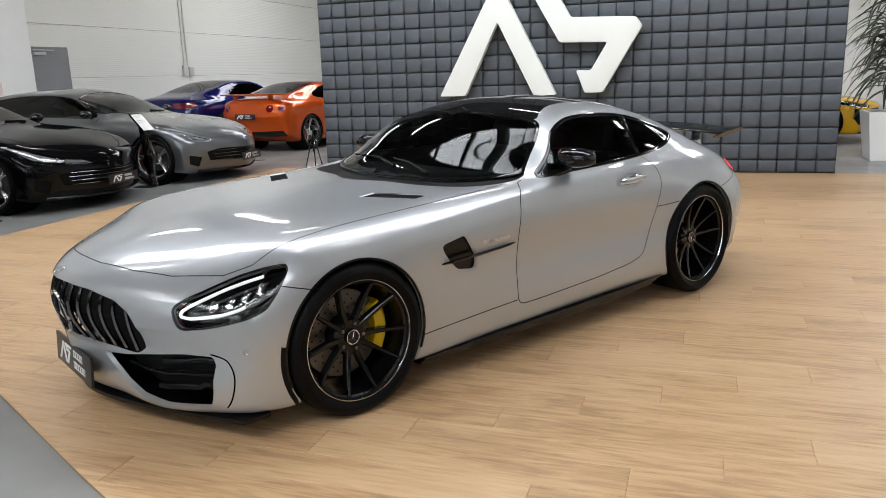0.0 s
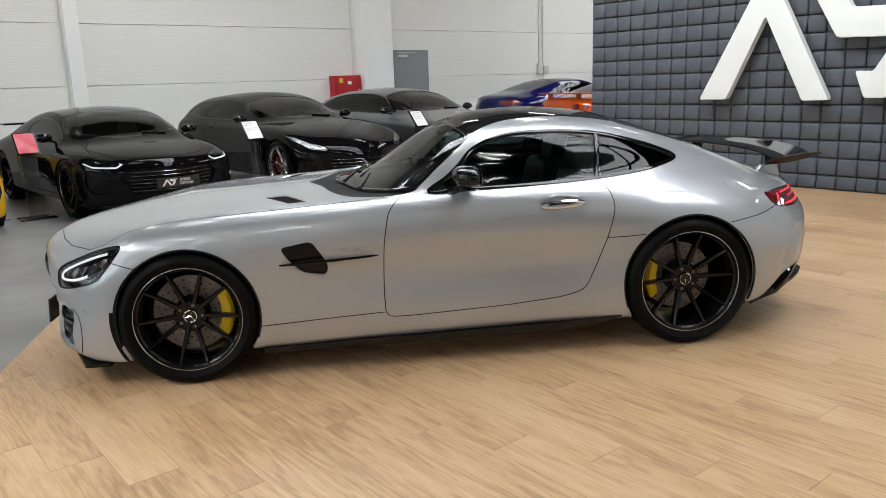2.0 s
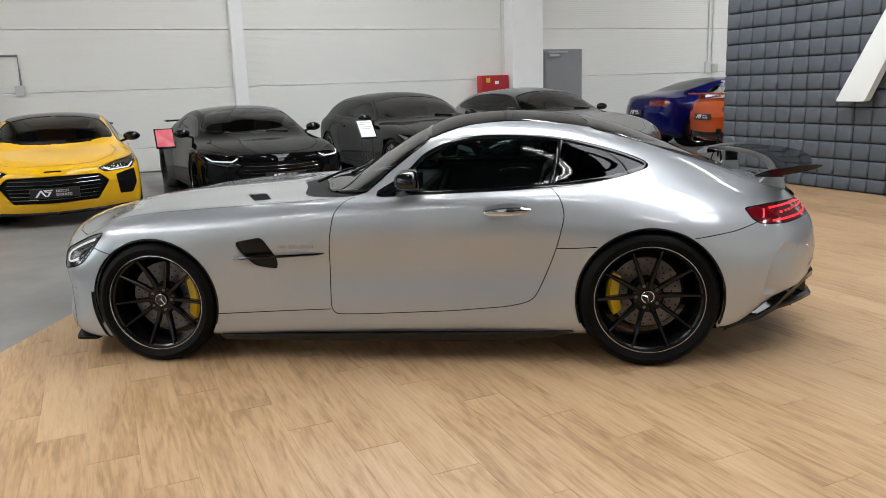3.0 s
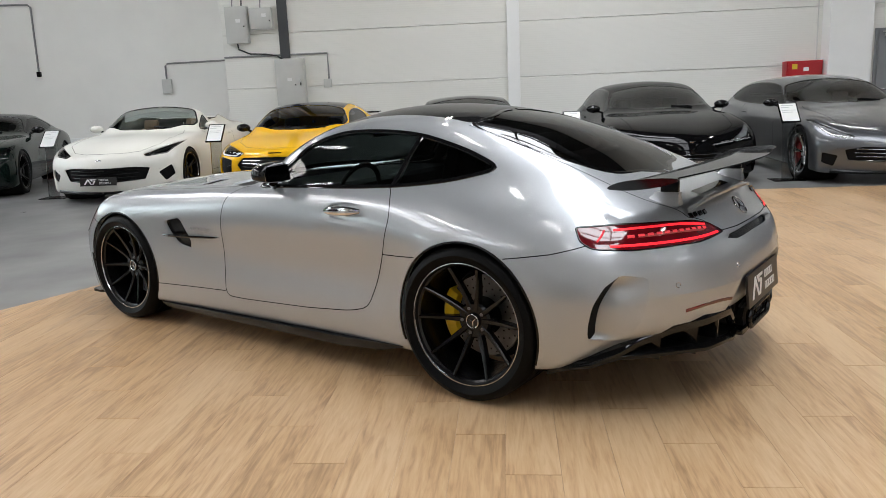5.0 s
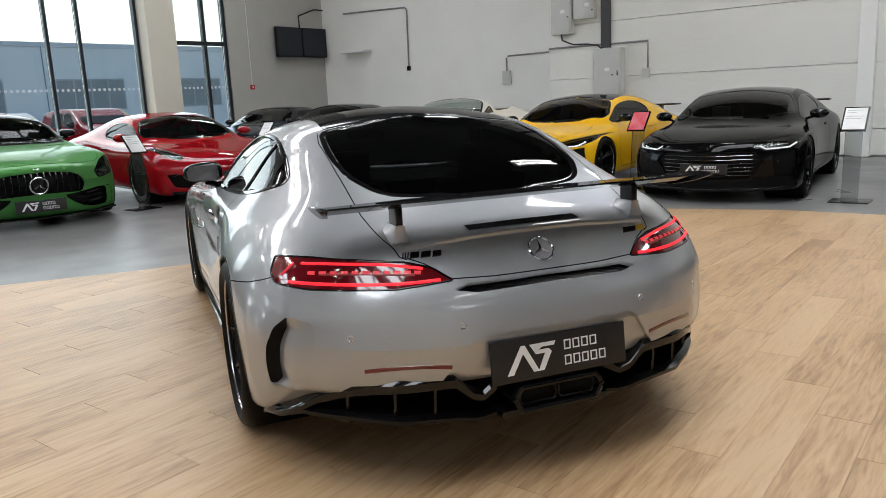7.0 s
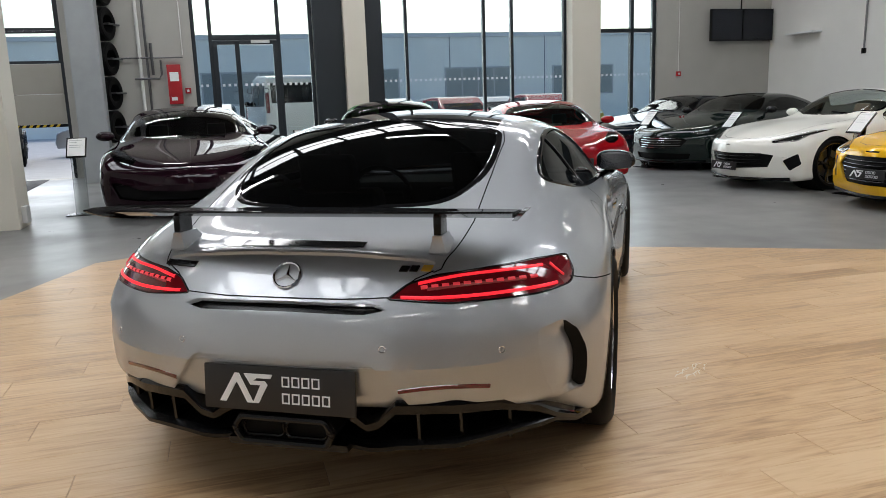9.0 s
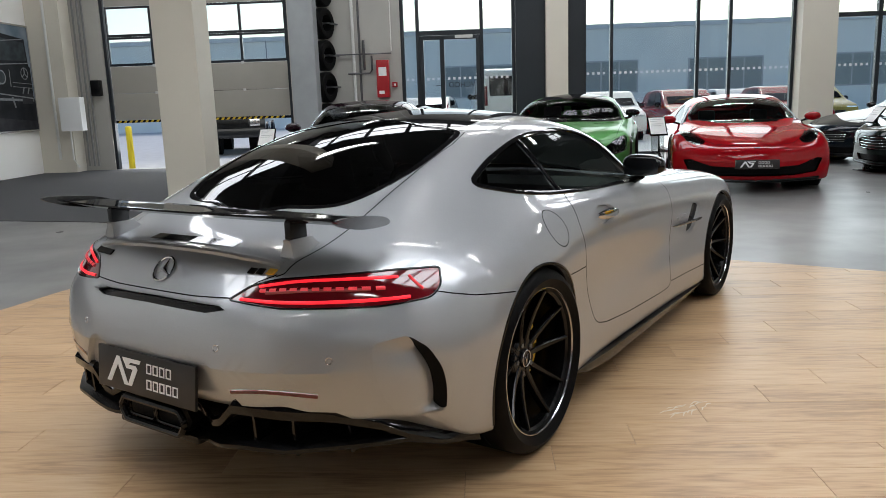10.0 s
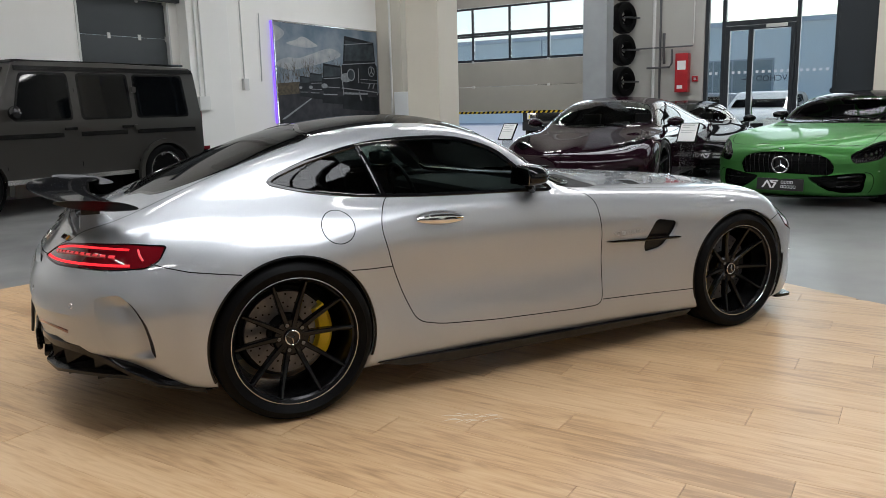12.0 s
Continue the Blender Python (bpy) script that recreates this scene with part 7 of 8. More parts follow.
for k in range(-9, 11):
    part("cladding_joint", block((.0, k * 7.0 - .03, 0), (.012, k * 7.0 + .03, 5.7)), mat("joint_grey", (.16, .19, .22), .6) if k == -9 else bpy.data.materials["joint_grey"], office, smooth=False)
bollard = empty("bollard", at(-14.1, -8.62, -.05), "bright yellow steel bollard beside the gate", "bollard")
part("post", lathe([(.001, 0), (.075, 0), (.075, 1.0), (.06, 1.04), (.001, 1.05)], 20, "z"), mat("bollard_yellow", (.75, .58, .02), .45), bollard)
part("foot_plate", block((-.12, -.12, 0), (.12, .12, .012), .003), STEEL, bollard)
repaint(yellow_car, facing(11.8, -4.7, -100), {}, "yellow sports car behind the padded wall")

# ---- the display stand ----
WOODS = [(.315, .190, .095), (.485, .313, .168), (.56, .388, .226)]


def oak(name):
    """Light oak vinyl: fine grain and broad streaks along y, another board for each plank."""
    m = mat(name, WOODS[1], .36)
    nt = m.node_tree
    b, tc = nt.nodes["Principled BSDF"], nt.nodes["Texture Coordinate"]
    info = nt.nodes.new("ShaderNodeObjectInfo")
    off = nt.nodes.new("ShaderNodeVectorMath")
    off.operation = "MULTIPLY_ADD"
    off.inputs[1].default_value = (37, 91, 13)
    nt.links.new(info.outputs["Random"], off.inputs[0])
    nt.links.new(tc.outputs["Object"], off.inputs[2])
    waves = []
    for scale, size, detail, warp in (((1, .09, 1), 75, 6, .6), ((1, .09, 1), 17, 6, 2.2), ((1, .3, 1), 2.2, 2, .3)):
        mp = nt.nodes.new("ShaderNodeVectorMath")
        mp.operation = "MULTIPLY"
        mp.inputs[1].default_value = scale
        nt.links.new(off.outputs[0], mp.inputs[0])
        n = nt.nodes.new("ShaderNodeTexNoise")
        n.inputs["Scale"].default_value, n.inputs["Detail"].default_value, n.inputs["Distortion"].default_value = size, detail, warp
        nt.links.new(mp.outputs[0], n.inputs["Vector"])
        waves.append(n)

    def math_node(op, a, c):
        q = nt.nodes.new("ShaderNodeMath")
        q.operation = op
        for i, w in enumerate((a, c)):
            if isinstance(w, (int, float)):
                q.inputs[i].default_value = w
            else:
                nt.links.new(w, q.inputs[i])
        return q.outputs[0]
    s = math_node("MULTIPLY", waves[0].outputs[0], .36)
    s = math_node("ADD", s, math_node("MULTIPLY", waves[1].outputs[0], .60))
    s = math_node("ADD", s, math_node("MULTIPLY", waves[2].outputs[0], .52))
    s = math_node("ADD", s, math_node("MULTIPLY", info.outputs["Random"], .035))
    ramp_ = nt.nodes.new("ShaderNodeValToRGB")
    e = ramp_.color_ramp.elements
    e[0].position, e[0].color = .575, (*WOODS[0], 1)
    e[1].position, e[1].color = .90, (*WOODS[2], 1)
    mid = e.new(.74)
    mid.color = (*WOODS[1], 1)
    nt.links.new(s, ramp_.inputs[0])
    nt.links.new(ramp_.outputs[0], b.inputs["Base Color"])
    bp = nt.nodes.new("ShaderNodeBump")
    bp.inputs["Strength"].default_value, bp.inputs["Distance"].default_value = .12, .001
    nt.links.new(waves[0].outputs[0], bp.inputs["Height"])
    nt.links.new(bp.outputs[0], b.inputs["Normal"])
    rr = nt.nodes.new("ShaderNodeMapRange")
    rr.inputs[1].default_value, rr.inputs[2].default_value, rr.inputs[3].default_value, rr.inputs[4].default_value = .3, .7, .30, .42
    nt.links.new(waves[1].outputs[0], rr.inputs[0])
    nt.links.new(rr.outputs[0], b.inputs["Roughness"])
    return m


WOOD = oak("oak_vinyl")
PLAT = [(6.6, 5.05), (1.2, 5.05), (-0.13, 4.69), (-1.08, 3.06), (-1.88, 1.62), (-2.36, 0.72), (-2.68, 0.09), (-3.6, -1.3), (-3.0, -2.5), (-2.1, -2.85), (-1.1, -3.25), (-0.2, -3.5), (0.9, -3.68), (3, -4.2), (6.6, -4.2)]
wood_floor = structure("wood_floor", prism(PLAT[::-1], .007, plane="xy"), mat("floor_joint_brown", (.27, .18, .105), .8), "light oak plank floor of the display stand", "floor", m=B @ pose(0, 0, -.012))


def clip_rect(poly, a, b, c, d):
    """The polygon inside a rectangle."""
    for axis, sign, limit in ((0, 1, a), (0, -1, -b), (1, 1, c), (1, -1, -d)):
        out = []
        for i in range(len(poly)):
            p, q = poly[i - 1], poly[i]
            dp, dq = sign * p[axis] - limit, sign * q[axis] - limit
            if (dp >= 0) != (dq >= 0):
                t = dp / (dp - dq)
                out.append((p[0] + (q[0] - p[0]) * t, p[1] + (q[1] - p[1]) * t))
            if dq >= 0:
                out.append(q)
        poly = out
        if len(poly) < 3:
            return []
    return poly


def area_of(p):
    return sum(p[i - 1][0] * p[i][1] - p[i][0] * p[i - 1][1] for i in range(len(p))) / 2


def plank_bm(bm, poly, o):
    """One plank: a thin board with a worn upper edge."""
    if area_of(poly) < 0:
        poly = poly[::-1]
    n = len(poly)
    cx, cy = sum(p[0] for p in poly) / n, sum(p[1] for p in poly) / n
    rings = []
    for z, inset in ((0, 0), (.0054, 0), (.006, .0012)):
        rings.append([bm.verts.new((p[0] - o[0] + (inset if p[0] < cx else -inset), p[1] - o[1] + (inset if p[1] < cy else -inset), z)) for p in poly])
    for p, q in zip(rings, rings[1:]):
        for i in range(n):
            bm.faces.new((p[i], p[(i + 1) % n], q[(i + 1) % n], q[i]))
    bm.faces.new(rings[-1])


PW, PL = .20, 1.22
whole = bmesh.new()
plank_bm(whole, [(.0004, .0011), (PW - .0004, .0011), (PW - .0004, PL - .0011), (.0004, PL - .0011)], (0, 0))
WHOLE = mesh_of("plank", whole, WOOD)
rest = bmesh.new()
for k in range(-11, 42):
    u0 = -1.6 + PW * k
    v0 = (-.711 - .325 * k) % PL - 6 * PL
    for j in range(12):
        a, b, c, d = u0, u0 + PW, v0 + j * PL, v0 + (j + 1) * PL
        poly = clip_rect(PLAT, a + .0004, b - .0004, c + .0011, d - .0011)
        size = abs(area_of(poly)) if poly else 0
        if size < .004:
            continue
        o = (a, c)
        if u0 > 4.3:
            plank_bm(rest, poly, (0, 0))
        elif size > .98 * PW * PL:
            link("plank", WHOLE, wood_floor, pose(a, c, .006))
        else:
            one = bmesh.new()
            plank_bm(one, poly, o)
            link("plank", mesh_of("plank", one, WOOD), wood_floor, pose(a, c, .006))
tagged(link("plank_rest", mesh_of("plank_rest", rest, WOOD), wood_floor, pose(0, 0, .006)), label="further oak planks", kind="stuff")

# padded wall
PADS_U, PC, PH = 6.60, .238, .2135
padded = structure("padded_wall", block((PADS_U + .045, -3.2, 0), (PADS_U + .4, 4.18, 4.4)), mat("padding_seam", (.03, .032, .036), .8), "tall wall of grey upholstered square pads", "wall")


def pad_points(w, h, o=(0, 0, 0)):
    rings = []
    for inset, deep in ((.003, 0), (.006, .020), (.014, .036), (.036, .045)):
        rings.append([(o[0] - deep, o[1] + y, o[2] + z) for y, z in ((inset, inset), (w - inset, inset), (w - inset, h - inset), (inset, h - inset))])
    return [p for r in rings for p in r]


PAD_FACES = [(4 * r + i, 4 * r + 4 + i, 4 * r + 4 + (i + 1) % 4, 4 * r + (i + 1) % 4) for r in range(3) for i in range(4)] + [(12, 15, 14, 13)]


def pad_mesh(w, h):
    me = bpy.data.meshes.new("pad")
    me.from_pydata(pad_points(w, h), [], PAD_FACES)
    me.materials.append(PAD)
    me.polygons.foreach_set("use_smooth", [True] * len(me.polygons))
    return me


PAD_ONE, PAD_LOW = pad_mesh(PC, PH), pad_mesh(PC, .17)
verts, faces = [], []
for r in range(20):
    z, h = (.17 + PH * (r - 1), PH) if r else (0, .17)
    for c in range(31):
        v = -3.2 + PC * c
        if r < 9:
            link("pad", PAD_ONE if r else PAD_LOW, padded, pose(PADS_U + .045, v, z))
        else:
            n = len(verts)
            verts += pad_points(PC, h, (PADS_U + .045, v, z))
            faces += [tuple(n + i for i in f) for f in PAD_FACES]
me = bpy.data.meshes.new("pad_rest")
me.from_pydata(verts, [], faces)
me.materials.append(PAD)
me.polygons.foreach_set("use_smooth", [True] * len(me.polygons))
tagged(link("pad_rest", me, padded), label="upper rows of grey pads", kind="stuff")

# the white sign on it
sign = empty("wall_sign", B @ pose(6.42, 0, 0), "large white acrylic letter-like shapes on stand-offs", "sign")
for outline in ([(2.16, 1.10), (1.34, 2.60), (1.22, 2.60), (.44, 1.09), (.76, 1.08), (1.28, 2.11), (1.77, 1.10)],
                [(1.05, 2.92), (.40, 1.80), (-.25, 1.78), (-.03, 1.41), (.17, 1.42), (.05, 1.11), (-.20, 1.11), (-.71, 1.98), (-.62, 2.10), (.25, 2.13), (.51, 2.60), (-.18, 2.60), (-.35, 2.92)]):
    shape_bm = prism([(p[0], p[1]) for p in corner_round([(v, z, 0) for v, z in outline], .035, 3)], .10, plane="yz")
    front = [e for e in shape_bm.edges if all(abs(v.co.x) < 1e-5 for v in e.verts)]
    bmesh.ops.bevel(shape_bm, geom=front, offset=.022, segments=3, profile=.6, affect="EDGES", clamp_overlap=True)
    part("sign_shape", shape_bm, SIGN_GLOW, sign)
for v, z in ((1.9, 1.3), (.66, 1.3), (1.28, 2.4), (-.1, 1.25), (-.35, 1.9), (.4, 2.0), (.7, 2.5)):
    part("stand_off", tube([(.09, v, z), (PADS_U - 6.42 + .02, v, z)], .012, 6), CHROME, sign)


# carpet
CARPET_EDGE = [(-8.3, SOUTH), (WEST, SOUTH), (WEST, -4.9), (-6.8, -4.6), (-4.65, -4.3), (-4.8, -4.9), (-5.1, -6.2), (-5.1, -7.8)]
structure("carpet", prism([(u, v) for u, v in CARPET_EDGE], .008, plane="xy"), CARPET, "dark grey carpet laid on the concrete", "carpet", m=B @ pose(0, 0, -.012))


# ---- fixtures on the walls ----
def on_wall(name, lo, hi, material, label, category, bevel=.012, group=""):
    """A flat box fixed to a wall: an empty with a body; returns the empty's body."""
    mid = (Vector(lo) + Vector(hi)) / 2
    e = empty(name, at(mid.x, mid.y, lo[2]), label, category, group)
    o = Vector((mid.x, mid.y, lo[2]))
    body = part("body", block(tuple(Vector(lo) - o), tuple(Vector(hi) - o), bevel), material, e)
    return e, body, o


def add(e, o, name, lo, hi, material, bevel=.004, label=""):
    return part(name, block(tuple(Vector(lo) - o), tuple(Vector(hi) - o), bevel), material, e, label)


def pipe(points, r, material, label, category="pipe"):
    o = Vector(points[0])
    ob = link("pipe", mesh_of("pipe", tube([tuple(Vector(p) - o) for p in points], r, 10), material, True), None, B @ Matrix.Translation(o))
    return tagged(ob, label=label, category=category)


WHITE_PVC = mat("white_plastic", (.70, .70, .67), .45, noise_scale=4, noise_mix=.15)
N = NORTH
CONDUIT = mat("grey_conduit", (.24, .24, .24), .5)
# north wall
e, b_, o = on_wall("metal_door", (8.15, N - .05, .0), (9.15, N, 2.17), GREY_DOOR, "plain grey metal door in the panel wall", "door", .006)
add(e, o, "door_frame", (8.09, N - .03, 0), (8.15, N, 2.23), GREY_DOOR)
add(e, o, "door_frame", (9.15, N - .03, 0), (9.21, N, 2.23), GREY_DOOR)
add(e, o, "door_frame", (8.15, N - .03, 2.17), (9.15, N, 2.23), GREY_DOOR)
add(e, o, "door_closer", (8.25, N - .10, 2.06), (8.55, N - .05, 2.12), GREY_BOX)
add(e, o, "closer_arm", (8.2, N - .12, 2.15), (8.75, N - .09, 2.17), GREY_BOX)
add(e, o, "door_handle", (8.24, N - .10, 1.03), (8.36, N - .05, 1.05), CHROME)
e, b_, o = on_wall("hydrant_box", (6.34, N - .26, 1.0), (7.03, N, 1.66), RED_PAINT, "red steel fire hose cabinet on the white wall", "fire cabinet")
add(e, o, "door", (6.37, N - .272, 1.03), (7.0, N - .258, 1.63), RED_PAINT, .004)
add(e, o, "notice", (6.66, N - .276, 1.46), (6.76, N - .273, 1.53), PAPER, .0)
add(e, o, "yellow_notice", (6.44, N - .276, 1.50), (6.54, N - .273, 1.60), mat("yellow_label", (.62, .48, .03), .5), .0)
add(e, o, "latch", (6.94, N - .285, 1.28), (6.97, N - .27, 1.36), CHROME)
pipe([(6.98, N - .03, 1.66), (6.98, N - .03, HIGH)], .014, WHITE_PVC, "thin white conduit on the panel wall", "conduit")
for u in (13.2, 13.34):
    pipe([(u, N - .025, 1.85), (u, N - .025, HIGH)], .02, WHITE_PVC, "white conduit on the panel wall", "conduit")
on_wall("socket_box", (13.12, N - .07, 1.58), (13.30, N, 1.85), WHITE_PVC, "white socket box on the panel wall", "socket", .01)
on_wall("socket_box", (13.36, N - .07, 1.58), (13.54, N, 1.80), GREY_BOX, "grey socket box on the panel wall", "socket", .01)
e, b_, o = on_wall("electric_cabinet", (-5.05, N - .16, 2.52), (-4.58, N, 3.27), GREY_BOX, "light grey electric cabinet on the wall", "cabinet")
add(e, o, "door", (-5.02, N - .172, 2.55), (-4.61, N - .158, 3.24), GREY_BOX)
e, b_, o = on_wall("electric_cabinet", (-4.53, N - .14, 2.79), (-4.06, N, 3.22), GREY_BOX, "small grey electric cabinet on the wall", "cabinet")
add(e, o, "door", (-4.50, N - .152, 2.82), (-4.09, N - .138, 3.19), GREY_BOX)
e, b_, o = on_wall("electric_cabinet", (-4.05, N - .2, 1.2), (-3.44, N, 2.16), GREY_BOX, "grey distribution cabinet with a flat door", "cabinet")
add(e, o, "door", (-4.02, N - .212, 1.23), (-3.47, N - .198, 2.13), GREY_BOX)
add(e, o, "latch", (-3.53, N - .22, 1.6), (-3.50, N - .21, 1.72), CHROME)
on_wall("cable_tray", (-3.95, N - .06, 2.18), (-3.75, N, HIGH), mat("dark_tray", (.06, .062, .065), .5), "dark vertical cable tray", "cable tray", .004)
pipe([(STEP + .02, N - .02, 2.25), (-2.95, N - .02, 2.25), (-2.95, N - .02, 1.72)], .02, CONDUIT, "thin grey conduit with a bend", "conduit")
on_wall("socket_box", (-3.06, N - .06, 1.54), (-2.90, N, 1.72), GREY_BOX, "grey socket box on the panel wall", "socket", .01)
R = BAY
pipe([(STEP - .02, R - .02, 2.27), (-7.05, R - .02, 2.25), (-7.1, R - .02, 2.20), (-7.1, R - .02, 1.9)], .02, CONDUIT, "thin grey conduit on the plaster", "conduit")
on_wall("socket_box", (-7.2, R - .08, 1.57), (-6.98, R, 1.9), GREY_BOX, "pair of grey sockets on the plaster", "socket", .012)
pipe([(-12.5, R - .025, 3.78), (-10.25, R - .025, 3.72), (-10.18, R - .025, 3.66), (-10.2, R - .025, 2.2)], .022, CONDUIT, "grey conduit bent down the plaster wall", "conduit")
on_wall("socket_box", (-10.25, R - .05, 2.08), (-10.15, R, 2.2), BLACK_SATIN, "small dark switch at the end of the conduit", "switch", .006)
on_wall("wall_shelf", (-12.46, R - .3, 2.68), (-11.54, R, 2.72), LOGO_WHITE, "small white shelf on the plaster wall", "shelf", .006)
on_wall("baseboard_heater", (-9.6, R - .12, .12), (-7.9, R, .62), LOGO_WHITE, "low white wall heater", "heater", .02)

# west wall
W = WEST
HAZARD_Y = mat("hazard_yellow", (.72, .50, .02), .5)
DOOR_BEIGE = mat("beige_door_panel", (.40, .38, .33), .5, noise_scale=2, noise_mix=.15, bump=.1, bump_scale=80)
gate = empty("sectional_gate", at(W - .16, 0, 0), "half-raised beige sectional gate with two window rows", "gate")
G0, G1 = GATE[0] + .08, GATE[1] - .08
for z0, z1 in ((1.14, 1.76), (1.76, 2.38), (3.72, 4.34)):
    pn = part("gate_panel", block((0, G0, z0 + .004), (.045, G1, z1 - .004), .006), DOOR_BEIGE, gate)
    for k in (.25, .75):
        part("hinge", block((.045, G0 + (G1 - G0) * k - .03, z1 - .03), (.06, G0 + (G1 - G0) * k + .03, z1 + .03), .004), GREY_BOX, pn)
for z0, z1 in ((2.38, 3.04), (3.04, 3.72)):
    fr = part("window_section", block((0, G0, z0 + .002), (.045, G1, z0 + .06), .004), FRAME_DARK, gate, "dark framed gate window row")
    part("frame_bar", block((0, G0, z1 - .05), (.045, G1, z1 - .002), .004), FRAME_DARK, fr)
    for i in range(5):
        y = G0 + (G1 - G0) * i / 4
        part("frame_bar", block((0, max(G0, y - .03), z0 + .06), (.045, min(G1, y + .03), z1 - .05), .004), FRAME_DARK, fr)
        if i < 4:
            pane = part("pane", block((.018, y + .03, z0 + .06), (.026, y + (G1 - G0) / 4 - .03, z1 - .05)), GLASS_WINDOW, fr, smooth=False)
            pane.visible_shadow = False
part("bottom_seal", block((0, G0, 1.08), (.05, G1, 1.14), .008), BLACK_MATT, gate, "black bottom seal with yellow hazard stripes")
y = G0 + .05
seal = gate.children[-1]
while y < G1 - .12:
    part("hazard_stripe", prism([(y, 1.085), (y + .06, 1.085), (y + .10, 1.136), (y + .04, 1.136)], .003, plane="yz"), HAZARD_Y, seal, m=pose(.0505, 0, 0), smooth=False)
    y += .13
for y0, y1 in ((GATE[0], GATE[0] + .07), (GATE[1] - .07, GATE[1])):
    part("guide_rail", block((-.02, y0, 0), (.12, y1, 4.4), .006), FRAME_DARK, gate)
TYRE_WALL = lathe([(.19, -.11), (.20, -.115), (.30, -.12), (.335, -.095), (.345, 0), (.335, .095), (.30, .12), (.20, .115), (.19, .11), (.19, -.11)], 28, "y")
TYRE_ME = mesh_of("tyre", TYRE_WALL, RUBBER, True)
for i, z in enumerate((.345, 1.04, 1.735, 2.43, 3.125, 3.82)):
    e = empty("stored_wheel", at(W + .30, -3.48, z, -20), "dark alloy wheel hung on the wall rack", "wheel", "wheels on the rack")
    link("tyre", TYRE_ME, e)
    rim_bm = bmesh.new()
    for k in range(7):
        a = k * 2 * math.pi / 7
        tube_into(rim_bm, [(.03 * math.cos(a), -.08, .03 * math.sin(a)), (.19 * math.cos(a), -.10, .19 * math.sin(a))], .018, 6)
    part("rim", rim_bm, BLACK_SATIN, e)
    part("peg", tube([(0, -.02, 0), (.05, .14, 0), (-.36, .16, 0)], .02, 8), STEEL, e)
pipe([(W + .06, -2.86, -.012), (W + .06, -2.86, HIGH)], .035, WHITE_PVC, "white vertical pipe on the wall")
pipe([(W + .06, -2.72, 1.2), (W + .06, -2.72, HIGH)], .025, STEEL, "grey vertical pipe on the wall")
pipe([(W + .09, -3.0, 2.02), (W + .09, -2.5, 2.02), (W + .09, -2.45, 2.1), (W + .09, -2.45, 2.4)], .022, STEEL, "bent grey pipe on the wall")
pipe([(W + .08, -3.3, 2.45), (W + .08, -2.0, 2.45)], .016, STEEL, "thin horizontal pipe on the wall")
pipe([(W + .05, -2.0, 2.5), (W + .05, -2.0, HIGH)], .012, WHITE_PVC, "thin conduit above the extinguisher box", "conduit")
pipe([(W + .07, -2.62, 2.1), (W + .12, -2.62, 2.3), (W + .12, -2.62, 2.75)], .03, STEEL, "valve riser with a bend on the wall")
e, b_, o = on_wall("extinguisher_box", (W, -2.34, 1.47), (W + .22, -2.06, 2.30), RED_PAINT, "tall red fire extinguisher box with white notice", "fire box", .02)
add(e, o, "notice", (W + .221, -2.29, 1.95), (W + .223, -2.11, 2.14), PAPER, 0)
add(e, o, "notice", (W + .221, -2.29, 1.55), (W + .223, -2.17, 1.62), PAPER, 0)
for v, z in ((-1.95, 1.75), (10.13, 1.83)):
    e, b_, o = on_wall("fire_alarm", (W, v - .06, z - .06), (W + .05, v + .06, z + .06), RED_PAINT, "small red fire alarm button on the wall", "alarm", .008, "alarm buttons")
    add(e, o, "button", (W + .05, v - .025, z - .025), (W + .055, v + .025, z + .025), PAPER, .001)
pipe([(W + .02, 10.13, 1.9), (W + .02, 10.13, HIGH)], .01, WHITE_PVC, "thin conduit to the alarm", "conduit")
DISPLAY = mat("screen_glass", (.005, .008, .016), .14)
for v0, v1 in ((10.95, 11.86), (11.88, 12.80)):
    e, b_, o = on_wall("wall_screen", (W + .12, v0, 2.62), (W + .22, v1, 3.42), BLACK_SATIN, "black flat display unit hung on the wall", "screen", .01, "black screens")
    add(e, o, "display", (W + .221, v0 + .03, 2.67), (W + .223, v1 - .03, 3.39), DISPLAY, 0)
    add(e, o, "bracket", (W, v0 + .3, 2.85), (W + .12, v0 + .45, 3.2), BLACK_SATIN)
pipe([(W + .1, 11.9, 3.42), (W + .1, 11.9, 3.75), (W + .1, 12.5, 3.95), (W + .1, 12.85, 3.95)], .02, BLACK_SATIN, "dark cable loop above the screens", "cable")
PURPLE_FABRIC = mat("violet_fabric", (.035, .03, .12), .9, bump=.4, bump_scale=300)


def visitor_chair(u, v, turn):
    e = empty("visitor_chair", at(u, v, -.012, turn), "violet upholstered visitor chair with black legs", "chair", "visitor chairs")
    part("seat", block((-.24, -.24, .42), (.24, .24, .50), .03), PURPLE_FABRIC, e)
    part("backrest", block((-.27, -.23, .52), (-.21, .23, .95), .025), PURPLE_FABRIC, e)
    for x in (-.21, .21):
        for y in (-.2, .2):
            part("leg", tube([(x, y, 0), (x, y, .43)], .013, 8), BLACK_SATIN, e)
    for y in (-.2, .2):
        part("back_post", tube([(-.21, y, .43), (-.25, y, .60)], .012, 8), BLACK_SATIN, e)
    return e


chair0 = visitor_chair(-12.8, -2.9, 0)
copy_thing(chair0, at(-12.8, -2.25, -.012, 0))

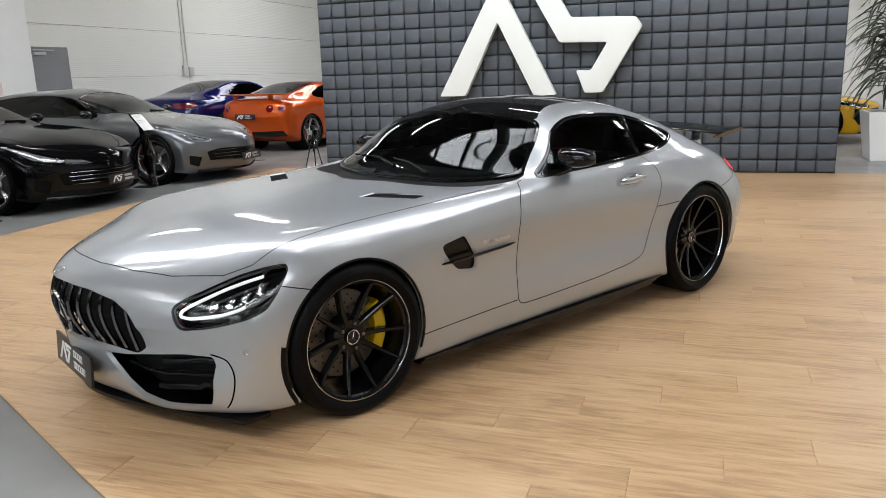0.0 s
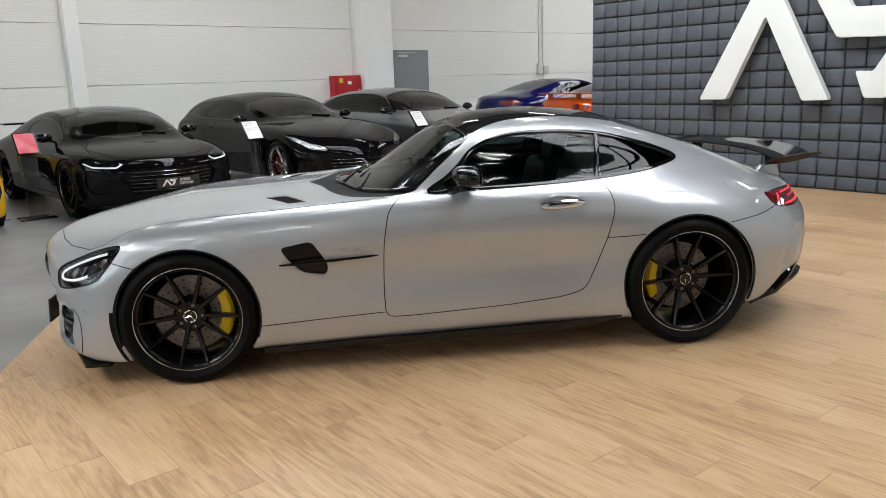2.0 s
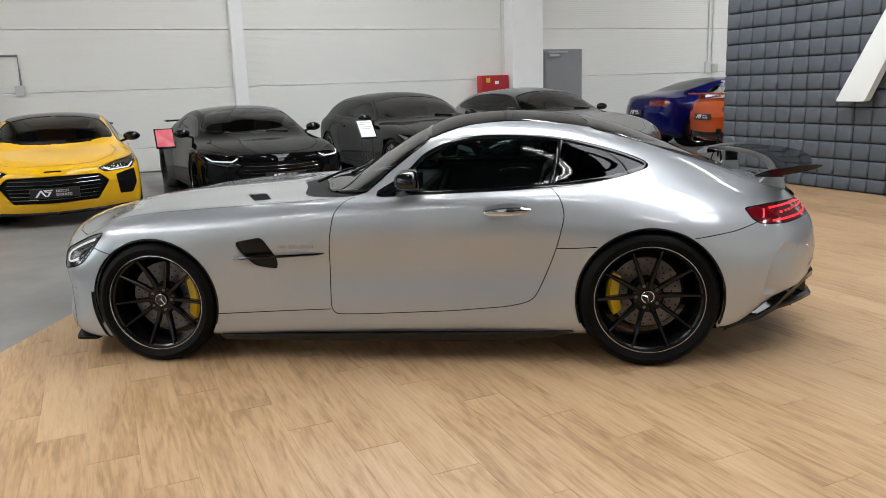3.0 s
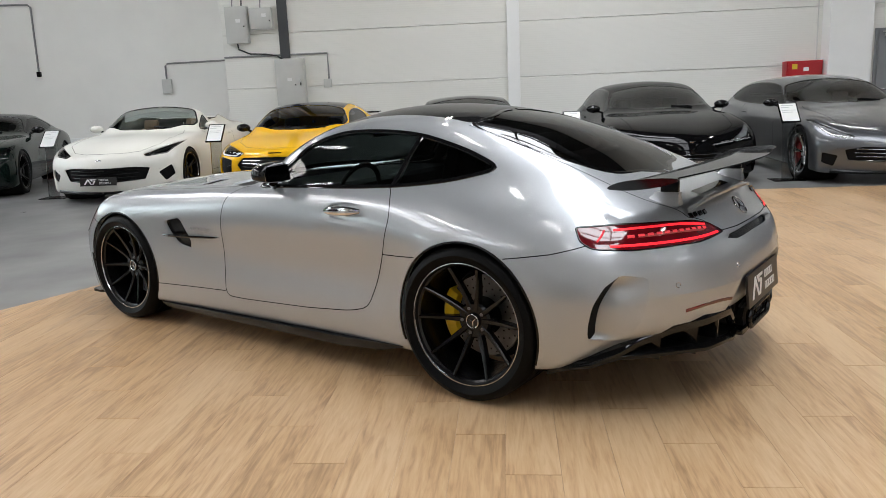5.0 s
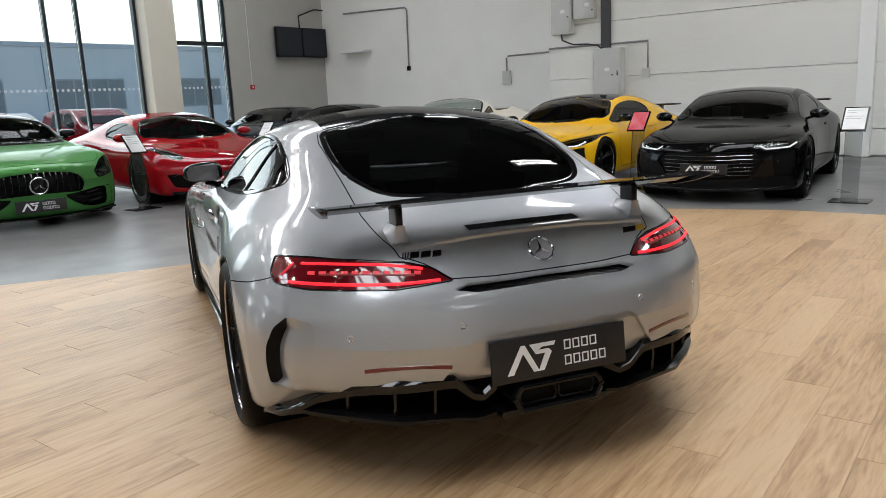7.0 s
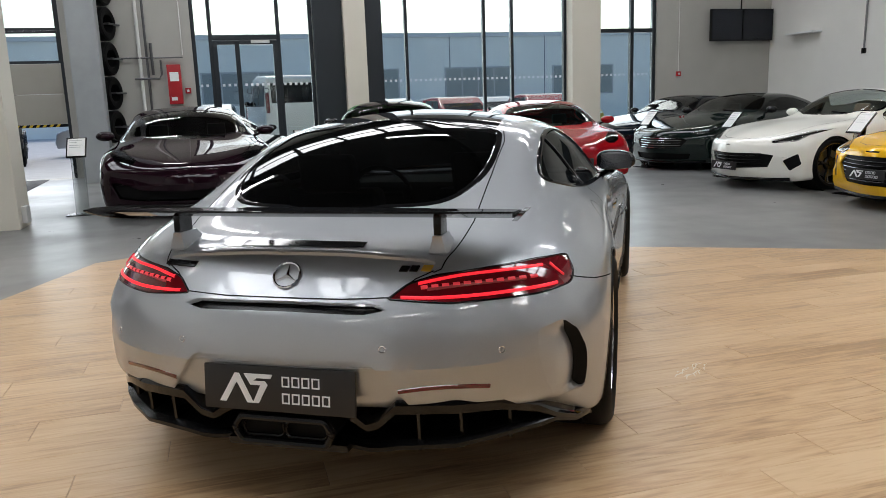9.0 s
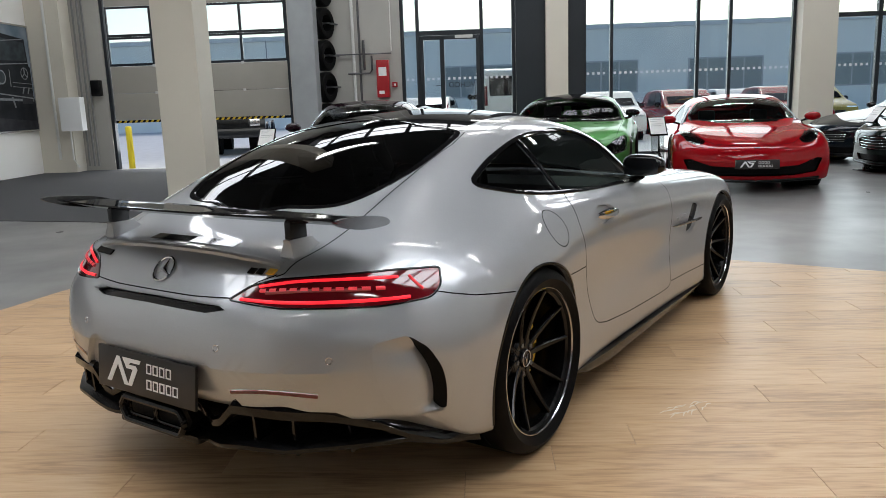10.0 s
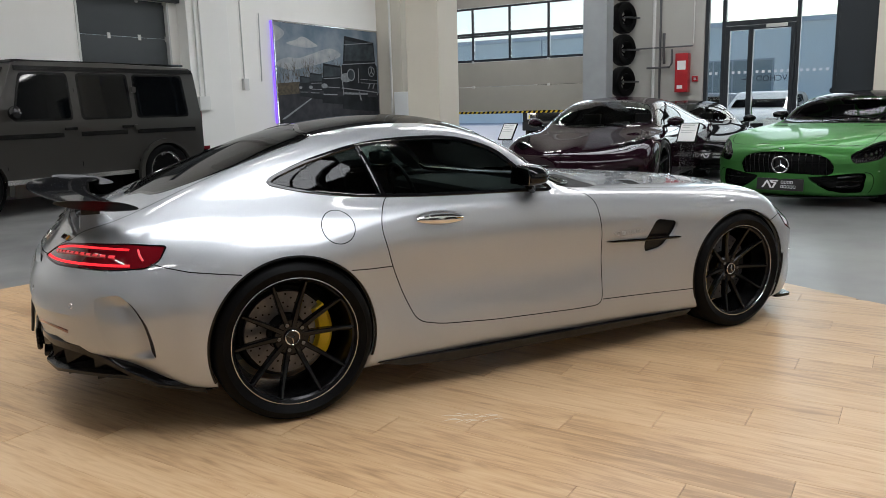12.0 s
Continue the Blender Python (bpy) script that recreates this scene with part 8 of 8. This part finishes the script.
on_wall("gate_control", (W, -9.02, 1.72), (W + .14, -8.80, 2.08), BLACK_SATIN, "small black gate control box", "control box", .01)
for v in (-9.30, -9.18, -9.08):
    pipe([(W + .03, v, .1), (W + .03, v, HIGH)], .022, CONDUIT, "grey vertical conduit beside the gate", "conduit")
pipe([(W + .47, -9.75, .3), (W + .47, -9.75, HIGH)], .03, WHITE_PVC, "white vertical pipe on the corner pier")
# lettering on the entrance glass, read from outside
LETTER = mat("anthracite_film", (.03, .035, .04), .6)
lettering("VCHOD", .17, pose(.016, -.42, 1.70, 90, 0, -90), LETTER, entrance, "door_lettering")
part("lettering_line", block((.011, -1.02, 1.69), (.013, -.80, 1.705)), LETTER, entrance, smooth=False)

# south wall
S = SOUTH
garage = empty("garage_door", at(0, S - .12, 0), "closed dark grey sectional garage door", "garage door")
DOOR_DARK = mat("dark_grey_door", (.045, .052, .055), .5, noise_scale=3, noise_mix=.2, bump=.15, bump_scale=90)
for i in range(5):
    pn = part("gate_panel", block((-6.25, 0, .0 + .68 * i + .003), (-4.3, .05, .68 * (i + 1) - .003), .006), DOOR_DARK, garage)
    for k in (.02, .33, .66, .98):
        part("hinge", block((-6.25 + 1.95 * k - .03, .05, .68 * (i + 1) - .05), (-6.25 + 1.95 * k + .03, .065, .68 * (i + 1) + .05), .004), GREY_BOX, pn)
for u in (-6.25, -4.34):
    part("guide_rail", block((u - .0, .05, 0), (u + .04, .14, 3.4), .004), GREY_BOX, garage)
on_wall("door_header", (-6.5, S, 3.4), (-4.1, S + .12, 3.62), DOOR_DARK, "dark header beam above the garage door", "beam")

pic = empty("wall_picture", at(-12.9, S, 0), "large framed picture of dark vehicles on a road", "picture")
PW_, Z0, Z1 = 3.9, .97, 3.3
part("backing", block((.02, .0, Z0 + .02), (PW_ - .02, .05, Z1 - .02)), BLACK_MATT, pic, smooth=False)
for lo, hi in (((0, .0, Z0), (.04, .07, Z1)), ((PW_ - .04, 0, Z0), (PW_, .07, Z1)), ((.04, 0, Z0), (PW_ - .04, .07, Z0 + .04)), ((.04, 0, Z1 - .04), (PW_ - .04, .07, Z1))):
    part("frame_bar", block(lo, hi, .006), ALLOY, pic, "silver frame bar")
part("led_edge", block((PW_ + .002, .01, Z0 + .05), (PW_ + .025, .05, Z1 - .02), .004), glow("violet_led", (.22, .10, 1.0), 1.3), pic, "violet glowing edge strip")


def flat(name, pts, material, lift):
    part(name, prism([(PW_ - .04 - a * (PW_ - .08), Z0 + .04 + b * (Z1 - Z0 - .08)) for a, b in pts], .001, plane="xz"), material, pic, m=pose(0, .05 + lift, 0), smooth=False)


ink = {k: mat("print_" + k, c, .6, spec=.15, noise_scale=s, noise_mix=.8, colour2=d) for k, c, d, s in (("sky", (.11, .155, .20), (.30, .33, .36), 1.4), ("cloud", (.40, .40, .40), (.22, .25, .28), 4), ("trees", (.055, .045, .032), (.11, .09, .06), 14),
                                                                                             ("road", (.022, .023, .027), (.045, .046, .052), 4), ("vehicle", (.010, .011, .013), (.022, .025, .029), 3), ("glass", (.05, .062, .07), (.018, .022, .026), 4), ("light", (.26, .27, .28), (.14, .15, .16), 12))}
flat("printed_sky", [(0, .3), (1, .3), (1, 1), (0, 1)], ink["sky"], .001)
flat("printed_cloud", rounded([(.10, .80), (.18, .84), (.25, .88), (.34, .83), (.38, .79), (.25, .77)], 4), ink["cloud"], .0025)
flat("printed_cloud", rounded([(0, .82), (.05, .84), (.09, .90), (.05, .95), (0, .96)], 4), ink["cloud"], .0025)
flat("printed_cloud", rounded([(0, .60), (.10, .66), (.2, .66), (.3, .70), (.5, .78), (.6, .7), (.3, .58), (.1, .54)], 4), ink["cloud"], .0025)
random.seed(9)
for i in range(22):
    x, h = .03 + .55 * i / 21, random.uniform(.18, .30) + .14 * i / 21
    bm = bmesh.new()
    twigs = [(x, .34, math.pi / 2 + random.uniform(-.12, .12), h * .45, .008)]
    while twigs:
        a, b, turn, length, wide = twigs.pop()
        ex, ez = a + length * .6 * math.cos(turn), b + length * math.sin(turn)
        ends = [(PW_ - .04 - p * (PW_ - .08), Z0 + .04 + q * (Z1 - Z0 - .08)) for p, q in ((max(.002, a - wide / 2), b), (max(.003, a + wide / 2), b), (max(.004, min(.995, ex)), min(.98, ez)))]
        bm.faces.new([bm.verts.new((p, 0, q)) for p, q in ends])
        if wide > .0022:
            for k in range(3):
                t = random.uniform(.45, 1)
                twigs.append((a + (ex - a) * t, b + (ez - b) * t, turn + random.uniform(-.8, .8), length * random.uniform(.5, .8), wide * .6))
    part("printed_tree", bm, ink["trees"], pic, m=pose(0, .0542 + .00004 * i, 0), smooth=False)
flat("printed_hedge", [(.001, .26), (.6, .30), (.6, .44), (.4, .46), (.2, .42), (.001, .40)], ink["trees"], .0052)
flat("printed_road", [(0, 0), (1, 0), (1, .30), (.6, .33), (.2, .30), (0, .28)], ink["road"], .0062)
flat("printed_line", [(.02, .04), (.05, .04), (.34, .275), (.33, .28)], ink["light"], .007)
for x, s, z in ((.19, .30, .27), (.28, .38, .25), (.40, .60, .20), (.60, 1.14, .13)):
    w = .36 * s if s < 1 else .39
    flat("printed_vehicle", [(x, z), (x + w, z - .04 * s), (x + w, z + .42 * s), (x + w * .96, z + .44 * s), (x + w * .93, z + .66 * s), (x + w * .12, z + .70 * s), (x + w * .06, z + .44 * s), (x, z + .40 * s)], ink["vehicle"], .0075 + .001 * s)
    flat("printed_windscreen", [(x + w * .10, z + .46 * s), (x + w * .93, z + .48 * s), (x + w * .90, z + .63 * s), (x + w * .14, z + .66 * s)], ink["glass"], .0098)
    flat("printed_lamp", [(x + w * .12 + .05 * s * math.cos(a * math.pi / 6), z + .30 * s + .045 * s * math.sin(a * math.pi / 6)) for a in range(12)], ink["light"], .0105)
    flat("printed_bumper", [(x + .02 * s, z + .14 * s), (x + w, z + .13 * s), (x + w, z + .15 * s), (x + .02 * s, z + .16 * s)], ink["light"], .0105)
    flat("printed_plate", [(x + w * .70, z + .11 * s), (x + w * .98, z + .11 * s), (x + w * .98, z + .20 * s), (x + w * .70, z + .20 * s)], ink["road"], .0115)
# the nearest printed vehicle: grille, round lamp ring, emblem, plate marks and bright edges
def ring(x, z, r, w):
    for k in range(16):
        a0, a1 = k * math.pi / 8, (k + 1) * math.pi / 8
        flat("printed_ring", [(x + q * .62 * math.cos(a), z + q * math.sin(a)) for q, a in ((r, a0), (r + w, a0), (r + w, a1), (r, a1))], ink["light"], .0128)


flat("printed_lamp_core", [(.700 + .040 * math.cos(a * math.pi / 6), .505 + .060 * math.sin(a * math.pi / 6)) for a in range(12)], ink["glass"], .012)
ring(.700, .505, .055, .014)
ring(.925, .55, .050, .010)
for x0, z0, x1, z1, w in ((.615, .615, .99, .655, .010), (.64, .83, .95, .88, .008), (.60, .36, .985, .31, .012), (.60, .60, .615, .28, .008), (.78, .58, .78, .42, .006), (.925, .60, .925, .55, .010), (.925, .55, .90, .515, .008), (.925, .55, .95, .515, .008), (.80, .46, .985, .45, .006), (.80, .42, .985, .41, .006), (.78, .32, .80, .22, .014), (.42, .455, .58, .47, .008), (.42, .37, .58, .36, .008), (.30, .405, .40, .41, .006), (.30, .345, .40, .34, .006)):
    d = Vector((z0 - z1, x1 - x0)).normalized() * w / 2
    flat("printed_edge", [(x0 - d.x, z0 - d.y), (x1 - d.x, z1 - d.y), (x1 + d.x, z1 + d.y), (x0 + d.x, z0 + d.y)], ink["light"], .0126)
for x in (.88, .93):
    flat("printed_plate_mark", [(x, .355), (x + .012, .355), (x + .030, .415), (x + .018, .415)], ink["light"], .0135)
e, b_, o = on_wall("heater_box", (-13.0 + .05, S + .0, .95), (-12.5 + .05, S + .22, 1.70), LOGO_WHITE, "white electric box in the corner by the gate", "box", .02)
for ob in (e,):
    ob.matrix_basis = at(-12.82, S + .92, .95, 90)
pipe([(-12.78, S + .84, .95), (-12.78, S + .84, .3), (-13.0, S + .84, .12)], .02, WHITE_PVC, "white cable duct below the box", "conduit")
pipe([(-9.0 + .35, S + .015, 3.4), (-8.62, S + .015, 1.95)], .012, GREY_BOX, "thin grey cable down the wall", "cable")
pipe([(-8.1, S + .02, 2.0), (-8.1, S + .02, HIGH)], .014, GREY_BOX, "grey conduit to the wall socket", "conduit")
on_wall("socket_box", (-8.17, S, 1.75), (-8.03, S + .08, 2.0), GREY_BOX, "grey double socket on the wall", "socket", .01)
for u in (-6.75, -6.62):
    pipe([(u, S + .30, 1.4), (u, S + .30, HIGH)], .016, WHITE_PVC, "white conduit on the pier", "conduit")
on_wall("door_control", (-6.82, S + .28, 1.35), (-6.55, S + .36, 1.62), WHITE_PVC, "small white door control box", "control box", .01)
e, b_, o = on_wall("floor_socket", (-6.05, -3.72, .05), (-5.85, -3.66, .25), GREY_BOX, "small grey socket box on the pillar", "socket", .01)

# planter with a tall thin-leaved plant
planter = empty("planter", at(8.35, -4.15, -.012, 0), "tall square white planter, tapering downwards", "planter")
bm = bmesh.new()
for z, w in ((0, .27), (.012, .28), (.70, .36), (.715, .36), (.715, .33), (.60, .32)):
    ring = [bm.verts.new((a * w, b * w, z)) for a, b in ((-1, -1), (1, -1), (1, 1), (-1, 1))]
    if z:
        for i in range(4):
            bm.faces.new((last[i], last[(i + 1) % 4], ring[(i + 1) % 4], ring[i]))
    else:
        bm.faces.new(ring[::-1])
    last = ring
part("box", bm, LOGO_WHITE, planter, smooth=False)
part("soil", block((-.32, -.32, .56), (.32, .32, .62)), mat("potting_soil", (.03, .022, .016), .95, bump=1, bump_scale=60), planter)
LEAF = mat("dusty_leaf", (.045, .055, .035), .5, noise_scale=8, noise_mix=.6, colour2=(.085, .09, .07))
random.seed(5)
plant = empty("potted_palm", at(8.35, -4.15, .60), "tall dark green plant with thin drooping leaves", "plant")
STEMS = [(.05, .02, 1.9, .1), (-.1, .08, 1.5, -.15), (.1, -.1, 2.3, .05), (-.05, -.12, 1.2, .2)]
for x, y, h, lean in STEMS:
    part("stem", tube([(x, y, -.02), (x + lean * .3, y, h * .5), (x + lean, y + lean * .5, h)], [.022, .018, .012], 7), mat("palm_stem", (.10, .075, .05), .8, bump=.6, bump_scale=40) if x == .05 else bpy.data.materials["palm_stem"], plant)
leaf_meshes = []
for k in range(5):
    length, droop = random.uniform(.55, .95), random.uniform(.5, 1.1)
    bm = bmesh.new()
    rows = []
    for i in range(8):
        t = i / 7
        x, z = length * t * (1 - .25 * t), length * (.55 * t - droop * t * t)
        w = .022 * math.sin(math.pi * (.08 + .9 * t)) ** .7
        rows.append([bm.verts.new((x, -w, z)), bm.verts.new((x, 0, z - w * .5)), bm.verts.new((x, w, z))])
    for p, q in zip(rows, rows[1:]):
        bm.faces.new((p[0], p[1], q[1], q[0]))
        bm.faces.new((p[1], p[2], q[2], q[1]))
    leaf_meshes.append(mesh_of("leaf", bm, LEAF, "all"))
for x, y, h, lean in STEMS:
    for i in range(62):
        t = random.uniform(.25, 1.0)
        link("leaf", random.choice(leaf_meshes), plant, pose(x + lean * t, y + lean * .5 * t, h * t, random.uniform(-25, 25), random.uniform(-35, 15), random.uniform(0, 360)))

# tripod beside the padded wall
tripod = empty("tripod", at(6.9, 4.55, -.012), "black folded camera tripod on the floor", "tripod")
part("column", tube([(0, 0, .25), (0, 0, .62)], .014, 8), BLACK_SATIN, tripod)
part("head", block((-.03, -.03, .60), (.03, .03, .68), .01), BLACK_SATIN, tripod)
for k in range(3):
    a = k * 2 * math.pi / 3 + .4
    part("leg", tube([(0, 0, .56), (.16 * math.cos(a), .16 * math.sin(a), .0)], .010, 7), BLACK_SATIN, tripod)


# ---- price stands ----
SHEET_RED = mat("red_print", (.60, .05, .08), .5, noise_scale=6, noise_mix=.4, colour2=(.75, .35, .36))
STAND_GREY = tinted("clear_acrylic", (.93, .95, .95), .82)
BAR = mat("print_grey", (.45, .45, .46), .6)


def price_stand(u, v, turn, sheet=None, label="low price stand with framed white sheet"):
    e = empty("price_stand", at(u, v, -.012, turn), label, "price stand", "price stands")
    part("base_plate", block((-.16, -.20, 0), (.16, .20, .012), .003), BLACK_SATIN, e)
    bm = block((-.012, -.085, .01), (.012, .085, .86), .003)
    for q in bm.verts:
        q.co.x += .06 - q.co.z * .10
    part("post", bm, STAND_GREY, e)
    lean = pose(-.03, 0, .90, 0, -42, 0)
    bd = part("board", block((-.012, -.125, -.165), (.006, .125, .165), .004), BLACK_SATIN, e, m=lean)
    part("sheet", block((.007, -.108, -.148), (.009, .108, .148)), sheet or PAPER, bd, smooth=False)
    for i, w in enumerate((.20, .12, .22, .18) if sheet is None else ()):
        part("print_bar", block((.0095, -.088, .11 - .034 * i - (.014 if i > 1 else 0)), (.0105, -.088 + w * .78, .118 - .034 * i - (.014 if i > 1 else 0))), PAPER if sheet else BAR, bd, smooth=False)
    return e


stand0 = price_stand(1.70, 5.95, -90)
for u, v, turn in ((4.56, 5.95, -90), (-6.53, 2.44, 0), (-3.5, 6.34, -90), (-6.14, 6.42, -90), (-6.23, -.25, 0), (-6.86, -3.2, 0), (-8.46, 6.33, -80)):
    copy_thing(stand0, at(u, v, -.012, turn))
price_stand(-.98, 6.45, -90, SHEET_RED, "price stand with a pink and red sheet")

# pale scuff on the planks
random.seed(3)
bm = bmesh.new()
for i in range(16):
    x, y, l, a = random.uniform(-.14, .14), random.uniform(-.035, .035), random.uniform(.02, .09), random.uniform(-.5, .3)
    tube_into(bm, [(x, y, 0), (x + l * .5 * math.cos(a), y + l * .5 * math.sin(a), .0006), (x + l * math.cos(a + .3), y + l * math.sin(a + .3), 0)], [.0012, .0035, .001], 5, False, .25)
part("floor_scuff", bm, mat("scuff_white", (.66, .60, .50), .8), wood_floor, "pale scuff mark on the planks", m=Matrix.Rotation(radians(-TURN), 4, "Z") @ pose(.62, 1.36, .0125, 0, 0, -35))

# cables and plates on the electric cabinets
CABLE = mat("black_cable", (.015, .015, .016), .6)
pipe([(-4.85, N - .08, 2.53), (-4.83, N - .08, 2.40), (-4.6, N - .05, 2.30), (-4.25, N - .05, 2.28), (-4.02, N - .06, 2.24), (-3.9, N - .08, 2.15)], .016, CABLE, "black cable loop between the cabinets", "cable")
pipe([(-4.70, N - .08, 3.26), (-4.70, N - .04, 3.5), (-4.70, N - .04, HIGH)], .014, CABLE, "black cable above the cabinet", "cable")
pipe([(-4.90, N - .08, 3.26), (-4.90, N - .04, 3.5), (-4.90, N - .04, HIGH)], .014, CONDUIT, "grey conduit above the cabinet", "conduit")
pipe([(-4.3, N - .08, 3.21), (-4.3, N - .04, 3.4), (-4.3, N - .04, HIGH)], .014, CONDUIT, "grey conduit above the small cabinet", "conduit")
plates = [ob for ob in bpy.data.objects if ob.name.startswith("electric_cabinet") and ob.parent is None]
for ob, (du, dv, z) in zip(sorted(plates, key=lambda q: q.name), ((.05, -.094, .42), (.08, -.084, .24), (.0, -.114, .50))):
    part("warning_plate", block((du - .05, dv - .002, z), (du + .05, dv, z + .07)), PAPER, ob, smooth=False)
    part("lock", lathe([(.001, 0), (.014, 0), (.014, .012), (.001, .012)], 12), BLACK_SATIN, ob, m=pose(du + .12, dv - .012, z - .08))
